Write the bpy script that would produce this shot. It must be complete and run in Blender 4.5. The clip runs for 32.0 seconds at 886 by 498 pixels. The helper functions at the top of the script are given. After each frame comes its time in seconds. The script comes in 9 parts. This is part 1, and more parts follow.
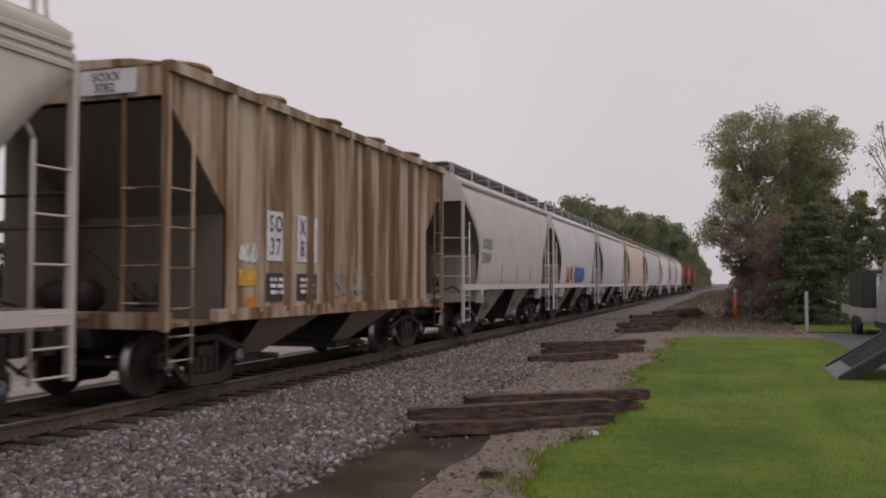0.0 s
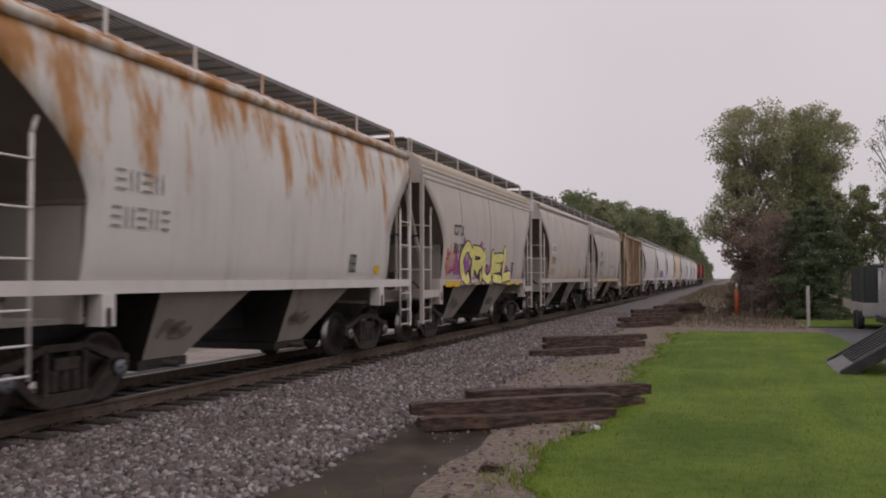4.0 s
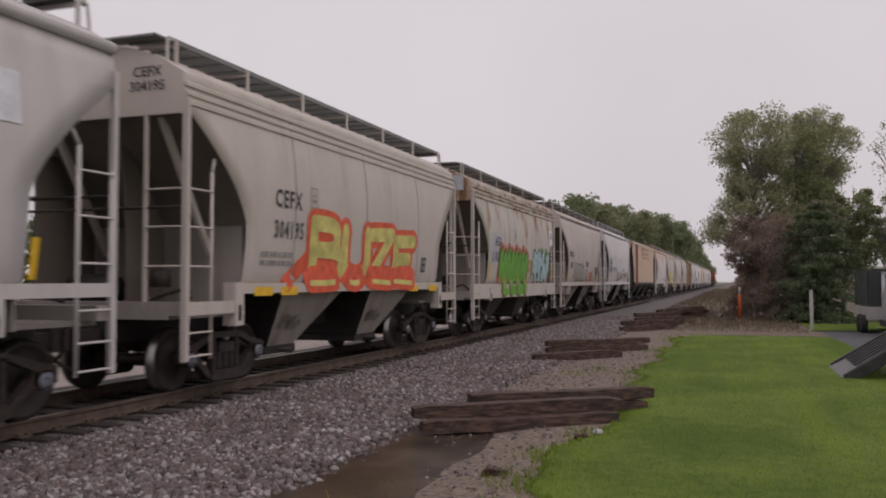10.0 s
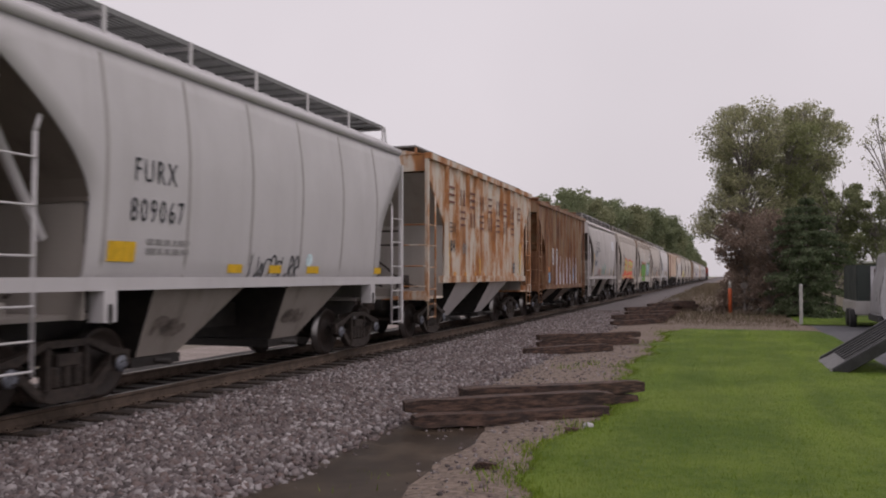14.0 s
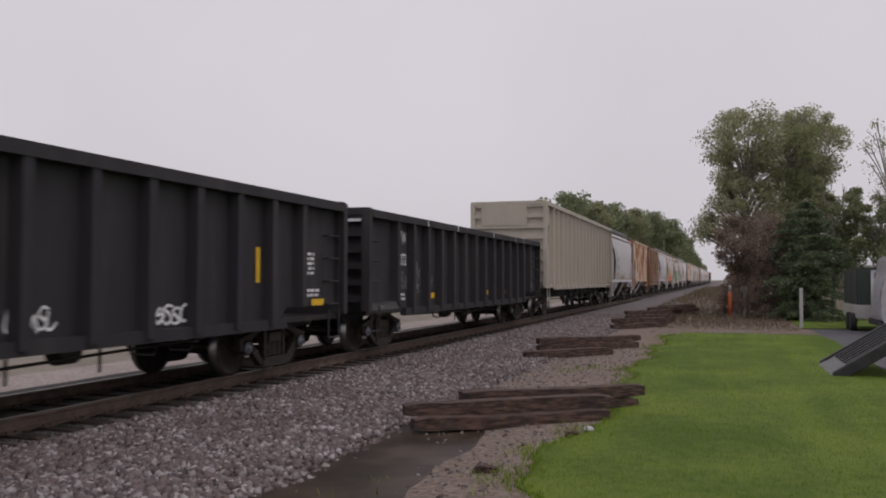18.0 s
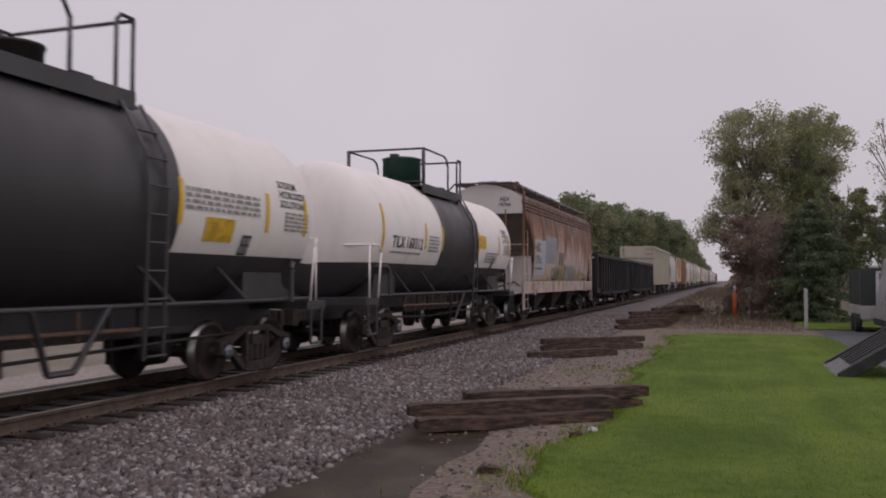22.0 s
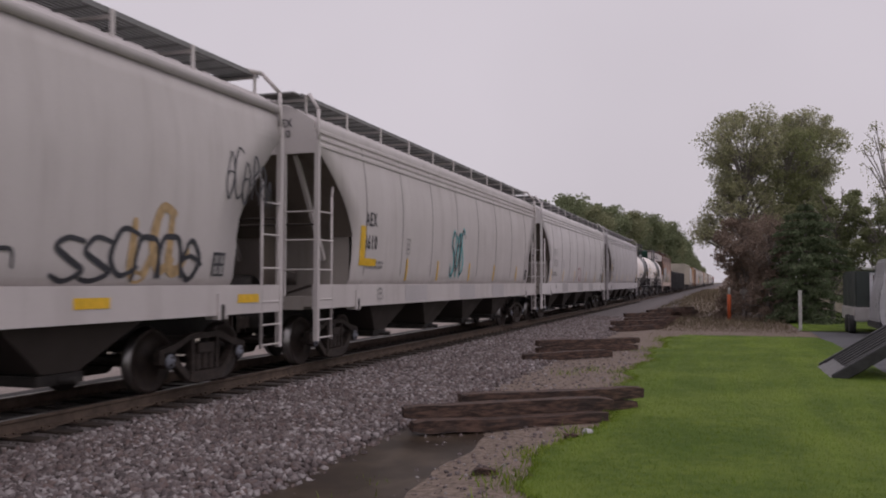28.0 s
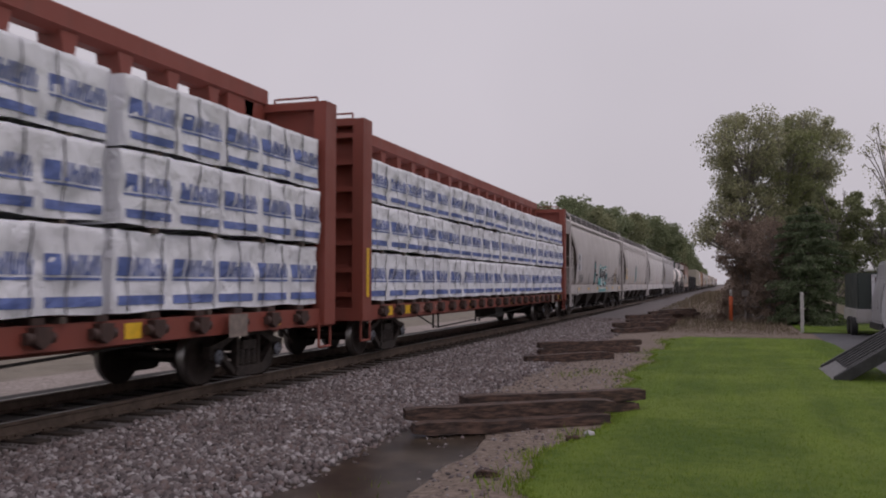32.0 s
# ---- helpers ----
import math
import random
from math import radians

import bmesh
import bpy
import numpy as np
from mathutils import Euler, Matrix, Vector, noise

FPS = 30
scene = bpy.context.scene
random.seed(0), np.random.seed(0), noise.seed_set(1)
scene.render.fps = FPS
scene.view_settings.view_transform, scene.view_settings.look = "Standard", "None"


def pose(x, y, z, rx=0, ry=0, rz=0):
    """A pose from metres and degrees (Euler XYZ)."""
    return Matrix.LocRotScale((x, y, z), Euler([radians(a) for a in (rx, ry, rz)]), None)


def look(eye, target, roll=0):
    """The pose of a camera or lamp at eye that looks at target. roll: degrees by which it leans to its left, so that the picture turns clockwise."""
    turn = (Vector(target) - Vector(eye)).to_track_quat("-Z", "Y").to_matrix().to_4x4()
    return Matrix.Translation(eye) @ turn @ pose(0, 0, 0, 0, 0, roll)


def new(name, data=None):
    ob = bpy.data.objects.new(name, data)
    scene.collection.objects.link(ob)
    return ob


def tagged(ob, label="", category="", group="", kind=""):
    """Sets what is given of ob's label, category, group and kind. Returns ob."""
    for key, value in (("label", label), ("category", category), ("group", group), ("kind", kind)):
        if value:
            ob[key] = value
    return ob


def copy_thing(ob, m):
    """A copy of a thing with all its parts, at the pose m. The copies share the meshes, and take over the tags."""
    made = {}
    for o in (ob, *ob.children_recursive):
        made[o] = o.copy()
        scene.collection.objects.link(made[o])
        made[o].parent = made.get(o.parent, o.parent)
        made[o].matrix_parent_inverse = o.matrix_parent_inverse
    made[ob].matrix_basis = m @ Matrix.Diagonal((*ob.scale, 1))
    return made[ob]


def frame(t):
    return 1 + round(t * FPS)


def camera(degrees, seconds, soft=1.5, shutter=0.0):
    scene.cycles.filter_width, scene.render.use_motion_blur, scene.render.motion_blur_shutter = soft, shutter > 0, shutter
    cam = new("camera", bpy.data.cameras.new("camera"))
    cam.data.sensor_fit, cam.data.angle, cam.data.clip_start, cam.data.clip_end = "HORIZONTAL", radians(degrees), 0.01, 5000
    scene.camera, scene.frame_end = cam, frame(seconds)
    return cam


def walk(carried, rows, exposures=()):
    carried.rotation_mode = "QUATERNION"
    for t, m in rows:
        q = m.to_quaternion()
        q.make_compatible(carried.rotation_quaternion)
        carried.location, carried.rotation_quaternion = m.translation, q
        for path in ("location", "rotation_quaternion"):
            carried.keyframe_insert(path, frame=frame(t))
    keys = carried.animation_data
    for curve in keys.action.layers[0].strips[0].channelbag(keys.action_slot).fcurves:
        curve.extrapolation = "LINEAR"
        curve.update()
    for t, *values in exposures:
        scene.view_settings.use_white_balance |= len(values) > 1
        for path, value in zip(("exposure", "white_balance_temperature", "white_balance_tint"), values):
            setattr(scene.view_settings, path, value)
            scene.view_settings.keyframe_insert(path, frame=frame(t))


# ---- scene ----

# The line runs along +y at x = TRACK, rail heads at z = 0; the camera stands at the origin beside it.
TRACK = -8.5
EYE = (0.0, 0.0, 1.58)
cam = camera(2 * math.degrees(math.atan(784 / 1500)), 32.0, soft=1.95, shutter=0.2)
# seconds, degrees of turn to the left of the line, tilt, lean
SWAY = (
    (0.0, 18.85, 2.34, -0.05), (1.0, 18.866, 2.34, -0.03), (2.0, 18.88, 2.42, -0.1), (3.0, 18.896, 2.34, -0.04),
    (3.5, 18.99, 2.06, -0.08), (5.5, 18.70, 1.92, -0.02), (6.0, 18.697, 2.069, -0.04), (7.0, 18.874, 2.182, 0.0),
    (8.0, 19.008, 2.323, -0.04), (9.0, 19.051, 2.297, 0.02), (9.5, 19.11, 2.262, 0.0), (10.0, 19.131, 2.207, 0.0),
    (10.5, 18.958, 1.87, 0.05), (11.0, 18.809, 1.738, 0.047), (12.0, 18.625, 1.69, 0.06), (13.0, 18.563, 1.735, 0.05),
    (14.0, 18.55, 1.811, 0.034), (14.5, 18.521, 1.855, 0.04), (16.5, 18.479, 1.968, 0.08), (17.0, 18.497, 1.975, 0.08),
    (18.0, 18.562, 2.036, 0.1), (18.5, 18.586, 2.018, -0.07), (19.0, 18.59, 2.13, -0.7), (19.5, 18.763, 2.34, -0.06),
    (20.0, 18.938, 2.207, 0.12), (20.5, 19.051, 2.106, 0.2), (21.0, 18.979, 2.153, 0.08), (22.0, 18.834, 2.064, 0.146),
    (23.0, 18.708, 2.032, 0.132), (23.5, 18.644, 2.079, 0.107), (24.0, 18.449, 2.108, 0.12), (24.5, 18.287, 2.15, 0.09),
    (25.0, 18.17, 2.164, 0.07), (25.5, 18.192, 2.126, 0.1), (27.5, 18.413, 2.145, 0.1), (28.0, 18.499, 2.194, 0.116),
    (29.0, 18.597, 2.272, 0.13), (30.0, 18.674, 2.25, 0.18), (31.0, 18.686, 2.268, 0.17), (32.0, 18.603, 2.32, 0.1))
# seconds, stops, kelvin, tint: the clip's camera drifts a little
EXPOSURE = ((0.0, 0.06, 6750, 19.5), (9.0, 0.06, 6750, 19.5), (12.0, 0.21, 6750, 20.5), (14.5, 0.17, 6650, 20.5), (17.0, 0.08, 6500, 18), (20.0, 0.08, 6600, 20),
            (21.2, 0.06, 6550, 20), (22.0, -0.07, 6550, 22), (24.0, -0.04, 6550, 22), (25.0, 0.0, 6500, 20), (28.0, -0.02, 6550, 23), (29.0, -0.05, 6500, 22), (32.0, -0.1, 6500, 22))
walk(cam, [(t, pose(*EYE, 90 + tilt, 0, turn) @ pose(0, 0, 0, 0, 0, lean)) for t, turn, tilt, lean in SWAY],
     exposures=EXPOSURE)

# ---- light: a flat overcast day ----
world = bpy.data.worlds.new("overcast_sky")
scene.world = world
world.use_nodes = True
wn, wl = world.node_tree.nodes, world.node_tree.links
sky = wn.new("ShaderNodeTexSky")
sky.sky_type, sky.sun_disc, sky.sun_elevation, sky.sun_rotation = "NISHITA", False, radians(55), radians(120)
sky.air_density, sky.dust_density = 1.0, 4.0
grey = wn.new("ShaderNodeHueSaturation")
grey.inputs["Saturation"].default_value = 0.12
wl.new(sky.outputs[0], grey.inputs["Color"])
cloud = wn.new("ShaderNodeMix")
cloud.data_type = "RGBA"
cloud.inputs["Factor"].default_value = 0.86
cloud.inputs["B"].default_value = (6.4, 6.38, 6.6, 1)
wl.new(grey.outputs[0], cloud.inputs["A"])
# an overcast sky grows brighter towards the zenith, with faint broad folds of cloud
way = wn.new("ShaderNodeTexCoord")
split = wn.new("ShaderNodeSeparateXYZ")
wl.new(way.outputs["Generated"], split.inputs[0])
rise = wn.new("ShaderNodeMapRange")
for key, val in (("From Min", 0.0), ("From Max", 1.0), ("To Min", 0.92), ("To Max", 1.16)):
    rise.inputs[key].default_value = val
wl.new(split.outputs["Z"], rise.inputs["Value"])
folds = wn.new("ShaderNodeTexNoise")
folds.inputs["Scale"].default_value, folds.inputs["Detail"].default_value = 3.0, 3
wl.new(way.outputs["Generated"], folds.inputs["Vector"])
soft = wn.new("ShaderNodeMapRange")
for key, val in (("From Min", 0.3), ("From Max", 0.7), ("To Min", 0.965), ("To Max", 1.035)):
    soft.inputs[key].default_value = val
wl.new(folds.outputs["Fac"], soft.inputs["Value"])
both = wn.new("ShaderNodeMath")
both.operation = "MULTIPLY"
wl.new(rise.outputs["Result"], both.inputs[0])
wl.new(soft.outputs["Result"], both.inputs[1])
tone = wn.new("ShaderNodeVectorMath")
tone.operation = "SCALE"
wl.new(cloud.outputs["Result"], tone.inputs[0])
wl.new(both.outputs[0], tone.inputs["Scale"])
wn["Background"].inputs["Strength"].default_value = 0.1
wl.new(tone.outputs[0], wn["Background"].inputs["Color"])
sun = new("sun", bpy.data.lights.new("sun", "SUN"))
sun.data.energy, sun.data.angle, sun.data.color = 0.5, radians(25), (1, 0.97, 0.93)
sun.matrix_world = look((20, -14, 40), (0, 0, 0))

# ---- materials ----
MATS = {}


def nodes_of(name):
    m = bpy.data.materials.new(name)
    m.use_nodes = True
    nt = m.node_tree
    return m, nt, nt.nodes["Principled BSDF"]


def coords(nt, scale, jitter=True):
    """Object coordinates in metres, shifted per object, times scale."""
    tc = nt.nodes.new("ShaderNodeTexCoord")
    mp = nt.nodes.new("ShaderNodeMapping")
    mp.inputs["Scale"].default_value = scale
    nt.links.new(tc.outputs["Object"], mp.inputs["Vector"])
    if jitter:
        oi = nt.nodes.new("ShaderNodeObjectInfo")
        mul = nt.nodes.new("ShaderNodeMath")
        mul.operation = "MULTIPLY"
        mul.inputs[1].default_value = 57.0
        nt.links.new(oi.outputs["Random"], mul.inputs[0])
        nt.links.new(mul.outputs[0], mp.inputs["Location"])
    return mp.outputs[0]


def noise_of(nt, vec, scale, detail=4, rough=0.6):
    n = nt.nodes.new("ShaderNodeTexNoise")
    n.inputs["Scale"].default_value, n.inputs["Detail"].default_value = scale, detail
    n.inputs["Roughness"].default_value = rough
    nt.links.new(vec, n.inputs["Vector"])
    return n.outputs["Fac"]


def ramp_of(nt, fac, lo, hi, a=0.0, b=1.0):
    r = nt.nodes.new("ShaderNodeMapRange")
    r.interpolation_type = "SMOOTHSTEP"
    for k, v in (("From Min", lo), ("From Max", hi), ("To Min", a), ("To Max", b)):
        r.inputs[k].default_value = v
    nt.links.new(fac, r.inputs["Value"])
    return r.outputs["Result"]


def mix_of(nt, fac, a, b):
    m = nt.nodes.new("ShaderNodeMix")
    m.data_type = "RGBA"
    if isinstance(fac, float):
        m.inputs["Factor"].default_value = fac
    else:
        nt.links.new(fac, m.inputs["Factor"])
    for key, c in (("A", a), ("B", b)):
        if isinstance(c, tuple):
            m.inputs[key].default_value = (*c, 1)
        else:
            nt.links.new(c, m.inputs[key])
    return m.outputs["Result"]


def bump_of(nt, bsdf, fac, strength, dist=0.01):
    b = nt.nodes.new("ShaderNodeBump")
    b.inputs["Strength"].default_value, b.inputs["Distance"].default_value = strength, dist
    nt.links.new(fac, b.inputs["Height"])
    nt.links.new(b.outputs[0], bsdf.inputs["Normal"])


def paint(name, base, grime=(0.13, 0.098, 0.08), dirt=0.5, rust=0.0, rough=0.55, rust_col=(0.19, 0.075, 0.03), dark_rust=(0.07, 0.03, 0.018), runs=0.16, falling=0.0, gloss=0.5):
    """Painted steel: long vertical rain streaks of grime, blotches, and rust as far as the car shows it."""
    if name in MATS:
        return MATS[name]
    m, nt, bsdf = nodes_of(name)
    base = (base[0] * 1.035, base[1], base[2])
    streak = noise_of(nt, coords(nt, (1.3, 1.3, 0.12)), 2.0, 6)
    blotch = noise_of(nt, coords(nt, (1, 1, 0.8)), 1.1, 4)
    fine = noise_of(nt, coords(nt, (1, 1, 1)), 30.0, 3)
    faded = mix_of(nt, ramp_of(nt, blotch, 0.3, 0.75, 0.0, 0.35), base, tuple(min(1, c * 0.82 + 0.01) for c in base))
    col = mix_of(nt, ramp_of(nt, streak, 0.45, 0.95, 0.0, dirt), faded, grime)
    col = mix_of(nt, ramp_of(nt, fine, 0.5, 0.9, 0.0, 0.25 * dirt + 0.05), col, grime)
    if rust > 0:
        wide = noise_of(nt, coords(nt, (1.2, 1.2, runs)), 1.6, 6, 0.65)
        if falling:
            # rust that starts at the roof and thins out down the side
            tc = nt.nodes.new("ShaderNodeTexCoord")
            sep = nt.nodes.new("ShaderNodeSeparateXYZ")
            nt.links.new(tc.outputs["Object"], sep.inputs[0])
            add = nt.nodes.new("ShaderNodeMath")
            add.operation = "ADD"
            nt.links.new(wide, add.inputs[0])
            nt.links.new(ramp_of(nt, sep.outputs["Z"], 1.3, 4.3, -falling, falling), add.inputs[1])
            wide = add.outputs[0]
        spots = ramp_of(nt, wide, 0.66 - 0.38 * rust, 0.84 - 0.38 * rust)
        rr = mix_of(nt, ramp_of(nt, wide, 0.74 - 0.38 * rust, 0.98 - 0.38 * rust), rust_col, dark_rust)
        col = mix_of(nt, spots, col, rr)
    nt.links.new(col, bsdf.inputs["Base Color"])
    nt.links.new(ramp_of(nt, blotch, 0.2, 0.8, rough - 0.1, rough + 0.2), bsdf.inputs["Roughness"])
    bsdf.inputs["Specular IOR Level"].default_value = gloss
    bump_of(nt, bsdf, blotch, 0.25, 0.02)
    MATS[name] = m
    return m


def plain(name, base, rough=0.6, metal=0.0, var=0.25, scale=8.0, bump=0.1):
    if name in MATS:
        return MATS[name]
    m, nt, bsdf = nodes_of(name)
    n1 = noise_of(nt, coords(nt, (1, 1, 1)), scale, 5)
    col = mix_of(nt, ramp_of(nt, n1, 0.3, 0.7), tuple(c * (1 - var) for c in base), tuple(min(1, c * (1 + var)) for c in base))
    nt.links.new(col, bsdf.inputs["Base Color"])
    bsdf.inputs["Roughness"].default_value, bsdf.inputs["Metallic"].default_value = rough, metal
    if bump:
        bump_of(nt, bsdf, n1, bump, 0.01)
    MATS[name] = m
    return m


def island_mat(name, cols, rough=0.8, spec=0.3, through_light=0.0):
    """Each loose piece of a mesh takes its own tone."""
    if name in MATS:
        return MATS[name]
    m, nt, bsdf = nodes_of(name)
    g = nt.nodes.new("ShaderNodeNewGeometry")
    r = nt.nodes.new("ShaderNodeValToRGB")
    r.color_ramp.elements.remove(r.color_ramp.elements[1])
    for i, c in enumerate(cols):
        e = r.color_ramp.elements[0] if i == 0 else r.color_ramp.elements.new(i / (len(cols) - 1))
        e.color = (*c, 1)
    nt.links.new(g.outputs["Random Per Island"], r.inputs[0])
    big = noise_of(nt, coords(nt, (1, 1, 1), False), 0.7, 3)
    col = mix_of(nt, ramp_of(nt, big, 0.35, 0.65, 0.0, 0.35), r.outputs[0], tuple(0.6 * x for x in cols[len(cols) // 2]))
    nt.links.new(col, bsdf.inputs["Base Color"])
    bsdf.inputs["Roughness"].default_value = rough
    bsdf.inputs["Specular IOR Level"].default_value = spec
    if through_light:
        tr = nt.nodes.new("ShaderNodeBsdfTranslucent")
        nt.links.new(col, tr.inputs["Color"])
        mx = nt.nodes.new("ShaderNodeMixShader")
        mx.inputs[0].default_value = through_light
        nt.links.new(bsdf.outputs[0], mx.inputs[1])
        nt.links.new(tr.outputs[0], mx.inputs[2])
        nt.links.new(mx.outputs[0], nt.nodes["Material Output"].inputs["Surface"])
    MATS[name] = m
    return m


STEEL = plain("grimy_truck_steel", (0.032, 0.023, 0.019), 0.72, 0.1, 0.5, 12)
BEARING = plain("blue_grey_bearing_cap", (0.16, 0.17, 0.2), 0.5, 0.3, 0.3, 12)
WHEEL = plain("brown_wheel_steel", (0.03, 0.02, 0.016), 0.62, 0.1, 0.3, 6)
TREAD = plain("polished_tread_steel", (0.25, 0.24, 0.235), 0.32, 1.0, 0.1, 20, 0.0)
BLACK = plain("black_underframe", (0.017, 0.0135, 0.012), 0.65, 0.0, 0.4, 6)
GRATE = plain("galvanised_grating", (0.2, 0.2, 0.2), 0.6, 0.2, 0.25, 40)
YELLOW = plain("yellow_reflective_tape", (0.72, 0.43, 0.02), 0.4, 0.0, 0.12, 9, 0.0)
INK = plain("black_stencil_paint", (0.035, 0.036, 0.045), 0.6, 0.0, 0.4, 20, 0.0)
DIM = plain("faded_stencil_paint", (0.26, 0.25, 0.25), 0.6, 0.0, 0.3, 30, 0.0)
PATCH = plain("white_number_patch", (0.62, 0.62, 0.66), 0.55, 0.0, 0.12, 6, 0.0)
PATCH2 = plain("grey_number_patch", (0.42, 0.43, 0.47), 0.55, 0.0, 0.12, 6, 0.0)
WHITEINK = plain("white_stencil_paint", (0.7, 0.7, 0.7), 0.6, 0.0, 0.2, 20, 0.0)

# ---- mesh helpers ----
def box(bm, x0, x1, y0, y1, z0, z1, tilt=None):
    v = [bm.verts.new((x, y, z)) for x in (x0, x1) for y in (y0, y1) for z in (z0, z1)]
    if tilt:
        bmesh.ops.transform(bm, matrix=tilt, verts=v)
    for f in ((0, 1, 3, 2), (4, 6, 7, 5), (0, 4, 5, 1), (2, 3, 7, 6), (0, 2, 6, 4), (1, 5, 7, 3)):
        bm.faces.new([v[i] for i in f])
    return v


def rod(bm, p, q, r, n=6):
    p, q = Vector(p), Vector(q)
    d = (q - p).normalized()
    u = d.orthogonal().normalized()
    w = d.cross(u)
    rings = [[bm.verts.new(c + r * (math.cos(2 * math.pi * i / n) * u + math.sin(2 * math.pi * i / n) * w)) for i in range(n)] for c in (p, q)]
    for i in range(n):
        bm.faces.new((rings[0][i], rings[0][(i + 1) % n], rings[1][(i + 1) % n], rings[1][i])).smooth = n > 6
    bm.faces.new(rings[0][::-1])
    bm.faces.new(rings[1])


def pipe(bm, pts, r, n=6):
    for a, b in zip(pts, pts[1:]):
        rod(bm, a, b, r, n)


def beam(bm, p, q, w, h):
    """A bar of w by h from p to q in a plane of constant x."""
    p, q = Vector(p), Vector(q)
    d = (q - p).normalized()
    nrm = Vector((0, -d.z, d.y)) * h / 2
    ex = Vector((w / 2, 0, 0))
    v = [bm.verts.new(c + a * ex + b * nrm) for c in (p, q) for a in (-1, 1) for b in (-1, 1)]
    for f in ((0, 1, 3, 2), (4, 6, 7, 5), (0, 4, 5, 1), (2, 3, 7, 6), (0, 2, 6, 4), (1, 5, 7, 3)):
        bm.faces.new([v[i] for i in f])


def prism(bm, pts, x0, x1):
    """A polygon in (y, z) pushed from x0 to x1."""
    a = [bm.verts.new((x0, y, z)) for y, z in pts]
    b = [bm.verts.new((x1, y, z)) for y, z in pts]
    n = len(pts)
    bm.faces.new(a[::-1])
    bm.faces.new(b)
    for i in range(n):
        bm.faces.new((a[i], a[(i + 1) % n], b[(i + 1) % n], b[i]))


def lathe(bm, prof, axis="x", n=24, at=(0, 0, 0), smooth=True):
    """prof: (along, radius) points turned round an axis."""
    rings = []
    for s, r in prof:
        ring = []
        for i in range(n):
            c, k = r * math.cos(2 * math.pi * i / n), r * math.sin(2 * math.pi * i / n)
            p = {"x": (s, c, k), "y": (k, s, c), "z": (c, k, s)}[axis]
            ring.append(bm.verts.new(Vector(at) + Vector(p)))
        rings.append(ring)
    faces = []
    for j in range(len(rings) - 1):
        for i in range(n):
            f = bm.faces.new((rings[j][i], rings[j][(i + 1) % n], rings[j + 1][(i + 1) % n], rings[j + 1][i]))
            f.smooth = smooth
            faces.append((j, f))
    bm.faces.new(rings[0][::-1])
    bm.faces.new(rings[-1])
    return faces


def mesh_of(name, bm, mats):
    bmesh.ops.recalc_face_normals(bm, faces=bm.faces)
    me = bpy.data.meshes.new(name)
    bm.to_mesh(me)
    bm.free()
    for m in mats if isinstance(mats, (list, tuple)) else (mats,):
        me.materials.append(m)
    return me


def part(name, bm, mat, parent, label=""):
    ob = new(name, mesh_of(name, bm, mat) if isinstance(bm, bmesh.types.BMesh) else bm)
    ob.parent = parent
    if label:
        ob["label"] = label
    return ob


def thing(name, label, category, group="", m=None):
    ob = new(name)
    ob.empty_display_size = 0.3
    tagged(ob, label, category, group)
    if m is not None:
        ob.matrix_basis = m
    return ob


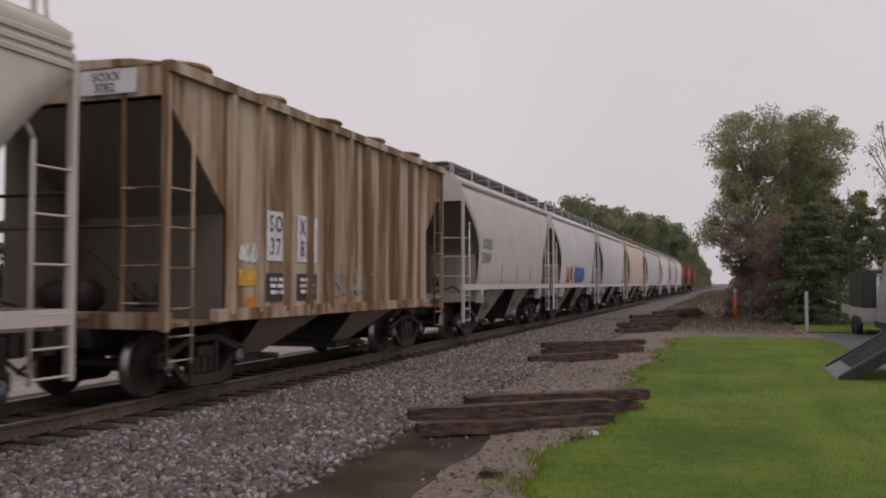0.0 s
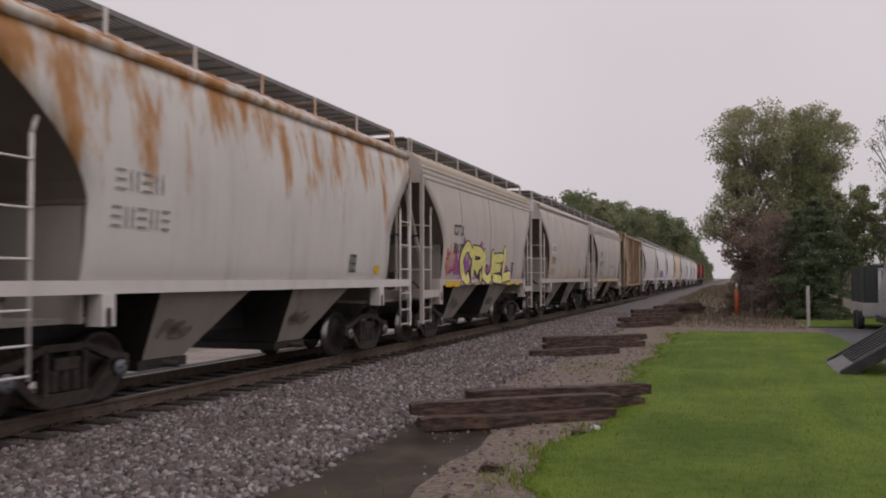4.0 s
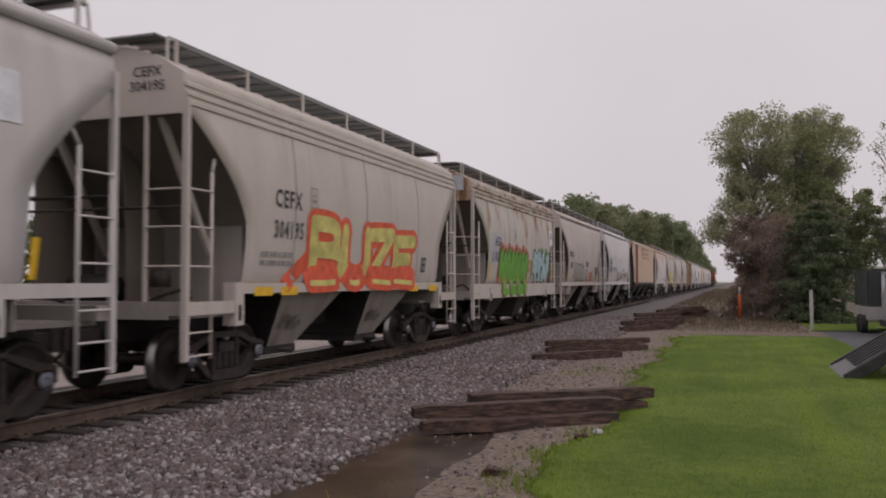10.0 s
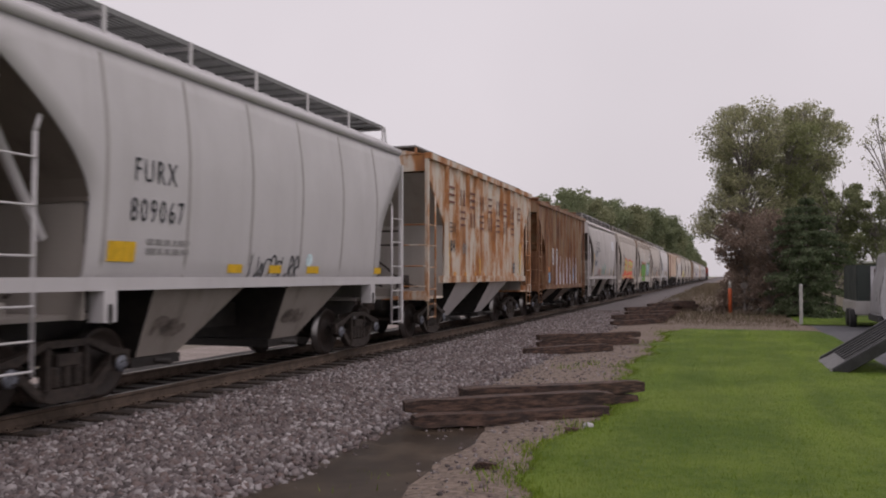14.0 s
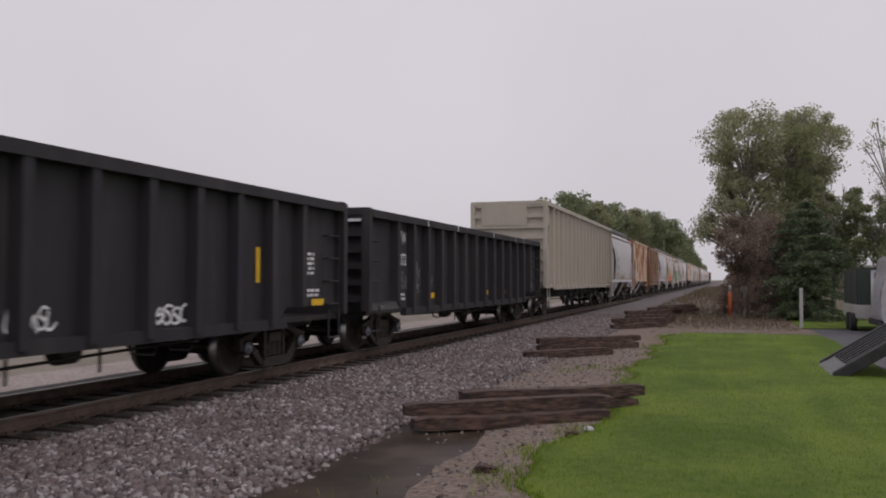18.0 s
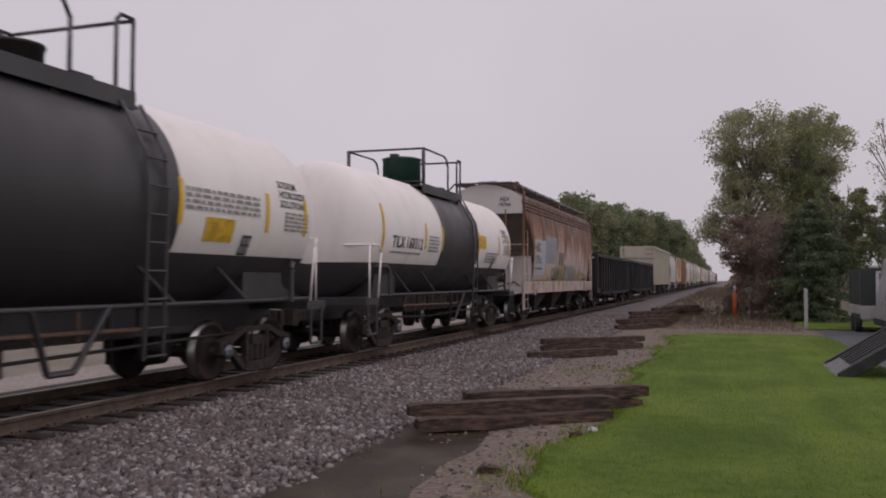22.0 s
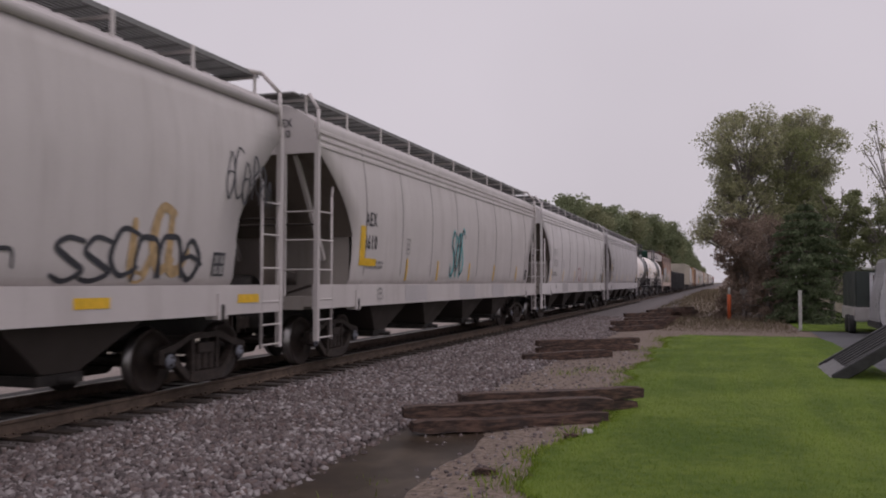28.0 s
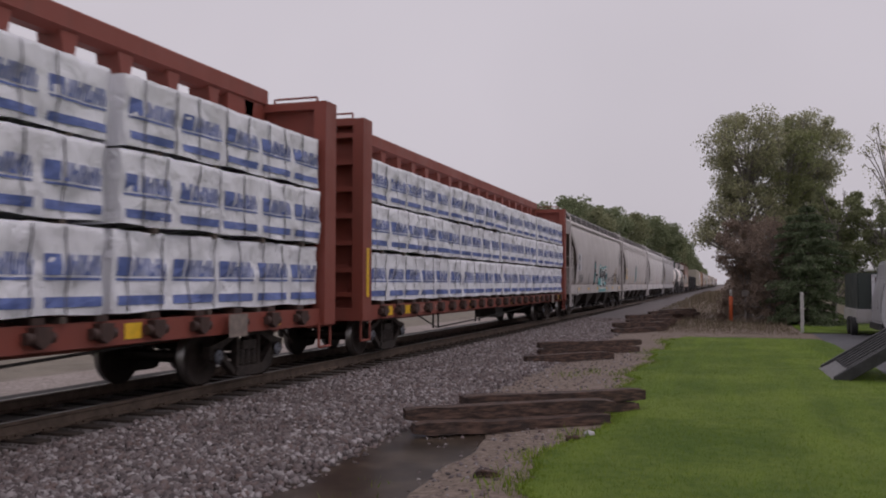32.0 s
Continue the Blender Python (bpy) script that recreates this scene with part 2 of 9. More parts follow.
# ---- trucks, shared by every car ----
def truck_meshes():
    out = {}
    bm = bmesh.new()
    rod(bm, (-1.13, 0, 0), (1.13, 0, 0), 0.075, 10)
    for s in (-1, 1):
        faces = lathe(bm, [(s * 0.675, 0.10), (s * 0.70, 0.36), (s * 0.675, 0.40), (s * 0.675, 0.475), (s * 0.705, 0.483), (s * 0.72, 0.458),
                           (s * 0.815, 0.452), (s * 0.815, 0.395), (s * 0.765, 0.36), (s * 0.775, 0.2), (s * 0.835, 0.14), (s * 0.835, 0.08)], "x", 32)
        for j, f in faces:
            if j in (4, 5):
                f.material_index = 1
        for j, f in lathe(bm, [(s * 0.98, 0.11), (s * 1.13, 0.11), (s * 1.15, 0.085), (s * 1.17, 0.05), (s * 1.172, 0.005)], "x", 14):
            if j >= 1:
                f.material_index = 2
        for k in range(3):
            a = 2 * math.pi * k / 3
            rod(bm, (s * 1.165, 0.06 * math.cos(a), 0.06 * math.sin(a)), (s * 1.185, 0.06 * math.cos(a), 0.06 * math.sin(a)), 0.016, 6)
    out["wheelset"] = mesh_of("wheelset", bm, (WHEEL, TREAD, BEARING))
    for s in (-1, 1):
        bm = bmesh.new()
        x0, x1 = s * 0.98, s * 1.1
        prism(bm, [(-1.08, 0.42), (-1.08, 0.62), (-0.7, 0.70), (-0.35, 0.82), (0.35, 0.82), (0.7, 0.70), (1.08, 0.62), (1.08, 0.42), (0.99, 0.42), (0.99, 0.575), (0.76, 0.575), (0.36, 0.735), (-0.36, 0.735), (-0.76, 0.575), (-0.99, 0.575), (-0.99, 0.42)], x0, x1)
        for k in (-1, 1):
            prism(bm, [(k * 0.82, 0.58), (k * 0.80, 0.44), (k * 0.42, 0.13), (k * 0.25, 0.13), (k * 0.25, 0.2), (k * 0.38, 0.22), (k * 0.7, 0.5), (k * 0.72, 0.58)], x0, x1)
            box(bm, min(x0, x1), max(x0, x1), k * 0.31 - 0.035, k * 0.31 + 0.035, 0.18, 0.76)
            prism(bm, [(k * 0.73, 0.57), (k * 0.75, 0.36), (k * 0.79, 0.36), (k * 0.8, 0.57)], x0, x1)
        prism(bm, [(-0.42, 0.14), (-0.36, 0.26), (0.36, 0.26), (0.42, 0.14), (0.3, 0.1), (-0.3, 0.1)], min(x0, x1) - 0.02, max(x0, x1) + 0.03)
        out["sideframe%d" % s] = mesh_of("sideframe", bm, STEEL)
    bm = bmesh.new()
    lathe(bm, [(0.26, 0.05)] + [(0.27 + 0.025 * k, 0.078 if k % 2 else 0.055) for k in range(10)] + [(0.52, 0.05)], "z", 10)
    out["spring"] = mesh_of("spring", bm, STEEL)
    bm = bmesh.new()
    box(bm, -1.12, 1.12, -0.2, 0.2, 0.52, 0.66)
    box(bm, -0.5, 0.5, -0.28, 0.28, 0.5, 0.74)
    lathe(bm, [(0.7, 0.2), (0.82, 0.2)], "z", 16)
    for y in (-0.42, 0.42):
        box(bm, -0.8, 0.8, y - 0.05, y + 0.05, 0.3, 0.4)
    out["truck"] = mesh_of("truck", bm, STEEL)
    return out


TRUCK = truck_meshes()
WHEELS = []  # (wheelset, y on its truck)


def truck(car, y, base=0.889):
    t = part("truck", TRUCK["truck"], None, car, "grimy cast-steel two-axle truck")
    t.location = (0, y, 0)
    for s in (-1, 1):
        part("sideframe", TRUCK["sideframe%d" % s], None, t)
        for y in (-0.17, 0.0, 0.17):
            part("spring", TRUCK["spring"], None, t).location = (s * 1.05, y, 0)
        w = part("wheelset", TRUCK["wheelset"], None, t, "brown steel wheelset with bright tread")
        w.location = (0, s * base, 0.457)
        WHEELS.append((w, s * base))
    return t


def coupler_mesh():
    bm = bmesh.new()
    box(bm, -0.09, 0.09, 0.0, 0.55, 0.72, 0.92)
    prism(bm, [(0.5, 0.66), (0.5, 0.98), (0.72, 0.98), (0.72, 0.66)], -0.17, 0.12)
    box(bm, 0.02, 0.17, 0.66, 0.82, 0.68, 0.96)
    pipe(bm, [(0.3, 0.1, 0.8), (0.32, 0.4, 0.55), (0.25, 0.7, 0.42)], 0.028, 6)
    return mesh_of("coupler", bm, STEEL)


COUPLER = coupler_mesh()


def couplers(car, half):
    for s in (-1, 1):
        c = part("coupler", COUPLER, None, car)
        c.matrix_basis = pose(0, s * half, 0, 0, 0, 0 if s > 0 else 180)


def underframe(car, half, mat, z0=0.72, z1=1.12, w=0.3):
    bm = bmesh.new()
    box(bm, -w, w, -half, half, z0, z1)
    part("centre_sill", bm, mat, car)


RUNGS = (0.56, 0.88, 1.25, 1.79, 2.33, 2.85)


def ladder(car, x, y0, y1, z0, z1, mat, rungs=RUNGS, hook=True):
    """A ladder in the plane of the side, stiles at y0 and y1; the inner stile hooks over to the side's edge."""
    sx = 1 if x > 0 else -1
    d = 1 if y1 > y0 else -1
    bm = bmesh.new()
    top = [(x, y1, z1 - 0.2), (x - sx * 0.03, y1 + d * 0.1, z1)] if hook else [(x, y1, z1)]
    pipe(bm, [(x, y1, z0), *top], 0.025, 7)
    stiles = part("ladder", bm, mat, car)
    bm = bmesh.new()
    rod(bm, (x, y0, z0), (x, y0, max(rungs) + 0.05), 0.022, 7)
    part("stile", bm, mat, stiles)
    for z in rungs:
        bm = bmesh.new()
        rod(bm, (x + sx * 0.02, y0, z), (x + sx * 0.02, y1, z), 0.015, 6)
        part("rung", bm, mat, stiles)
    return stiles


def end_ladder(car, y, x0, x1, z0, z1, mat, rungs=(1.79, 2.33, 2.85)):
    sy = 1 if y > 0 else -1
    bm = bmesh.new()
    box(bm, x0 - 0.026, x0 + 0.026, y - 0.02, y + 0.02, z0, z1)
    stiles = part("end_ladder", bm, mat, car)
    for z in rungs:
        bm = bmesh.new()
        rod(bm, (x0, y + sy * 0.022, z), (x1, y + sy * 0.022, z), 0.015, 6)
        part("rung", bm, mat, stiles)


def side_at(prof, z):
    """Half width of a body whose cross-section is prof, (half width, height) points from the sill up."""
    for (xa, za), (xb, zb) in zip(prof, prof[1:]):
        if za <= z <= zb:
            return xa + (xb - xa) * (z - za) / max(1e-6, zb - za)
    return prof[0][0] if z < prof[0][1] else prof[-1][0]


# ---- lettering and tags on the sides ----
def glyphs(text, bold=0.0, gap=1.0):
    cu = bpy.data.curves.new("lettering", "FONT")
    cu.body, cu.size, cu.offset, cu.resolution_u = text, 1.0, bold, 2
    cu.space_character = gap
    ob = bpy.data.objects.new("lettering", cu)
    scene.collection.objects.link(ob)
    bpy.context.view_layer.update()
    me = bpy.data.meshes.new_from_object(ob.evaluated_get(bpy.context.evaluated_depsgraph_get()))
    bpy.data.objects.remove(ob)
    return me


def lettering(car, text, y, z, height, mat, face, squeeze=1.0, bold=0.012, out=0.012, name="lettering", spread=None, label=""):
    """Letters on the near side: y is the start, z the foot, face(z) the half width of the side there."""
    wide = height >= 0.24 and not spread
    me = glyphs(text, bold, 1.25 if wide else 1.0)
    squeeze *= 0.78 if wide else 1.0
    co = np.empty(len(me.vertices) * 3)
    me.vertices.foreach_get("co", co)
    co = co.reshape(-1, 3)
    k = height / 0.7
    if spread:
        squeeze = spread / (k * max(0.01, co[:, 0].max()))
    pts = np.stack([np.array([face(z + v * k) + out for v in co[:, 1]]), y + co[:, 0] * k * squeeze, z + co[:, 1] * k], 1)
    me.vertices.foreach_set("co", pts.ravel())
    me.materials.clear()
    me.materials.append(mat)
    me.update()
    return part(name, me, None, car, label)


def patch(car, y0, y1, z0, z1, mat, face, out=0.006, name="patch", lean=0.0, label=""):
    """A painted or taped field on the near side, following its bulge."""
    bm = bmesh.new()
    n = max(1, int((z1 - z0) / 0.12))
    rows = []
    for i in range(n + 1):
        z = z0 + (z1 - z0) * i / n
        s = lean * (z - z0)
        rows.append([bm.verts.new((face(z) + out, y, z)) for y in (y0 + s, y1 + s)])
    for a, b in zip(rows, rows[1:]):
        bm.faces.new((a[0], a[1], b[1], b[0]))
    return part(name, bm, mat, car, label)


def blocks(car, y0, n, w, gap, z0, h, mat, face, out=0.014, name="emblem_shape"):
    """A row of plain bars, level and upright by turns, each set the size of one letter."""
    for i in range(n):
        y = y0 + i * (w + gap)
        t = 0.17 * w
        bm = bmesh.new()
        if i % 2 == 0:
            fields = tuple((y, y + w, z0 + h * k, z0 + h * (k + 0.13)) for k in (0.0, 0.435, 0.87))
        else:
            fields = ((y + 0.08 * w, y + 0.08 * w + t, z0, z0 + h), (y + 0.92 * w - t, y + 0.92 * w, z0, z0 + h))
        for a, b, c, d in fields:
            bm.faces.new([bm.verts.new((face(q) + out, p, q)) for p, q in ((a, c), (b, c), (b, d), (a, d))])
        part(name, bm, mat, car)


def small_print(car, y, z, w, rows, face, mat, hgt=0.05):
    """Lines of print too small to read."""
    bm = bmesh.new()
    rng = random.Random(int(y * 31 + z * 77))
    for i in range(rows):
        yy, zz = y, z - i * hgt * 1.7
        while yy < y + w:
            l = rng.uniform(0.06, 0.2)
            l = min(l, y + w - yy)
            bm.faces.new([bm.verts.new((face(c) + 0.012, a, c)) for a, c in ((yy, zz), (yy + l, zz), (yy + l, zz + hgt), (yy, zz + hgt))])
            yy += l + rng.uniform(0.03, 0.06)
    part("small_print", bm, mat, car)


def smooth_line(pts, n=6):
    """A curve through the points."""
    line = []
    for k in range(len(pts) - 1):
        a, b = pts[max(0, k - 1)], pts[k]
        c, d = pts[k + 1], pts[min(len(pts) - 1, k + 2)]
        for u in range(n):
            t = u / n
            line.append(tuple(0.5 * (2 * b[j] + (c[j] - a[j]) * t + (2 * a[j] - 5 * b[j] + 4 * c[j] - d[j]) * t * t + (3 * b[j] - a[j] - 3 * c[j] + d[j]) * t ** 3) for j in (0, 1)))
    line.append(pts[-1])
    return line


def stroke(bm, pts, w, face, out, taper=0.0):
    """One sprayed stroke of width w through (y, z) points, with round ends."""
    line = smooth_line(pts)
    prev = None
    last = len(line) - 1
    for k, (y, z) in enumerate(line):
        (ya, za), (yb, zb) = line[max(0, k - 1)], line[min(last, k + 1)]
        dy, dz = yb - ya, zb - za
        ln = max(1e-6, math.hypot(dy, dz))
        dy, dz = dy / ln, dz / ln
        q = w / 2 * (1 - taper * abs(2 * k / last - 1))
        ends = [(y - dz * q, z + dy * q), (y + dz * q, z - dy * q)]
        v = [bm.verts.new((face(b) + out, a, b)) for a, b in ends]
        if prev:
            bm.faces.new((prev[0], prev[1], v[1], v[0]))
        if k in (0, last):
            s = -1 if k == 0 else 1
            cap = [(y + s * q * (dy * math.sin(g) - s * dz * math.cos(g)), z + s * q * (dz * math.sin(g) + s * dy * math.cos(g))) for g in [math.pi * i / 6 for i in range(1, 6)]]
            bm.faces.new([v[0], *[bm.verts.new((face(b) + out, a, b)) for a, b in cap], v[1]])
        prev = v


SHAPES = (
    ((0.05, 1), (0.0, 0.1), (0.5, 0.0), (0.9, 0.35)),
    ((0.1, 0.45), (0.5, 1), (0.9, 0.6), (0.5, 0.1), (0.1, 0.4), (0.5, 0.65), (1, 0.5)),
    ((0, 0), (0.15, 0.85), (0.5, 1), (0.85, 0.85), (1, 0)),
    ((0, 1), (0.35, 0.05), (0.6, 0.8), (1, 0)),
    ((0.9, 0.9), (0.4, 1), (0.1, 0.7), (0.6, 0.45), (0.9, 0.2), (0.4, 0), (0, 0.15)),
    ((0.35, 0), (0.5, 1), (1, 0.75), (0.5, 0.5), (1, 0.05)),
    ((1, 0.9), (0.4, 1), (0.05, 0.5), (0.4, 0), (1, 0.15)))


def scrawl(car, y0, y1, z0, z1, mat, face, seed, weight=0.06, strokes=7, out=0.01, name="graffiti", label="", lean=0.15):
    """An unreadable tag: loops, hooks and zigzags of one hand, side by side."""
    rng = random.Random(seed)
    bm = bmesh.new()
    step = (y1 - y0) / strokes
    for i in range(strokes):
        shape = rng.choice(SHAPES)
        lift, tall = rng.uniform(0, 0.15), rng.uniform(0.75, 1.0)
        pts = []
        for u, v in shape:
            v = lift + v * tall * 0.85 + rng.uniform(-0.05, 0.05)
            pts.append((y0 + step * (i - 0.08 + 1.16 * u) + lean * v * (z1 - z0), z0 + v * (z1 - z0)))
        stroke(bm, pts, weight, face, out + 0.0006 * i, 0.35)
    return part(name, bm, mat, car, label)


SWOLLEN = (
    ((0, 0), (0.05, 0.8), (0.45, 0.95), (0.6, 0.4), (1, 0.1)),
    ((0.1, 1), (0.0, 0.35), (0.5, 0.6), (0.9, 0.95), (0.8, 0.0)),
    ((0, 0.7), (0.4, 1), (0.55, 0.5), (0.2, 0.1), (0.9, 0.05), (1, 0.5)),
    ((0.05, 0.05), (0.3, 0.9), (0.6, 0.2), (0.95, 0.95)))
LETTERS = {
    "A": (((0, 0), (0.3, 0.9), (0.55, 1), (0.75, 0.9), (1, 0)), ((0.2, 0.35), (0.85, 0.35))),
    "B": (((0, 0), (0, 1)), ((0, 1), (0.8, 0.95), (0.8, 0.57), (0.05, 0.52)), ((0.05, 0.52), (1, 0.46), (1, 0.06), (0, 0))),
    "C": (((1, 0.8), (0.55, 1), (0, 0.55), (0.5, 0), (1, 0.15)),),
    "E": (((1, 1), (0, 0.95)), ((0, 0.95), (0, 0.05)), ((0, 0.05), (1, 0)), ((0, 0.5), (0.75, 0.52))),
    "H": (((0, 1), (0, 0)), ((0, 0.5), (0.6, 0.6), (1, 0.4)), ((1, 1), (1, 0))),
    "L": (((0.1, 1), (0, 0.05)), ((0, 0.05), (1, 0.12))),
    "R": (((0, 0), (0, 1)), ((0, 1), (0.9, 0.92), (0.85, 0.55), (0.05, 0.5)), ((0.35, 0.5), (1, 0))),
    "U": (((0, 1), (0.02, 0.25), (0.5, 0), (0.98, 0.25), (1, 1)),),
    "Z": (((0, 0.95), (1, 1)), ((1, 1), (0, 0.05)), ((0, 0.05), (1, 0))),
}


def fat_letters(car, text, y0, y1, z0, z1, fill, edge, face, w, grow, out=0.01, label="", seed=0, heights=None):
    """Swollen graffiti letters with an outline; an asterisk stands for a shape that cannot be read."""
    rng = random.Random(seed)
    rim, body = bmesh.new(), bmesh.new()
    step = (y1 - y0) / len(text)
    for i, ch in enumerate(text):
        a, b = y0 + step * i + w * 0.5, y0 + step * (i + 1) - w * 0.32
        lo, hi = z0 + w / 2, z0 + (z1 - z0) * (heights[i] if heights else 1.0) - w / 2
        for pts in LETTERS.get(ch) or (rng.choice(SWOLLEN),):
            line = [(a + (b - a) * u, lo + (hi - lo) * v) for u, v in pts]
            stroke(rim, line, w + 2 * grow, face, out + 0.0004 * i)
            if fill:
                stroke(body, line, w, face, out + 0.006 + 0.0004 * i)
    part("graffiti_outline", rim, edge, car)
    if fill:
        part("graffiti", body, fill, car, label)
    else:
        body.free()


def over_sill(z):
    return max(bulge(z), 1.493) if z < 1.545 else bulge(z)


def blob(car, y0, y1, z0, z1, mat, face, seed, out=0.008, name="graffiti_fill", n=40, rag=0.25, label=""):
    """A filled field with a ragged outline behind a tag."""
    rng = random.Random(seed)
    bm = bmesh.new()
    cols = n
    top, bot = [], []
    a = b = 0.5
    for i in range(cols + 1):
        a = min(1, max(0, a + rng.uniform(-0.5, 0.5)))
        b = min(1, max(0, b + rng.uniform(-0.5, 0.5)))
        e = min(1, 6 * min(i, cols - i) / cols + 0.15)
        top.append(z1 - (z1 - z0) * (rag * a + 0.5 * (1 - e)))
        bot.append(z0 + (z1 - z0) * (rag * b * 0.5 + 0.4 * (1 - e)))
    rows = 6
    grid = [[bm.verts.new((face(bot[i] + (top[i] - bot[i]) * j / rows) + out, y0 + (y1 - y0) * i / cols, bot[i] + (top[i] - bot[i]) * j / rows)) for j in range(rows + 1)] for i in range(cols + 1)]
    for i in range(cols):
        for j in range(rows):
            bm.faces.new((grid[i][j], grid[i + 1][j], grid[i + 1][j + 1], grid[i][j + 1]))
    return part(name, bm, mat, car, label)


def bubbles(car, y0, y1, z0, z1, fill, line, face, seed, n=5, lw=0.04, out=0.01, hollow=False):
    """Round swollen graffiti shapes, overlapping, each with its outline and an inner stroke."""
    rng = random.Random(seed)
    inner, edge = bmesh.new(), bmesh.new()
    step = (y1 - y0) / n
    for i in range(n):
        cy = y0 + step * (i + 0.5) + rng.uniform(-0.1, 0.1) * step
        hw, hh = step * rng.uniform(0.52, 0.66), (z1 - z0) / 2 * rng.uniform(0.82, 1.0)
        cz = (z0 + z1) / 2 + rng.uniform(-1, 1) * ((z1 - z0) / 2 - hh)
        ph, o = rng.uniform(0, 6), out + 0.0014 * i
        base = []
        for k in range(28):
            a = 2 * math.pi * k / 28
            w = 1 + 0.12 * math.sin(3 * a + ph) + 0.07 * math.sin(5 * a + 2 * ph)
            base.append((hw * w * math.copysign(abs(math.cos(a)) ** 0.8, math.cos(a)), hh * min(1.02, w) * math.copysign(abs(math.sin(a)) ** 0.8, math.sin(a))))

        def loop(bm, gy, gz, off):
            return [bm.verts.new((face(cz + gz * q) + off, cy + gy * p, cz + gz * q)) for p, q in base]
        outer, rim = loop(edge, 1, 1, o + 0.0007), loop(edge, 1 - lw / hw, 1 - lw / hh, o + 0.0007)
        small, hole = loop(edge, 0.36, 0.3, o + 0.0007), loop(edge, 0.36 - lw / hw * 0.7, 0.3 - lw / hh * 0.7, o + 0.0007)
        turn = rng.randrange(28)
        for a, b, run_of in ((outer, rim, 28), (small, hole, 0 if hollow else 13)):
            for k in [(q + turn) % 28 for q in range(run_of)]:
                edge.faces.new((a[k], a[(k + 1) % 28], b[(k + 1) % 28], b[k]))
        if not hollow:
            c = inner.verts.new((face(cz) + o, cy, cz))
            m, f = loop(inner, 0.5, 0.5, o), loop(inner, 1, 1, o)
            for k in range(28):
                inner.faces.new((c, m[k], m[(k + 1) % 28]))
                inner.faces.new((m[k], f[k], f[(k + 1) % 28], m[(k + 1) % 28]))
    part("graffiti_outline", edge, line, car)
    if not hollow:
        part("graffiti", inner, fill, car)
    else:
        inner.free()


def boxed_stencil(car, y, z, face, mat, w=0.24, h=0.36):
    """A thin painted frame round two short lines of print."""
    bm = bmesh.new()
    for a, b, c, d in ((0, w, 0, 0.02), (0, w, h - 0.02, h), (0, 0.02, 0.02, h - 0.02), (w - 0.02, w, 0.02, h - 0.02), (0.06, w - 0.06, 0.1, 0.15), (0.08, w - 0.08, 0.2, 0.25)):
        bm.faces.new([bm.verts.new((face(z + q) + 0.012, y + p, z + q)) for p, q in ((a, c), (b, c), (b, d), (a, d))])
    part("stencil_box", bm, mat, car)


def code_plate(car, y, z, face, s=0.3):
    patch(car, y, y + s, z, z + s * 1.15, INK, face, 0.012, "inspection_panel")
    for i in range(2):
        for j in range(2):
            patch(car, y + s * (0.1 + 0.46 * i), y + s * (0.44 + 0.46 * i), z + s * (0.1 + 0.52 * j), z + s * (0.5 + 0.5 * j), DIM, face, 0.016, "inspection_entry")

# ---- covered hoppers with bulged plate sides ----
# end-cage paint: grime plus the shade below the slope, both in the colour
GRIMED_SHADE = paint("soot_grimed_end_sheet", (0.14, 0.12, 0.102), (0.045, 0.037, 0.032), 0.7, rough=0.8)
# lower end paint: some grime, and darkened to hold the open end's shade
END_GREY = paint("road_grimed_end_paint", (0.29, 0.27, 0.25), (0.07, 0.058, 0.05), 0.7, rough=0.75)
# bay paints: a duller, darker grey, and a near-black for deep-sill cars
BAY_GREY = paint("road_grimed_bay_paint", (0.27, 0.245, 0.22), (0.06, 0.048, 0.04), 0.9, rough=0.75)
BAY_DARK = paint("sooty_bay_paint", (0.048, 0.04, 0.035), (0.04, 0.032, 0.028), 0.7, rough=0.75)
SEAM = paint("grimy_plate_seam", (0.34, 0.33, 0.325), dirt=0.5)
BULGE = [(1.40, 1.50), (1.46, 1.62), (1.51, 2.0), (1.55, 2.6), (1.56, 3.1), (1.53, 3.55), (1.46, 4.04), (1.40, 4.34)]
ROOF = [(1.40, 4.34), (1.42, 4.44), (1.02, 4.68), (0.5, 4.86), (0.0, 4.92)]


def bulge(z):
    return side_at(BULGE, z)


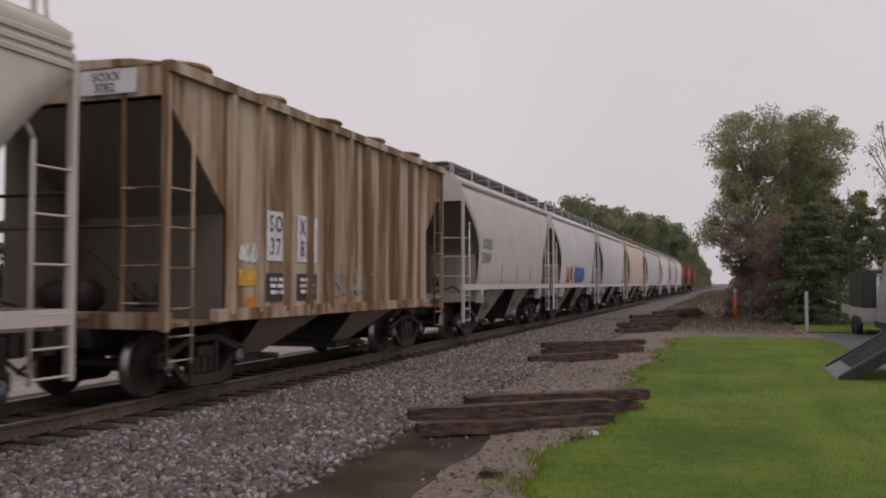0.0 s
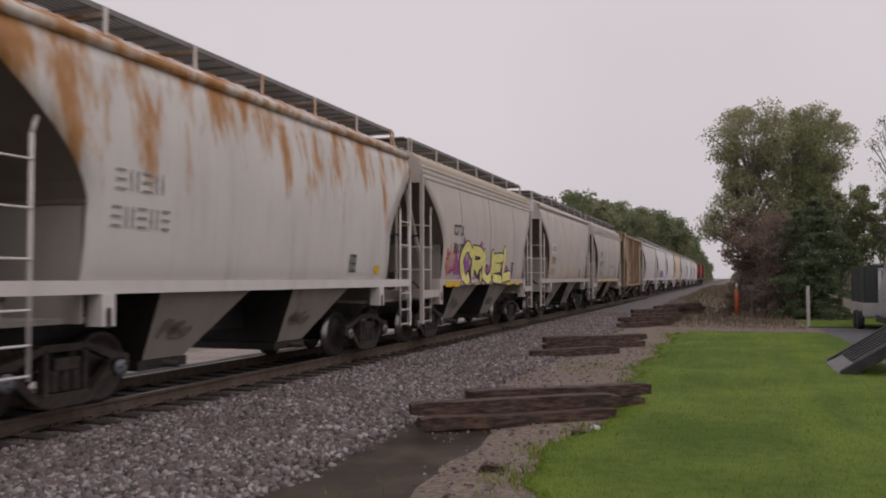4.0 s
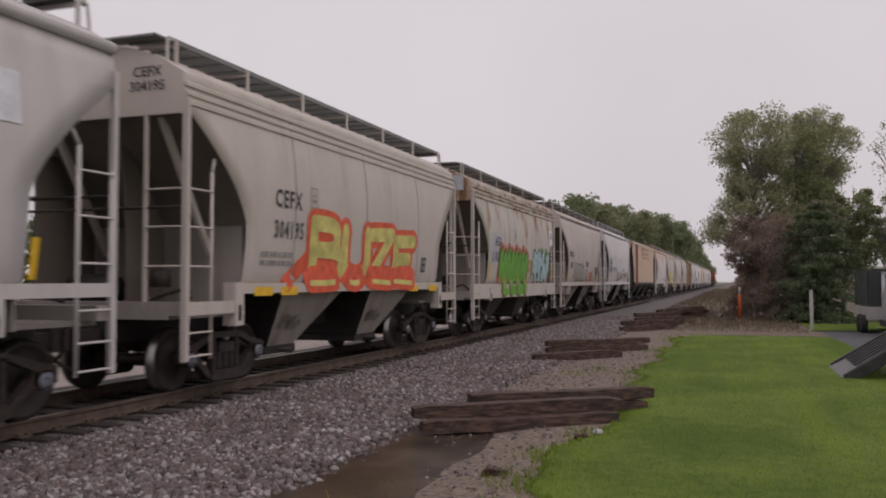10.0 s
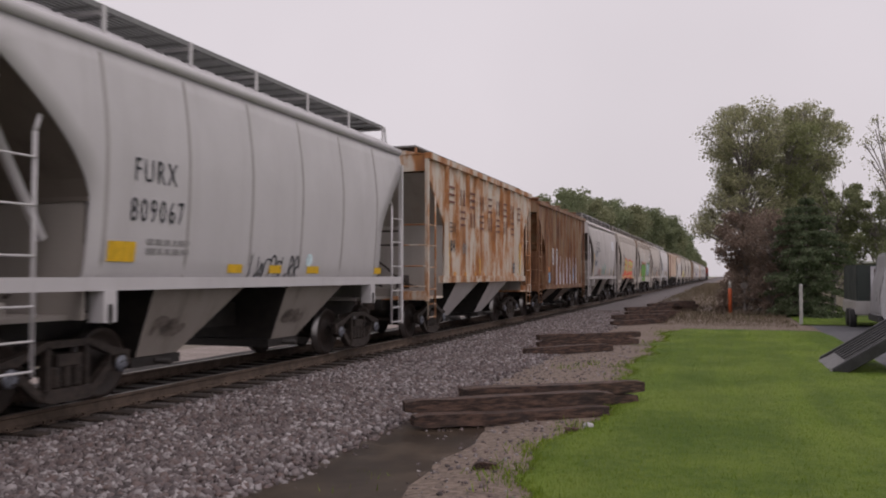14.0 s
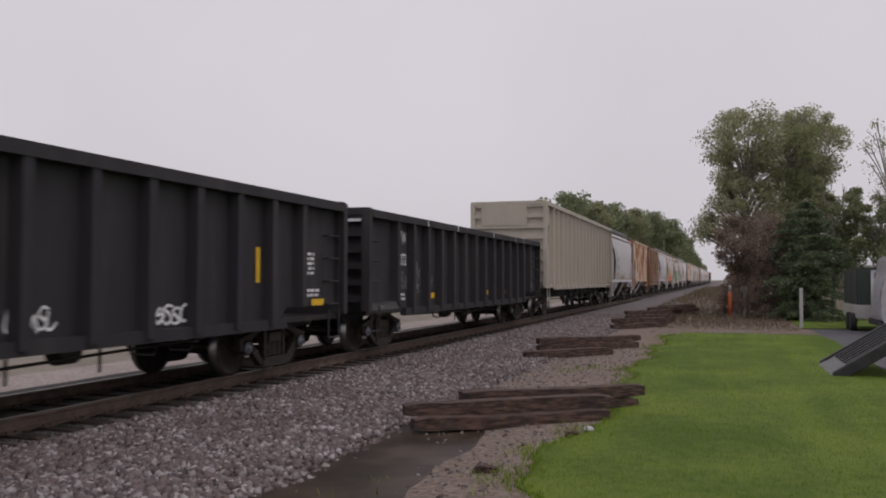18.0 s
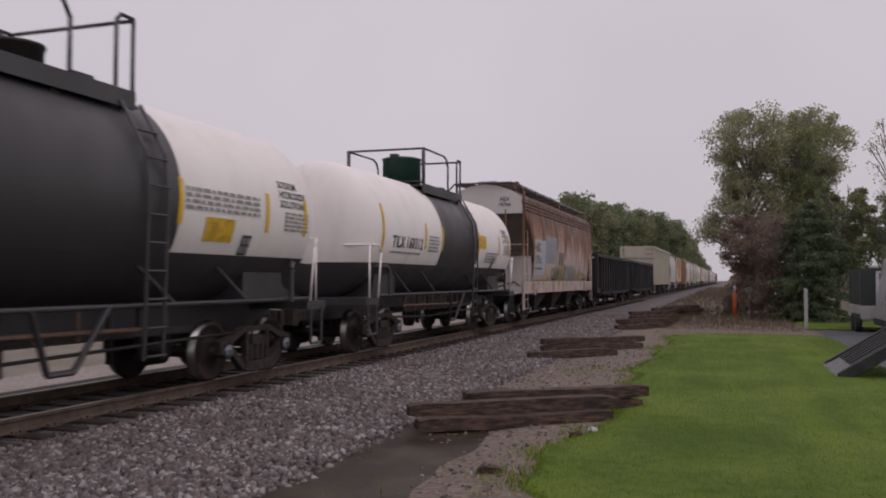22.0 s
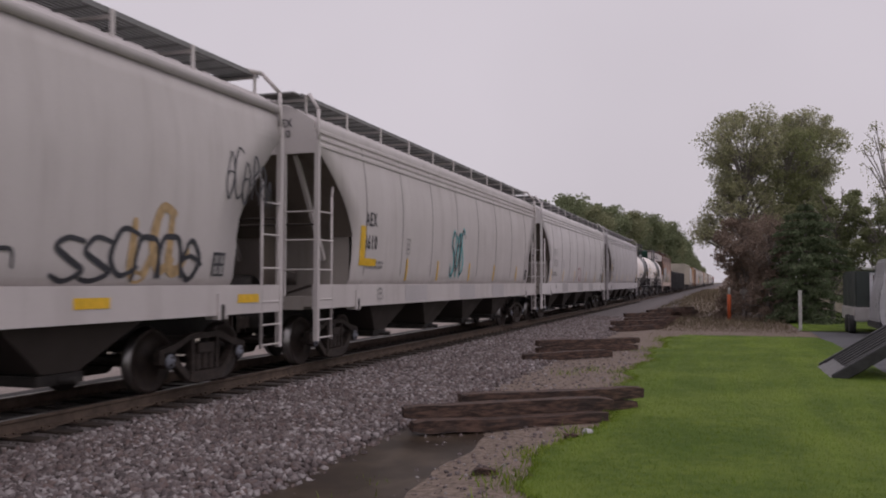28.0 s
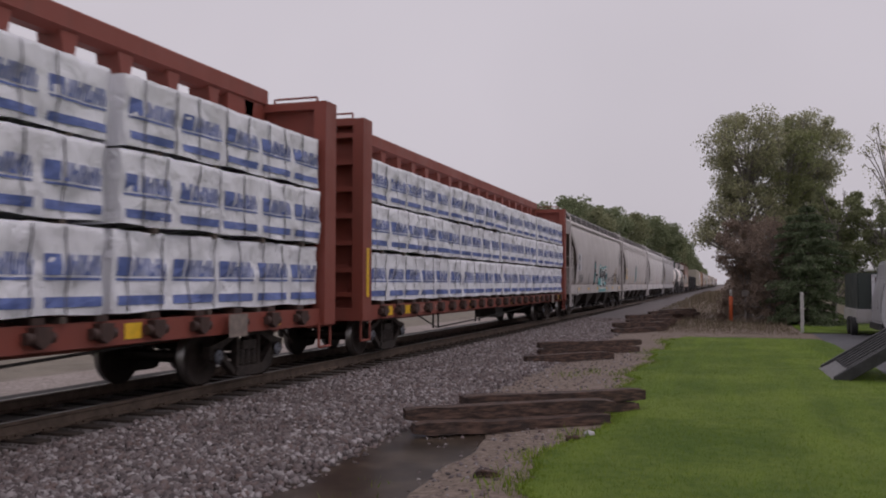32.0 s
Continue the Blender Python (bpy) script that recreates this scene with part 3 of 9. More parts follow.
def bulged_hopper(label, y0, y1, mat, bays=2, ribbed_roof=False, seams=0, deep_sill=False, roof_mat=None, wide_post=False, loop_end=False, end_mat=None, up=0.0, rib_mat=None, sill_mat=None):
    L = y1 - y0
    h = L / 2
    car = thing("covered_hopper_car", label, "hopper car", "freight train")
    late = ribbed_roof or deep_sill
    inset, z_low = (1.42, 2.42) if late else (1.36, 2.55)

    def end_y(z):
        if z >= 3.95:
            return h
        if z <= z_low:
            return h - inset
        u = (3.95 - z) / (3.95 - z_low)
        return h - inset * (0.45 * u + 0.55 * math.sin(u * math.pi / 2))
    zs = [1.5, 1.62, 1.8, 2.0, 2.25, 2.5, 2.7, 2.85, 3.0, 3.15, 3.3, 3.45, 3.6, 3.75, 3.87, 3.95, 4.1, 4.34]
    ny = 24
    for s in (-1, 1):
        bm = bmesh.new()
        grid = []
        for z in zs:
            e = end_y(z)
            grid.append([bm.verts.new((s * bulge(z), -e + 2 * e * i / ny, z)) for i in range(ny + 1)])
        for a, b in zip(grid, grid[1:]):
            for i in range(ny):
                bm.faces.new((a[i], a[i + 1], b[i + 1], b[i])).smooth = True
        sd = part("side", bm, mat, car)
        sol = sd.modifiers.new("plate", "SOLIDIFY")
        sol.thickness, sol.offset = 0.02, -1
        for i in range(seams):
            y = -h + L * (i + 1) / (seams + 1)
            bm = bmesh.new()
            rows = [[bm.verts.new((s * (bulge(z) + 0.002 + 0.012 * k), y + d, z)) for d, k in ((-0.035, 0), (0, 1), (0.035, 0))] for z in [1.55 + 2.7 * j / 12 for j in range(13)]]
            if abs(y) < end_y(2.0) - 0.1:
                for a, b in zip(rows, rows[1:]):
                    for j in range(2):
                        bm.faces.new((a[j], a[j + 1], b[j + 1], b[j])).smooth = True
                part("side_seam", bm, SEAM, car)
            else:
                bm.free()
        if ribbed_roof:
            for z, w in ((4.03, 0.03), (4.16, 0.035), (4.29, 0.04)):
                bm = bmesh.new()
                b = bulge(z)
                prism_pts = [(s * (b - 0.01), z - 0.05), (s * (b + w), z - 0.03), (s * (b + w), z + 0.02), (s * (b - 0.01), z + 0.05)]
                a = [[bm.verts.new((x, yy, zz)) for x, zz in prism_pts] for yy in (-h, h)]
                for i in range(4):
                    bm.faces.new((a[0][i], a[0][(i + 1) % 4], a[1][(i + 1) % 4], a[1][i]))
                bm.faces.new(a[0])
                bm.faces.new(a[1])
                part("roof_rib", bm, rib_mat or roof_mat or mat, car)
        else:
            bm = bmesh.new()
            eave = [(s * 1.36, 4.31), (s * 1.45, 4.33), (s * 1.475, 4.38), (s * 1.465, 4.44), (s * 1.40, 4.475), (s * 1.34, 4.46)]
            a = [[bm.verts.new((x, yy, z)) for x, z in eave] for yy in (-h, h)]
            for i in range(6):
                bm.faces.new((a[0][i], a[0][(i + 1) % 6], a[1][(i + 1) % 6], a[1][i])).smooth = True
            bm.faces.new(a[0])
            bm.faces.new(a[1])
            part("roof_rail", bm, roof_mat or mat, car)
        bm = bmesh.new()
        short = ribbed_roof and not deep_sill
        reach = h - 1.15 if short else h
        box(bm, s * 1.38 if s > 0 else -1.49, 1.49 if s > 0 else -1.38, -reach, reach, 1.08 if deep_sill else 1.4, 1.52 if deep_sill else 1.56)
        part("side_sill", bm, sill_mat or mat, car)
        for e in (-1, 1) if short else ():
            bm = bmesh.new()
            box(bm, min(s * 1.4, s * 1.5), max(s * 1.4, s * 1.5), min(e * (h - 1.25), e * (h - 0.02)), max(e * (h - 1.25), e * (h - 0.02)), 1.12, 1.3)
            part("platform_channel", bm, mat, car)
        for e in (-1, 1):
            bm = bmesh.new()
            y = e * (h - (1.27 if short else 1.75))
            box(bm, min(s * 1.3, s * 1.52), max(s * 1.3, s * 1.52), y - 0.11, y + 0.11, 0.93 if short else 1.02, 1.57 if short else 1.4)
            pad = part("jacking_pad", bm, mat, car)
            bm = bmesh.new()
            prism(bm, [(y - 0.03, 1.0), (y + 0.03, 1.0), (y + 0.045, 1.05), (y + 0.045, 1.19), (y + 0.03, 1.24), (y - 0.03, 1.24), (y - 0.045, 1.19), (y - 0.045, 1.05)], s * 1.518, s * 1.524)
            part("slot", bm, BLACK, pad, "dark lifting slot")
    # roof
    bm = bmesh.new()
    prof = [(x, z) for x, z in ROOF] + [(-x, z) for x, z in ROOF[-2::-1]]
    g = [[bm.verts.new((x, y, z)) for x, z in prof] for y in (-h, h)]
    for i in range(len(prof) - 1):
        bm.faces.new((g[0][i], g[0][i + 1], g[1][i + 1], g[1][i])).smooth = True
    part("roof", bm, roof_mat or mat, car)
    em = end_mat or mat
    for e in (-1, 1):
        bm = bmesh.new()
        crest = [(x, z) for x, z in ((1.475, 3.88), (1.40, 4.34))] + ROOF[1:]
        ring = [(x, z) for x, z in crest] + [(-x, z) for x, z in crest[-2::-1]]
        for yy in (e * h, e * (h - 0.03)):
            bm.faces.new([bm.verts.new((x, yy, z)) for x, z in ring])
        part("end_panel", bm, em, car)
        bm = bmesh.new()
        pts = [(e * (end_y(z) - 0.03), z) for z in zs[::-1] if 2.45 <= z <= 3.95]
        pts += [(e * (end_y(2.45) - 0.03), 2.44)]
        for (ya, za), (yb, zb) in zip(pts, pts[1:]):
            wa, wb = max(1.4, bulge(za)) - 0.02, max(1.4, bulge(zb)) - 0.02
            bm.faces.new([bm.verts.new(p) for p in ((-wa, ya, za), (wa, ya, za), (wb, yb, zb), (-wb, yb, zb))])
        part("slope_sheet", bm, GRIMED_SHADE, car, "sloping end sheet, grimed and darkened for shade")
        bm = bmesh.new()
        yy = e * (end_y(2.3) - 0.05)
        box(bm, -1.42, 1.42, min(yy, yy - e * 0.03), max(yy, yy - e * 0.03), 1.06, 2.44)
        part("end_sheet", bm, END_GREY if em is mat else em, car, "grey lower end sheet")
        bm = bmesh.new()
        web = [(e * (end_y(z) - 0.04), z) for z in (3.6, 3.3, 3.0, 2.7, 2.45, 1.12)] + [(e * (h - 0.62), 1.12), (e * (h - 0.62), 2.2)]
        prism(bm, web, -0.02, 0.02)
        part("end_web", bm, GRIMED_SHADE, car)
        if e < 0:
            # added dark plate on the far side, hides the sky gap between cars
            bm = bmesh.new()
            prism(bm, [(-h + 0.2, 1.12), (-end_y(2.3) + 0.04, 1.12), (-end_y(2.45) + 0.03, 2.45), (-end_y(3.0) + 0.03, 3.0), (-end_y(3.5) + 0.03, 3.5), (-h + 0.2, 3.4)], -1.34, -1.30)
            part("brake_mount_plate", bm, GRIMED_SHADE, car)
            bm = bmesh.new()
            lathe(bm, [(-1.1, 0.02), (-1.1, 0.2), (-1.0, 0.26), (-0.35, 0.26), (-0.25, 0.2), (-0.25, 0.02)], "x", 14, (0, -h + 0.75, 1.45))
            part("air_reservoir", bm, BLACK, car)
        for s in (-1, 1) if wide_post else ():
            bm = bmesh.new()
            beam(bm, (s * 0.95, e * (h - 0.14), 3.88), (s * 0.95, e * (h - inset + 0.1), 2.0), 0.07, 0.1)
            part("end_brace", bm, em, car)
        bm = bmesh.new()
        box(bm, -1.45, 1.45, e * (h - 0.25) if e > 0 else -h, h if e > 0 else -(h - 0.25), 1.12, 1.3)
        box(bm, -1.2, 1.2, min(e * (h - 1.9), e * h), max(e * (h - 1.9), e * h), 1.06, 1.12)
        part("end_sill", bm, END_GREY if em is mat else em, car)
        bm = bmesh.new()
        pipe(bm, [(-1.4, e * (h - 0.03), 2.6), (1.4, e * (h - 0.03), 2.6)], 0.022)
        rod(bm, (0.45, e * (h - 0.8), 1.5), (0.45, e * (h - 0.8), 1.75), 0.16, 10) if e < 0 else rod(bm, (-0.5, e * (h - 0.5), 1.75), (-0.5, e * (h - 0.45), 1.75), 0.28, 12)
        pipe(bm, [(0.3, e * (h - 0.7), 1.3), (0.9, e * (h - 0.9), 1.5), (1.2, e * (h - 0.5), 1.35)], 0.025)
        part("brake_gear", bm, STEEL, car)
        for s in (-1, 1):
            w = 0.042 if wide_post else 0.036
            bm = bmesh.new()
            box(bm, s * 1.46 - w, s * 1.46 + w, e * (h - 0.02) - w, e * (h - 0.02) + w, 0.5, 4.1)
            part("corner_post", bm, mat, car)
            ladder(car, s * 1.47, e * (h - 0.06), e * (h - 0.6), 0.5, 3.33, mat)
        end_ladder(car, e * (h - 0.02), -e * 0.8, -e * 1.45, 1.2, 4.02, mat)
        truck(car, e * (h - 1.55))
    # hoppers
    span = L - 5.0
    for k in range(bays):
        c = (k + 0.5) / bays * span - span / 2
        hw = span / bays / 2
        bm = bmesh.new()
        if bays == 2:
            c, hw = math.copysign(1.78, c), 1.15
        top = [(-1.36, c - hw * 0.98), (1.36, c - hw * 0.98), (1.36, c + hw * 0.98), (-1.36, c + hw * 0.98)]
        o = 0.45 if bays == 2 else 0.3
        cb = c - 0.55 if bays == 2 else c
        bot = [(-0.95, cb - o), (0.95, cb - o), (0.95, cb + o), (-0.95, cb + o)]
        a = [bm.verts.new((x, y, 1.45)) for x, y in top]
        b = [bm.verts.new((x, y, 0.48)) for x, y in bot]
        # front and back slopes take black: their shade is put into the colour
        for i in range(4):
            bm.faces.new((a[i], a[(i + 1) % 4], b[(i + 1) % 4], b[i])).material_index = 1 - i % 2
        bm.faces.new(b)
        bay = part("hopper_bay", mesh_of("hopper_bay", bm, (BAY_GREY, BLACK) if not deep_sill else (BAY_DARK, BAY_DARK)), None, car, "hopper bay with slopes darkened for shade")
        bm = bmesh.new()
        box(bm, -0.95, 0.95, cb - o - 0.08, cb + o + 0.08, 0.34, 0.47)
        rod(bm, (-1.2, cb, 0.4), (1.2, cb, 0.4), 0.045, 8)
        part("outlet_gate", bm, BLACK, bay)
        if not deep_sill:
            scrawl(car, cb - 0.3, cb + 0.35, 0.8, 0.98, plain("brown_grease", (0.15, 0.125, 0.11), 0.7, 0, 0.4, 15), lambda z: 0.95 + 0.423 * (z - 0.48), 7 + k, 0.17, 3, 0.014, "grease_smear")
    underframe(car, h, BLACK)
    couplers(car, h - 0.05)
    # hatches and roof walks
    bm = bmesh.new()
    box(bm, -0.34, 0.34, -h + 0.4, h - 0.4, 4.86, 5.06)
    part("trough_hatch", bm, mat, car)
    for s in (-1, 1):
        # open grating: long bearing bars with gaps between them, stiffened by cross bars
        bm = bmesh.new()
        for k in range(8):
            x = 0.44 + 0.085 * k
            box(bm, min(s * x, s * (x + 0.047)), max(s * x, s * (x + 0.047)), -h + 0.1, h - 0.1, 4.945, 4.975)
        y = -h + 0.1
        while y < h - 0.12:
            box(bm, min(s * 0.42, s * 1.06), max(s * 0.42, s * 1.06), y, y + 0.04, 4.915, 4.944)
            y += 0.45
        box(bm, s * 1.075 - 0.012, s * 1.075 + 0.012, -h + 0.1, h - 0.1, 4.92, 4.99)
        part("roof_walk", bm, GRATE, car)
        n = max(5, int(L / 1.7))
        for i in range(n + 1):
            y = -h + 0.25 + (L - 0.5) * i / n
            bm = bmesh.new()
            box(bm, s * 1.1 - 0.012, s * 1.1 + 0.012, y - 0.035, y + 0.035, 4.6, 4.985)
            box(bm, min(s * 0.45, s * 1.09), max(s * 0.45, s * 1.09), y - 0.03, y + 0.03, 4.88, 4.914)
            part("walk_bracket", bm, mat, car)
        for e in (-1, 1):
            bm = bmesh.new()
            yy = e * (h - 0.1)
            if loop_end:
                pipe(bm, [(s * 0.9, yy - e * 0.5, 5.0), (s * 1.2, yy - e * 0.1, 4.97), (s * 1.46, yy + e * 0.05, 4.66), (s * 1.47, yy + e * 0.08, 4.0)], 0.035, 8)
            else:
                pipe(bm, [(s * 1.05, yy - e * 0.3, 4.99), (s * 1.08, yy + e * 0.02, 4.95), (s * 1.1, yy + e * 0.05, 4.6)], 0.022, 6)
            part("grab_iron", bm, mat, car)
    for e in (-1, 1):
        bm = bmesh.new()
        box(bm, -1.05, 1.05, e * (h - 0.1) - 0.25, e * (h - 0.1) + 0.05, 4.945, 4.975)
        part("end_walk", bm, GRATE, car)
    if up:
        for o in car.children:
            if o.type == "MESH" and o.name.split(".")[0] not in ("truck", "coupler"):
                for v in o.data.vertices:
                    if v.co.z > 1.6:
                        v.co.z += up * (v.co.z - 1.6) / 2.7
    return car


# ---- covered hoppers with ribbed flat sides ----
def flat_side(z):
    return 1.50


def ribbed_hopper(label, y0, y1, mat, ribs=12, bays=2, hatch="round", under=None, top=4.5, rib_mats=None, zb=1.14, frame_mat=None, slope_mat=None, ins=1.45, zs=2.6):
    L = y1 - y0
    h = L / 2
    car = thing("covered_hopper_car", label, "hopper car", "freight train")
    fm = frame_mat or mat
    under = under or mat
    for s in (-1, 1):
        bm = bmesh.new()
        pts = [(-h + ins, zb), (h - ins, zb), (h - ins, zs), (h - 0.12, top - 0.55), (h - 0.05, top), (-h + 0.05, top), (-h + 0.12, top - 0.55), (-h + ins, zs)]
        prism(bm, pts, s * 1.44, s * 1.49)
        part("side", bm, mat, car)
        bm = bmesh.new()
        box(bm, min(s * 1.42, s * 1.58), max(s * 1.42, s * 1.58), -h, h, top - 0.12, top + 0.03)
        part("top_chord", bm, mat, car)
        bm = bmesh.new()
        box(bm, min(s * 1.42, s * 1.56), max(s * 1.42, s * 1.56), -h + ins - 0.3, h - ins + 0.3, zb - 0.1, zb + 0.08)
        part("side_sill", bm, fm, car)
        for i in range(ribs):
            y = (-h + ins + 0.08) + (L - 2 * ins - 0.16) * i / (ribs - 1)
            bm = bmesh.new()
            for z0, z1 in ((zb, top - 0.1),):
                a = [[bm.verts.new((s * x, y + d, z)) for d, x in ((-0.1, 1.488), (-0.055, 1.575), (0.055, 1.575), (0.1, 1.488))] for z in (z0, z1)]
                for j in range(3):
                    bm.faces.new((a[0][j], a[0][j + 1], a[1][j + 1], a[1][j]))
                bm.faces.new(a[0])
                bm.faces.new(a[1])
            part("side_rib", bm, (rib_mats or {}).get(i, mat), car)
        for e in (-1, 1):
            bm = bmesh.new()
            box(bm, min(s * 1.43, s * 1.52), max(s * 1.43, s * 1.52), e * (h - 0.05) - 0.045, e * (h - 0.05) + 0.045, 0.95, top - 0.05)
            part("corner_post", bm, fm, car)
            ladder(car, s * 1.49, e * (h - 0.08), e * (h - 0.62), 0.5, 3.65, fm, hook=False)
    bm = bmesh.new()
    prof = [(1.5, top), (0.9, top + 0.1), (0, top + 0.14), (-0.9, top + 0.1), (-1.5, top)]
    g = [[bm.verts.new((x, y, z)) for x, z in prof] for y in (-h, h)]
    for i in range(4):
        bm.faces.new((g[0][i], g[0][i + 1], g[1][i + 1], g[1][i]))
    for k in (0, 1):
        bm.faces.new(g[k])
    part("roof", bm, mat, car)
    if hatch == "round":
        for i in range(5):
            for s in (-1, 1):
                bm = bmesh.new()
                y = -h + 1.2 + (L - 2.4) * i / 4
                lathe(bm, [(top + 0.02, 0.4), (top + 0.2, 0.4), (top + 0.21, 0.46), (top + 0.26, 0.44), (top + 0.29, 0.1)], "z", 18, (s * 0.85, y, 0))
                part("round_hatch", bm, mat, car)
    else:
        for s in (-1, 1):
            bm = bmesh.new()
            box(bm, min(s * 0.5, s * 1.15), max(s * 0.5, s * 1.15), -h + 0.1, h - 0.1, top + 0.2, top + 0.24)
            part("roof_walk", bm, GRATE, car)
            for i in range(9):
                bm = bmesh.new()
                y = -h + 0.2 + (L - 0.4) * i / 8
                box(bm, s * 1.12 - 0.02, s * 1.12 + 0.02, y - 0.03, y + 0.03, top, top + 0.24)
                part("walk_bracket", bm, mat, car)
    for e in (-1, 1):
        bm = bmesh.new()
        box(bm, -1.46, 1.46, e * (h - 0.05) - 0.03, e * (h - 0.05) + 0.03, top - 0.42, top)
        part("end_panel", bm, mat, car)
        bm = bmesh.new()
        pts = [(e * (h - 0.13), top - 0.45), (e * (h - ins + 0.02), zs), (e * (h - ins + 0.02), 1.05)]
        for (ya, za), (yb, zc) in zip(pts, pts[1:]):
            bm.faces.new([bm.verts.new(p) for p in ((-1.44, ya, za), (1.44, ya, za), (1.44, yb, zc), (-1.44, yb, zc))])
        # the default paint has grime and painted-in shade
        part("slope_sheet", bm, slope_mat or GRIMED_SHADE, car, "inward-sloping end sheet")
        if e < 0:
            # same added blind plate, closes the view of sky past the end
            bm = bmesh.new()
            prism(bm, [(-h + 0.15, 1.06), (-h + ins - 0.03, 1.06), (-h + ins - 0.03, zs), (-h + 0.3, top - 0.75), (-h + 0.15, top - 0.8)], -1.36, -1.32)
            part("brake_mount_plate", bm, GRIMED_SHADE, car)
            bm = bmesh.new()
            lathe(bm, [(-1.1, 0.02), (-1.1, 0.2), (-1.0, 0.26), (-0.35, 0.26), (-0.25, 0.2), (-0.25, 0.02)], "x", 14, (0, -h + 0.75, 1.4))
            part("air_reservoir", bm, BLACK, car)
        bm = bmesh.new()
        box(bm, -1.46, 1.46, e * (h - 0.12) - 0.12, e * (h - 0.12) + 0.12, 0.98, 1.2)
        box(bm, -1.44, 1.44, min(e * (h - ins), e * h), max(e * (h - ins), e * h), 1.0, 1.06)
        part("end_sill", bm, fm, car)
        bm = bmesh.new()
        pipe(bm, [(-1.4, e * (h - 0.06), 2.35), (0.8, e * (h - 0.06), 2.35)], 0.022)
        pipe(bm, [(-0.6, e * (h - 0.7), 2.3), (0.2, e * (h - 0.5), 1.8), (0.6, e * (h - 0.6), 1.4), (1.1, e * (h - 0.4), 1.3)], 0.03)
        rod(bm, (0.5, e * (h - 0.9), 1.25), (0.5, e * (h - 0.9), 1.6), 0.17, 12)
        part("brake_gear", bm, STEEL, car)
        end_ladder(car, e * (h - 0.03), -e * 0.81, -e * 1.46, 1.1, top - 0.2, fm, (1.32, 1.82, 2.34, 2.85))
        truck(car, e * (h - 1.5))
    span = L - 4.6
    for k in range(bays):
        c = (k + 0.5) / bays * span - span / 2
        hw = span / bays / 2
        bm = bmesh.new()
        if bays == 2:
            c, hw = math.copysign(1.75, c), 1.2
        cb = c - 0.7 if bays == 2 else c
        a = [bm.verts.new(p) for p in ((-1.42, c - hw, zb), (1.42, c - hw, zb), (1.42, c + hw, zb), (-1.42, c + hw, zb))]
        b = [bm.verts.new(p) for p in ((-0.8, cb - 0.4, 0.42), (0.8, cb - 0.4, 0.42), (0.8, cb + 0.4, 0.42), (-0.8, cb + 0.4, 0.42))]
        # the two downward slopes are coloured black to stand for shade
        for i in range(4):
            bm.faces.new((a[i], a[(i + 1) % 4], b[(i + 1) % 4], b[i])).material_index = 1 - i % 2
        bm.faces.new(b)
        bay = part("hopper_bay", mesh_of("hopper_bay", bm, (under, BLACK)), None, car, "hopper bay with slopes darkened for shade")
        bm = bmesh.new()
        box(bm, -0.95, 0.95, cb - 0.48, cb + 0.48, 0.3, 0.41)
        rod(bm, (-1.25, cb + 0.2, 0.38), (1.25, cb + 0.2, 0.38), 0.05, 8)
        part("outlet_gate", bm, BLACK, bay)
    underframe(car, h, BLACK)
    couplers(car, h - 0.05)
    return car


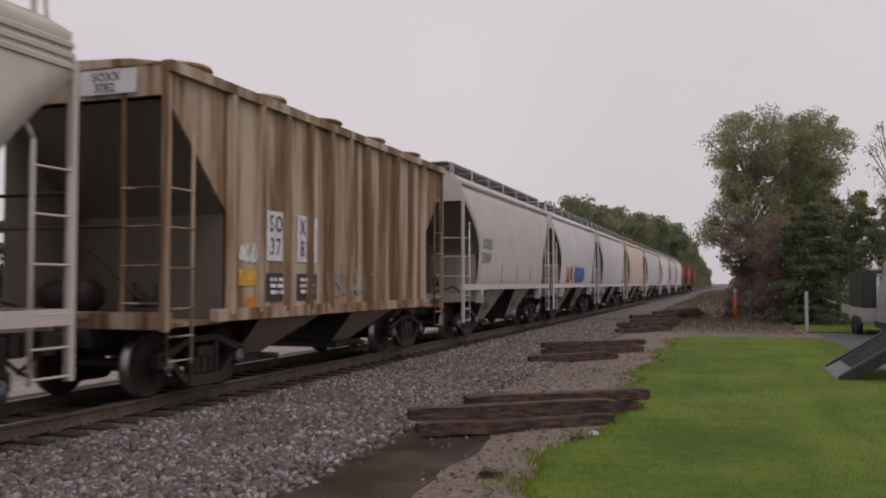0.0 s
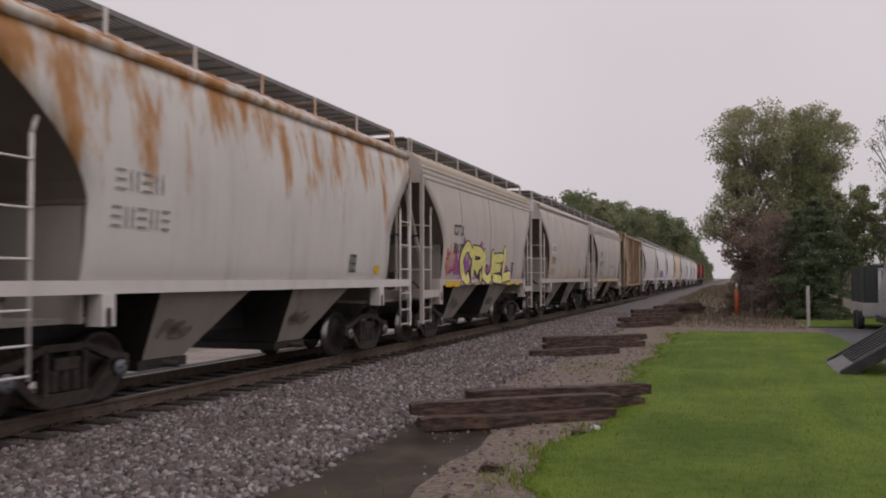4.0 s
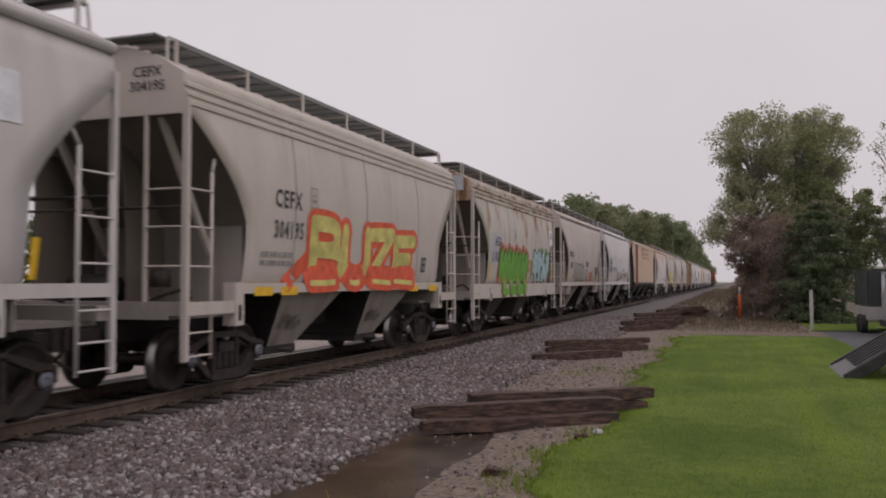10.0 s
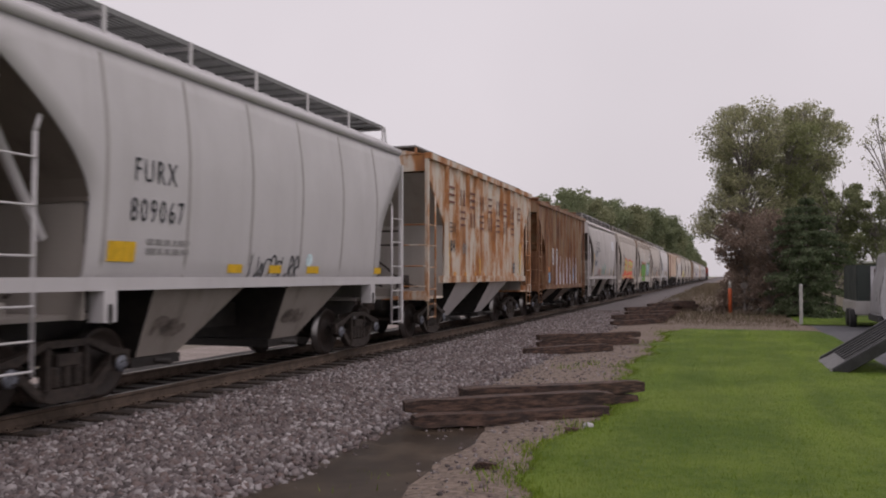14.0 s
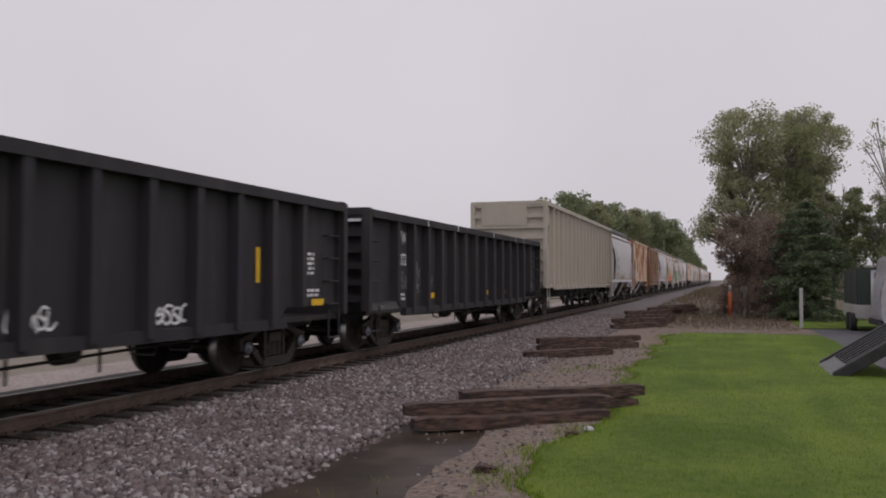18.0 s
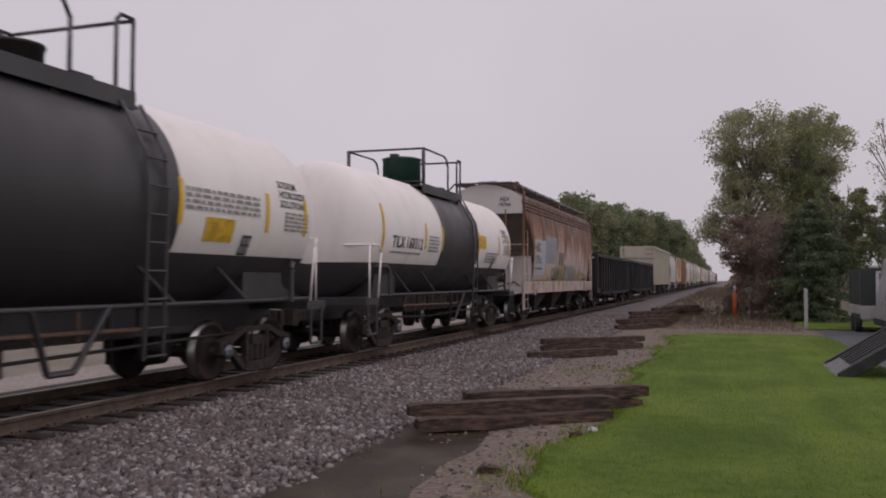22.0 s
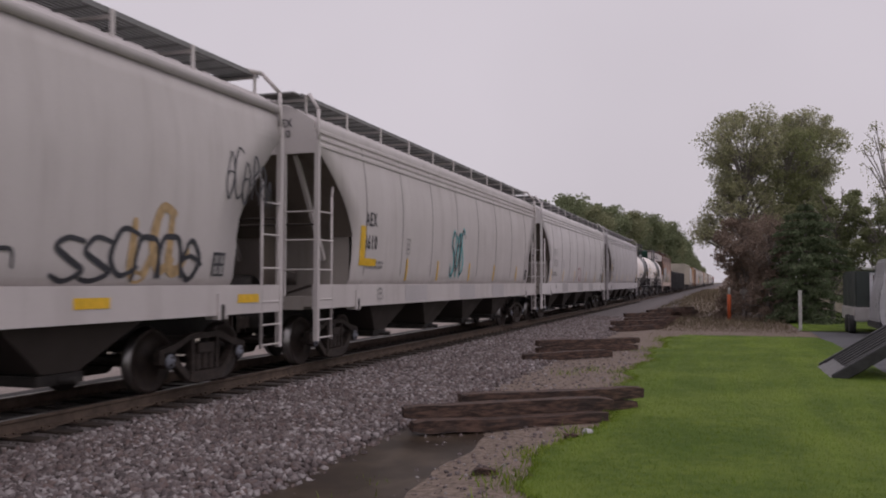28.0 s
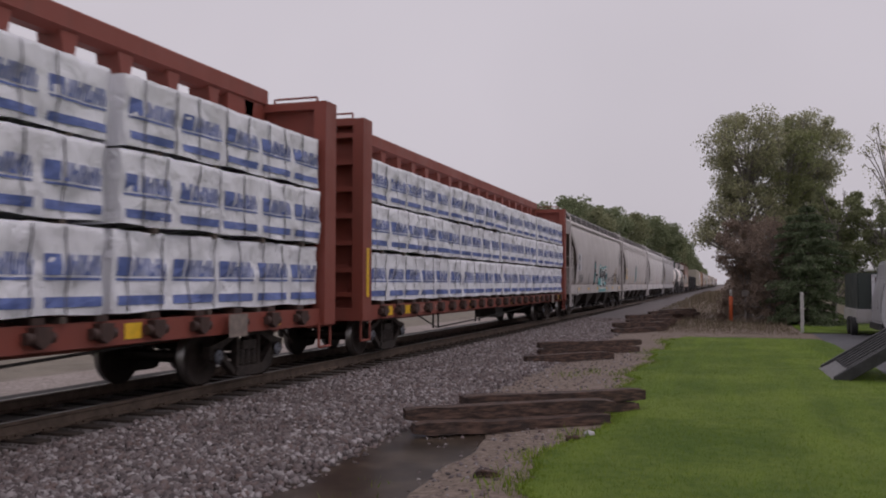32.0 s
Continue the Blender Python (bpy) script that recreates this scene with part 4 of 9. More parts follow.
# ---- gondolas ----
def gondola(label, y0, y1, mat, z0, top, ribs, half=1.52, inner=None, taper=0.5, end_ribs=6, name="gondola_car", inset=1.35):
    L = y1 - y0
    h = L / 2
    car = thing(name, label, "gondola car", "freight train")
    for s in (-1, 1):
        bm = bmesh.new()
        prism(bm, [(-h + 2.2, z0), (h - 2.2, z0), (h - 1.9, z0 + 0.28), (h, z0 + 0.28), (h, top), (-h, top), (-h, z0 + 0.28), (-h + 1.9, z0 + 0.28)], s * (half - 0.18), s * (half - 0.14))
        part("side", bm, mat, car)
        bm = bmesh.new()
        box(bm, min(s * (half - 0.2), s * (half + 0.05)), max(s * (half - 0.2), s * (half + 0.05)), -h - 0.02, h + 0.02, top - 0.16, top)
        part("top_chord", bm, mat, car)
        for i in range(ribs):
            y = -h + inset + (L - 2 * inset) * i / (ribs - 1)
            zl = z0 if abs(y) < h - 2.2 else z0 + 0.28
            bm = bmesh.new()
            a = [[bm.verts.new((s * x, y + d, z)) for d, x in ((-0.1, half - 0.142), (-0.075, half + 0.03), (0.075, half + 0.03), (0.1, half - 0.142))] for z in (zl, top - 0.15)]
            for j in range(3):
                bm.faces.new((a[0][j], a[0][j + 1], a[1][j + 1], a[1][j]))
            bm.faces.new(a[0])
            part("side_post", bm, mat, car)
        bm = bmesh.new()
        box(bm, min(s * (half - 0.16), s * (half - 0.02)), max(s * (half - 0.16), s * (half - 0.02)), -h + 2.1, h - 2.1, z0 - 0.06, z0 + 0.1)
        part("side_sill", bm, mat, car)
        for e in (-1, 1):
            bm = bmesh.new()
            zz = z0 + 0.3
            x = s * (half - 0.02)
            while zz < top - 0.3:
                pipe(bm, [(s * (half - 0.15), e * (h - 0.12), zz), (x, e * (h - 0.12), zz), (x, e * (h - 0.55), zz), (s * (half - 0.15), e * (h - 0.55), zz)], 0.018)
                zz += 0.42
            for yy in (0.12, 0.55) if top > 4 else ():
                box(bm, x - 0.012, x + 0.012, e * (h - yy) - 0.02, e * (h - yy) + 0.02, z0 + 0.2, top - 0.3)
            pipe(bm, [(x, e * (h - 0.12), z0 + 0.2), (x, e * (h - 0.12), 0.5), (x, e * (h - 0.55), 0.5), (x, e * (h - 0.55), z0 + 0.2)], 0.02)
            part("side_ladder", bm, mat, car)
    for e in (-1, 1):
        bm = bmesh.new()
        box(bm, -half + 0.06, half - 0.06, e * (h - 0.03) - 0.03, e * (h - 0.03) + 0.03, z0 + 0.1, top)
        part("end_wall", bm, mat, car)
        for k in range(end_ribs):
            z = z0 + 0.35 + (top - z0 - 0.5) * k / (end_ribs - 1)
            bm = bmesh.new()
            for x0, x1 in ((-half + 0.05, half - 0.05),):
                box(bm, x0, x1, min(e * h, e * (h + 0.1)), max(e * h, e * (h + 0.1)), z - 0.07, z + 0.07)
            part("end_rib", bm, mat, car)
        for x in (-half + 0.05, half - 0.05):
            bm = bmesh.new()
            box(bm, x - 0.09, x + 0.09, min(e * (h - 0.02), e * (h + 0.13)), max(e * (h - 0.02), e * (h + 0.13)), z0 + 0.1, top)
            part("end_post", bm, mat, car)
        bm = bmesh.new()
        x0, x1, zlow = (-1.15, 0.75, top - 0.95) if top > 4 else (-1.3, 0.55, z0 + 0.2)
        if e > 0:
            x0, x1 = -x1, -x0
        box(bm, x0, x1, min(e * h, e * (h + 0.125)), max(e * h, e * (h + 0.125)), zlow, top - 0.13)
        part("end_sign_panel", bm, mat, car)
        bm = bmesh.new()
        box(bm, -half, half, min(e * (h - 0.1), e * (h + 0.12)), max(e * (h - 0.1), e * (h + 0.12)), top - 0.12, top + 0.03)
        part("end_cap", bm, mat, car)
        bm = bmesh.new()
        box(bm, -0.9, 0.9, e * (h - 0.5) - 0.4, e * (h - 0.5) + 0.5, z0 - 0.1, z0 + 0.1)
        part("end_sill", bm, mat, car)
        truck(car, e * (h - 1.75))
    bm = bmesh.new()
    box(bm, -half + 0.1, half - 0.1, -h + 0.05, h - 0.05, z0 + 0.02, z0 + 0.1)
    part("floor_plate", bm, inner or mat, car)
    bm = bmesh.new()
    pipe(bm, [(1.1, -h + 3.0, 0.72), (1.1, -1.0, 0.66), (1.1, 0.5, 0.6), (1.1, h - 3.0, 0.72)], 0.02)
    for y, ln, low in ((-1.9, 0.5, 0.52), (-0.3, 0.75, 0.48), (1.5, 0.4, 0.55)):
        lathe(bm, [(0, 0.01), (0, 0.1), (0.05, 0.14), (ln - 0.05, 0.14), (ln, 0.1), (ln, 0.01)], "y", 12, (0.98, y, low + 0.14))
        for k in (0.15, ln - 0.15):
            rod(bm, (0.98, y + k, low + 0.14), (0.98, y + k, z0), 0.025, 6)
        rod(bm, (1.12, y + ln + 0.25, 0.42), (1.12, y + ln + 0.25, z0), 0.02, 6)
    for y in (-3.2, -2.5, 2.6, 3.4):
        pipe(bm, [(1.15, y, z0), (1.15, y + 0.1, 0.6), (1.15, y + 0.55, 0.55), (1.15, y + 0.7, z0)], 0.016)
    part("brake_rigging", bm, BLACK, car)
    underframe(car, h, BLACK, 0.7, z0)
    couplers(car, h - 0.02)
    return car

# ---- tank cars ----
TANK_R, TANK_Z = 1.5, 2.66


def tank_side(z):
    return math.sqrt(max(0.0, TANK_R ** 2 - (z - TANK_Z) ** 2))


def tank_car(label, y0, y1, white, black, dome, end_glow=None):
    L = y1 - y0
    h = L / 2
    R, Z = TANK_R, TANK_Z
    car = thing("tank_car", label, "tank car", "freight train")
    bm = bmesh.new()
    hl = h - 0.7
    prof = [(-hl - 0.52, 0.02)] + [(-hl - 0.52 * math.cos(a), R * math.sin(a)) for a in [k * math.pi / 16 for k in range(1, 9)]]
    prof += [(y, R) for y in (-hl * 0.5, 0, hl * 0.5)]
    prof += [(hl + 0.52 * math.cos(a), R * math.sin(a)) for a in [k * math.pi / 16 for k in range(8, 0, -1)]] + [(hl + 0.52, 0.02)]
    lathe(bm, prof, "y", 48, (0, 0, Z))
    part("tank_shell", bm, white, car, "white painted cylindrical tank with domed ends")

    def wrap(y_a, y_b, a0, a1, r, n=24):
        b = bmesh.new()
        rows = [[b.verts.new((r * math.sin(a), y, Z + r * math.cos(a))) for y in (y_a, y_b)] for a in [a0 + (a1 - a0) * i / n for i in range(n + 1)]]
        for p, q in zip(rows, rows[1:]):
            b.faces.new((p[0], p[1], q[1], q[0])).smooth = True
        return b
    part("centre_band", wrap(-1.55, 1.8, -2.1, 2.1, R + 0.007, 40), black, car, "wide black painted band round the tank")
    part("lower_paint", wrap(-hl, hl, 2.07, 2 * math.pi - 2.07, R + 0.005, 30), black, car, "black painted lower half")
    for e in (-1, 1):
        b = bmesh.new()
        n = 24
        low = (R + 0.005) * math.cos(2.07)
        rings = []
        for k in range(n + 1):
            a = math.pi / 2 * (1 - 0.999 * k / n)
            yy, rr = e * (hl + 0.525 * math.cos(a)), (R + 0.005) * math.sin(a)
            if rr < -1.02 * low:
                break
            q0 = math.acos(low / rr)
            rings.append([b.verts.new((rr * math.sin(q), yy, Z + rr * math.cos(q))) for q in [q0 + (2 * math.pi - 2 * q0) * i / 20 for i in range(21)]])
        for p, q in zip(rings, rings[1:]):
            for i in range(20):
                b.faces.new((p[i], p[i + 1], q[i + 1], q[i])).smooth = True
        part("lower_end_paint", b, black, car)
    # underframe
    for s in (-1, 1):
        bm = bmesh.new()
        rod(bm, (s * 1.42, -h + 0.5, 1.24), (s * 1.42, h - 0.5, 1.24), 0.035, 8)
        for y in (-3.6, -1.8, 1.8, 3.6):
            pipe(bm, [(s * 1.42, y, 1.24), (s * 1.2, y - 0.5, 1.75)], 0.03)
        part("side_rail", bm, black, car)
        bm = bmesh.new()
        for y in (1.06, 1.44):
            pipe(bm, [(s * 1.52, y, 0.55), (s * 1.56, y, 2.6), (s * 1.5, y, 3.2), (s * 1.1, y, 3.88)], 0.024)
        z = 0.6
        while z < 3.85:
            x = 1.56 if z < 2.7 else 0.06 + math.sqrt(max(0.3, 1.55 ** 2 - (z - TANK_Z) ** 2))
            rod(bm, (s * x, 1.06, z), (s * x, 1.44, z), 0.018, 6)
            z += 0.36
        part("side_ladder", bm, black, car)
        bm = bmesh.new()
        pipe(bm, [(s * 1.45, -0.7, 1.24), (s * 1.3, -0.3, 0.5), (s * 1.3, 0.1, 0.5), (s * 1.45, 0.5, 1.24)], 0.04)
        part("step_brace", bm, black, car)
    for e in (-1, 1):
        bm = bmesh.new()
        prism(bm, [(e * (h - 2.3), 1.2), (e * (h - 2.3), 2.1), (e * (h - 1.2), 2.1), (e * (h - 1.0), 1.2)], -1.15, 1.15)
        box(bm, -1.45, 1.45, e * (h - 0.35) - 0.35, e * (h - 0.35) + 0.35, 1.05, 1.2)
        part("saddle", bm, black, car)
        bm = bmesh.new()
        pipe(bm, [(-1.4, e * (h - 0.3), 1.2), (-1.4, e * (h - 0.3), 2.3), (1.4, e * (h - 0.3), 2.3), (1.4, e * (h - 0.3), 1.2)], 0.022, 8)
        for s in (-1, 1):
            pipe(bm, [(s * 1.4, e * (h - 0.3), 2.3), (s * 1.52, e * (h - 0.5), 2.3), (s * 1.53, e * (h - 0.6), 2.15), (s * 1.46, e * (h - 0.62), 1.2)], 0.022, 8)
        part("end_handrail", bm, white, car)
        bm = bmesh.new()
        for s in (-1, 1):
            pipe(bm, [(s * 1.44, e * (h - 0.15), 1.1), (s * 1.44, e * (h - 0.15), 0.45), (s * 1.44, e * (h - 0.55), 0.45), (s * 1.44, e * (h - 0.55), 1.1)], 0.025)
        part("sill_step", bm, black, car)
        truck(car, e * (h - 1.75))
    bm = bmesh.new()
    box(bm, -0.3, 0.3, -h, h, 0.72, 1.18)
    part("centre_sill", bm, black, car)
    bm = bmesh.new()
    for y in (-2.1, -1.2, -0.4, 1.4, 2.0, 2.6):
        rod(bm, (0.7, y, 0.45), (0.7, y, 1.2), 0.05, 8)
    box(bm, 0.5, 0.9, -2.6, 2.9, 0.8, 0.9)
    lathe(bm, [(0.3, 0.12), (0.5, 0.2), (1.2, 0.2)], "z", 14, (0, 0, 0))
    pipe(bm, [(0.9, -4, 0.72), (0.9, -1, 0.62), (0.9, 4, 0.72)], 0.025)
    part("bottom_outlet", bm, BLACK, car)
    # top fittings
    big = dome is not BLACK
    yd, rd, zd = (-0.6, 0.52, 4.86) if big else (0.4, 0.36, 4.52)
    bm = bmesh.new()
    lathe(bm, [(4.05, rd), (zd - 0.06, rd), (zd - 0.05, rd + 0.02), (zd - 0.01, rd + 0.02), (zd + 0.02, rd - 0.1), (zd + 0.03, 0.05)], "z", 24, (0, yd, 0))
    drum = part("manway_dome", bm, dome, car, "valve housing on top of the tank")
    bm = bmesh.new()
    box(bm, -0.1, 0.1, yd - rd - 0.1, yd - rd + 0.12, zd - 0.02, zd + 0.06)
    part("hinge", bm, black, drum)
    if not big:
        bm = bmesh.new()
        lathe(bm, [(4.07, 0.12), (4.36, 0.13), (4.37, 0.2), (4.5, 0.2), (4.52, 0.1)], "z", 12, (0, -2.85, 0))
        part("safety_valve", bm, plain("rusty_valve", (0.1, 0.05, 0.035), 0.7), car, "rusty safety valve")
    for s in (-1, 1):
        bm = bmesh.new()
        box(bm, min(s * 0.72, s * 1.08), max(s * 0.72, s * 1.08), -1.8, 1.35, 3.97, 4.0)
        box(bm, s * 1.08 - 0.02, s * 1.08 + 0.02, -1.8, 1.35, 3.8, 4.03)
        part("side_walkway", bm, black, car, "black steel walkway beside the valve housing")
        for y in (-1.6, 0.0, 1.2):
            bm = bmesh.new()
            beam(bm, (s * 1.0, y, 3.96), (s * 1.0, y, 3.72), 0.07, 0.07)
            part("walkway_bracket", bm, black, car)
    for y in (-0.95, 0.85):
        bm = bmesh.new()
        box(bm, -0.7, 0.7, y - 0.18, y + 0.18, 4.16, 4.2)
        part("cross_walkway", bm, black, car)
    for s in (-1, 1):
        bm = bmesh.new()
        rod(bm, (s * 1.05, -1.74, 3.9), (s * 1.05, -1.74, 4.96), 0.05, 8)
        part("railing_post", bm, black, car)
        bm = bmesh.new()
        pipe(bm, [(s * 1.05, -1.74, 4.94), (s * 1.05, -0.15, 4.95), (s * 1.05, 0.1, 4.88), (s * 1.05, 0.22, 4.7), (s * 1.05, 0.22, 4.0)], 0.028, 8)
        part("side_railing", bm, black, car)
        bm = bmesh.new()
        pipe(bm, [(s * 1.05, 1.02, 4.0), (s * 1.05, 1.02, 4.9), (s * 1.05, 1.1, 5.0), (s * 1.05, 1.34, 5.0), (s * 1.05, 1.34, 3.8)], 0.028, 8)
        part("ladder_hoop", bm, black, car)
    for y, z in ((-1.74, 4.94), (1.34, 4.98)):
        bm = bmesh.new()
        pipe(bm, [(-1.05, y, z), (1.05, y, z)], 0.028, 8)
        part("end_railing", bm, black, car)
    for e in (-1, 1):
        for s in (-1, 1):
            bm = bmesh.new()
            pipe(bm, [(s * 1.2, e * (h - 0.75), 1.86), (s * 1.42, e * (h - 1.2), 1.86), (s * 1.45, e * (h - 1.28), 1.75), (s * 1.45, e * (h - 1.28), 1.2)], 0.045, 6)
            part("saddle_brace", bm, black, car)
    bm = bmesh.new()
    pipe(bm, [(1.0, -h + 3.2, 0.95), (1.0, 1.6, 0.9)], 0.035, 6)
    for y in (-2.9, -2.2, -1.5, -0.9, -0.2, 0.5):
        rod(bm, (1.0, y, 0.82), (1.0, y, 1.2), 0.02, 5)
    part("brake_rod", bm, plain("rusty_brake_rod", (0.11, 0.065, 0.045), 0.8), car, "rusty brake rod on hangers")
    couplers(car, h - 0.05)
    return car


# ---- centre-beam flat cars and their packs ----
def centrebeam(label, y0, y1, mat):
    L = y1 - y0
    h = L / 2
    car = thing("centerbeam_flatcar", label, "flat car", "freight train")
    T = 4.92
    for s in (-1, 1):
        bm = bmesh.new()
        box(bm, min(s * 1.3, s * 1.42), max(s * 1.3, s * 1.42), -h, h, 0.82, 1.12)
        part("side_sill", bm, mat, car)
        n = 22
        for i in range(n):
            y = -h + 1.2 + (L - 2.4) * i / (n - 1)
            bm = bmesh.new()
            prism(bm, [(y - 0.12, 1.1), (y + 0.12, 1.1), (y + 0.1, 0.92), (y, 0.86), (y - 0.1, 0.92)], s * 1.42, s * 1.54)
            rod(bm, (s * 1.46, y - 0.2, 0.98), (s * 1.46, y + 0.2, 0.98), 0.07, 10)
            box(bm, min(s * 1.2, s * 1.45), max(s * 1.2, s * 1.45), y - 0.1, y + 0.1, 1.12, 1.2)
            part("winch", bm, plain("dark_winch_steel", (0.05, 0.025, 0.02), 0.65), car)
    bm = bmesh.new()
    box(bm, -1.3, 1.3, -h, h, 1.0, 1.08)
    part("deck", bm, mat, car)
    # the beam down the middle
    bm = bmesh.new()
    prism_x = [(-0.1, T - 0.04), (-0.24, T + 0.04), (-0.24, T + 0.3), (-0.16, T + 0.35), (0.16, T + 0.35), (0.24, T + 0.3), (0.24, T + 0.04), (0.1, T - 0.04)]
    a = [[bm.verts.new((x, y, z)) for x, z in prism_x] for y in (-h + 0.3, h - 0.3)]
    for i in range(8):
        bm.faces.new((a[0][i], a[0][(i + 1) % 8], a[1][(i + 1) % 8], a[1][i]))
    bm.faces.new(a[0])
    bm.faces.new(a[1])
    part("top_chord", bm, mat, car, "thick red-brown top chord")
    n = 20
    for i in range(n):
        y = -h + 0.9 + (L - 1.8) * i / (n - 1)
        bm = bmesh.new()
        box(bm, -0.14, 0.14, y - 0.1, y + 0.1, 1.08, T - 0.03)
        prism(bm, [(y - 0.16, T), (y + 0.16, T), (y + 0.1, T - 0.3), (y - 0.1, T - 0.3)], -0.2, 0.2)
        part("beam_post", bm, mat, car)
    for e in (-1, 1):
        bm = bmesh.new()
        yo = e * h
        yi = e * (h - 0.25)
        box(bm, -1.48, 1.48, min(yo - e * 0.18, yi), max(yo - e * 0.18, yi), 1.05, T - 0.05)
        part("bulkhead_plate", bm, mat, car)
        for s in (-1, 1):
            bm = bmesh.new()
            box(bm, min(s * 1.28, s * 1.52), max(s * 1.28, s * 1.52), min(e * (h - 0.42), e * (h + 0.02)), max(e * (h - 0.42), e * (h + 0.02)), 0.82, T + 0.02)
            part("bulkhead_post", bm, mat, car)
        for z in (1.35, 1.85, 2.4, 2.95, 3.5, 4.05, 4.6):
            bm = bmesh.new()
            box(bm, -1.3, 1.3, min(e * (h - 0.18), e * (h + 0.01)), max(e * (h - 0.18), e * (h + 0.01)), z - 0.05, z + 0.05)
            part("bulkhead_rib", bm, mat, car)
        bm = bmesh.new()
        box(bm, -1.28, 1.28, min(e * (h - 0.4), e * (h + 0.02)), max(e * (h - 0.4), e * (h + 0.02)), T - 0.12, T + 0.03)
        pipe(bm, [(1.2, e * (h - 0.15), T), (1.2, e * (h - 0.15), T + 0.16), (0.3, e * (h - 0.15), T + 0.16), (0.3, e * (h - 0.15), T)], 0.02)
        part("bulkhead_cap", bm, mat, car)
        bm = bmesh.new()
        prism(bm, [(e * (h - 0.3), T + 0.02), (e * (h - 0.3), T - 0.75), (e * (h - 1.6), T - 0.3), (e * (h - 1.6), T + 0.02)], -0.2, 0.2)
        part("gusset", bm, mat, car)
        bm = bmesh.new()
        pipe(bm, [(1.45, e * (h - 0.05), 0.85), (1.45, e * (h - 0.05), 0.42), (1.45, e * (h - 0.5), 0.42), (1.45, e * (h - 0.5), 0.85)], 0.025)
        box(bm, -1.3, 1.3, min(e * (h - 0.2), e * (h + 0.01)), max(e * (h - 0.2), e * (h + 0.01)), 0.82, 1.05)
        part("end_sill", bm, mat, car)
        truck(car, e * (h - 2.3))
    underframe(car, h, mat, 0.66, 1.0, 0.35)
    bm = bmesh.new()
    pipe(bm, [(1.2, -h + 4, 0.8), (1.2, -h + 5.5, 0.42), (1.2, -2, 0.5), (1.2, 2.5, 0.62), (1.2, h - 4, 0.82)], 0.02)
    for y in (-h + 5.2, -h + 5.6, -2.2, -1.8):
        rod(bm, (1.2, y, 0.42), (1.2, y, 0.85), 0.025, 6)
    box(bm, 0.4, 1.1, 0.5, 1.5, 0.45, 0.8)
    part("brake_rigging", bm, BLACK, car)
    couplers(car, h - 0.02)
    return car


def wrap_mat():
    """White woven wrap: creased, sagging between the straps, a little soiled."""
    m, nt, bsdf = nodes_of("white_lumber_wrap")
    v = coords(nt, (1, 1, 0.55))
    crease = nt.nodes.new("ShaderNodeTexNoise")
    for key, val in (("Scale", 4.5), ("Detail", 7), ("Roughness", 0.62), ("Distortion", 1.6)):
        crease.inputs[key].default_value = val
    nt.links.new(v, crease.inputs["Vector"])
    soil = noise_of(nt, coords(nt, (1, 1, 0.4)), 1.4, 5)
    col = mix_of(nt, ramp_of(nt, soil, 0.42, 0.75, 0.0, 0.5), (0.82, 0.825, 0.88), (0.62, 0.61, 0.63))
    nt.links.new(col, bsdf.inputs["Base Color"])
    bsdf.inputs["Roughness"].default_value = 0.42
    bump_of(nt, bsdf, crease.outputs["Fac"], 1.0, 0.07)
    return m


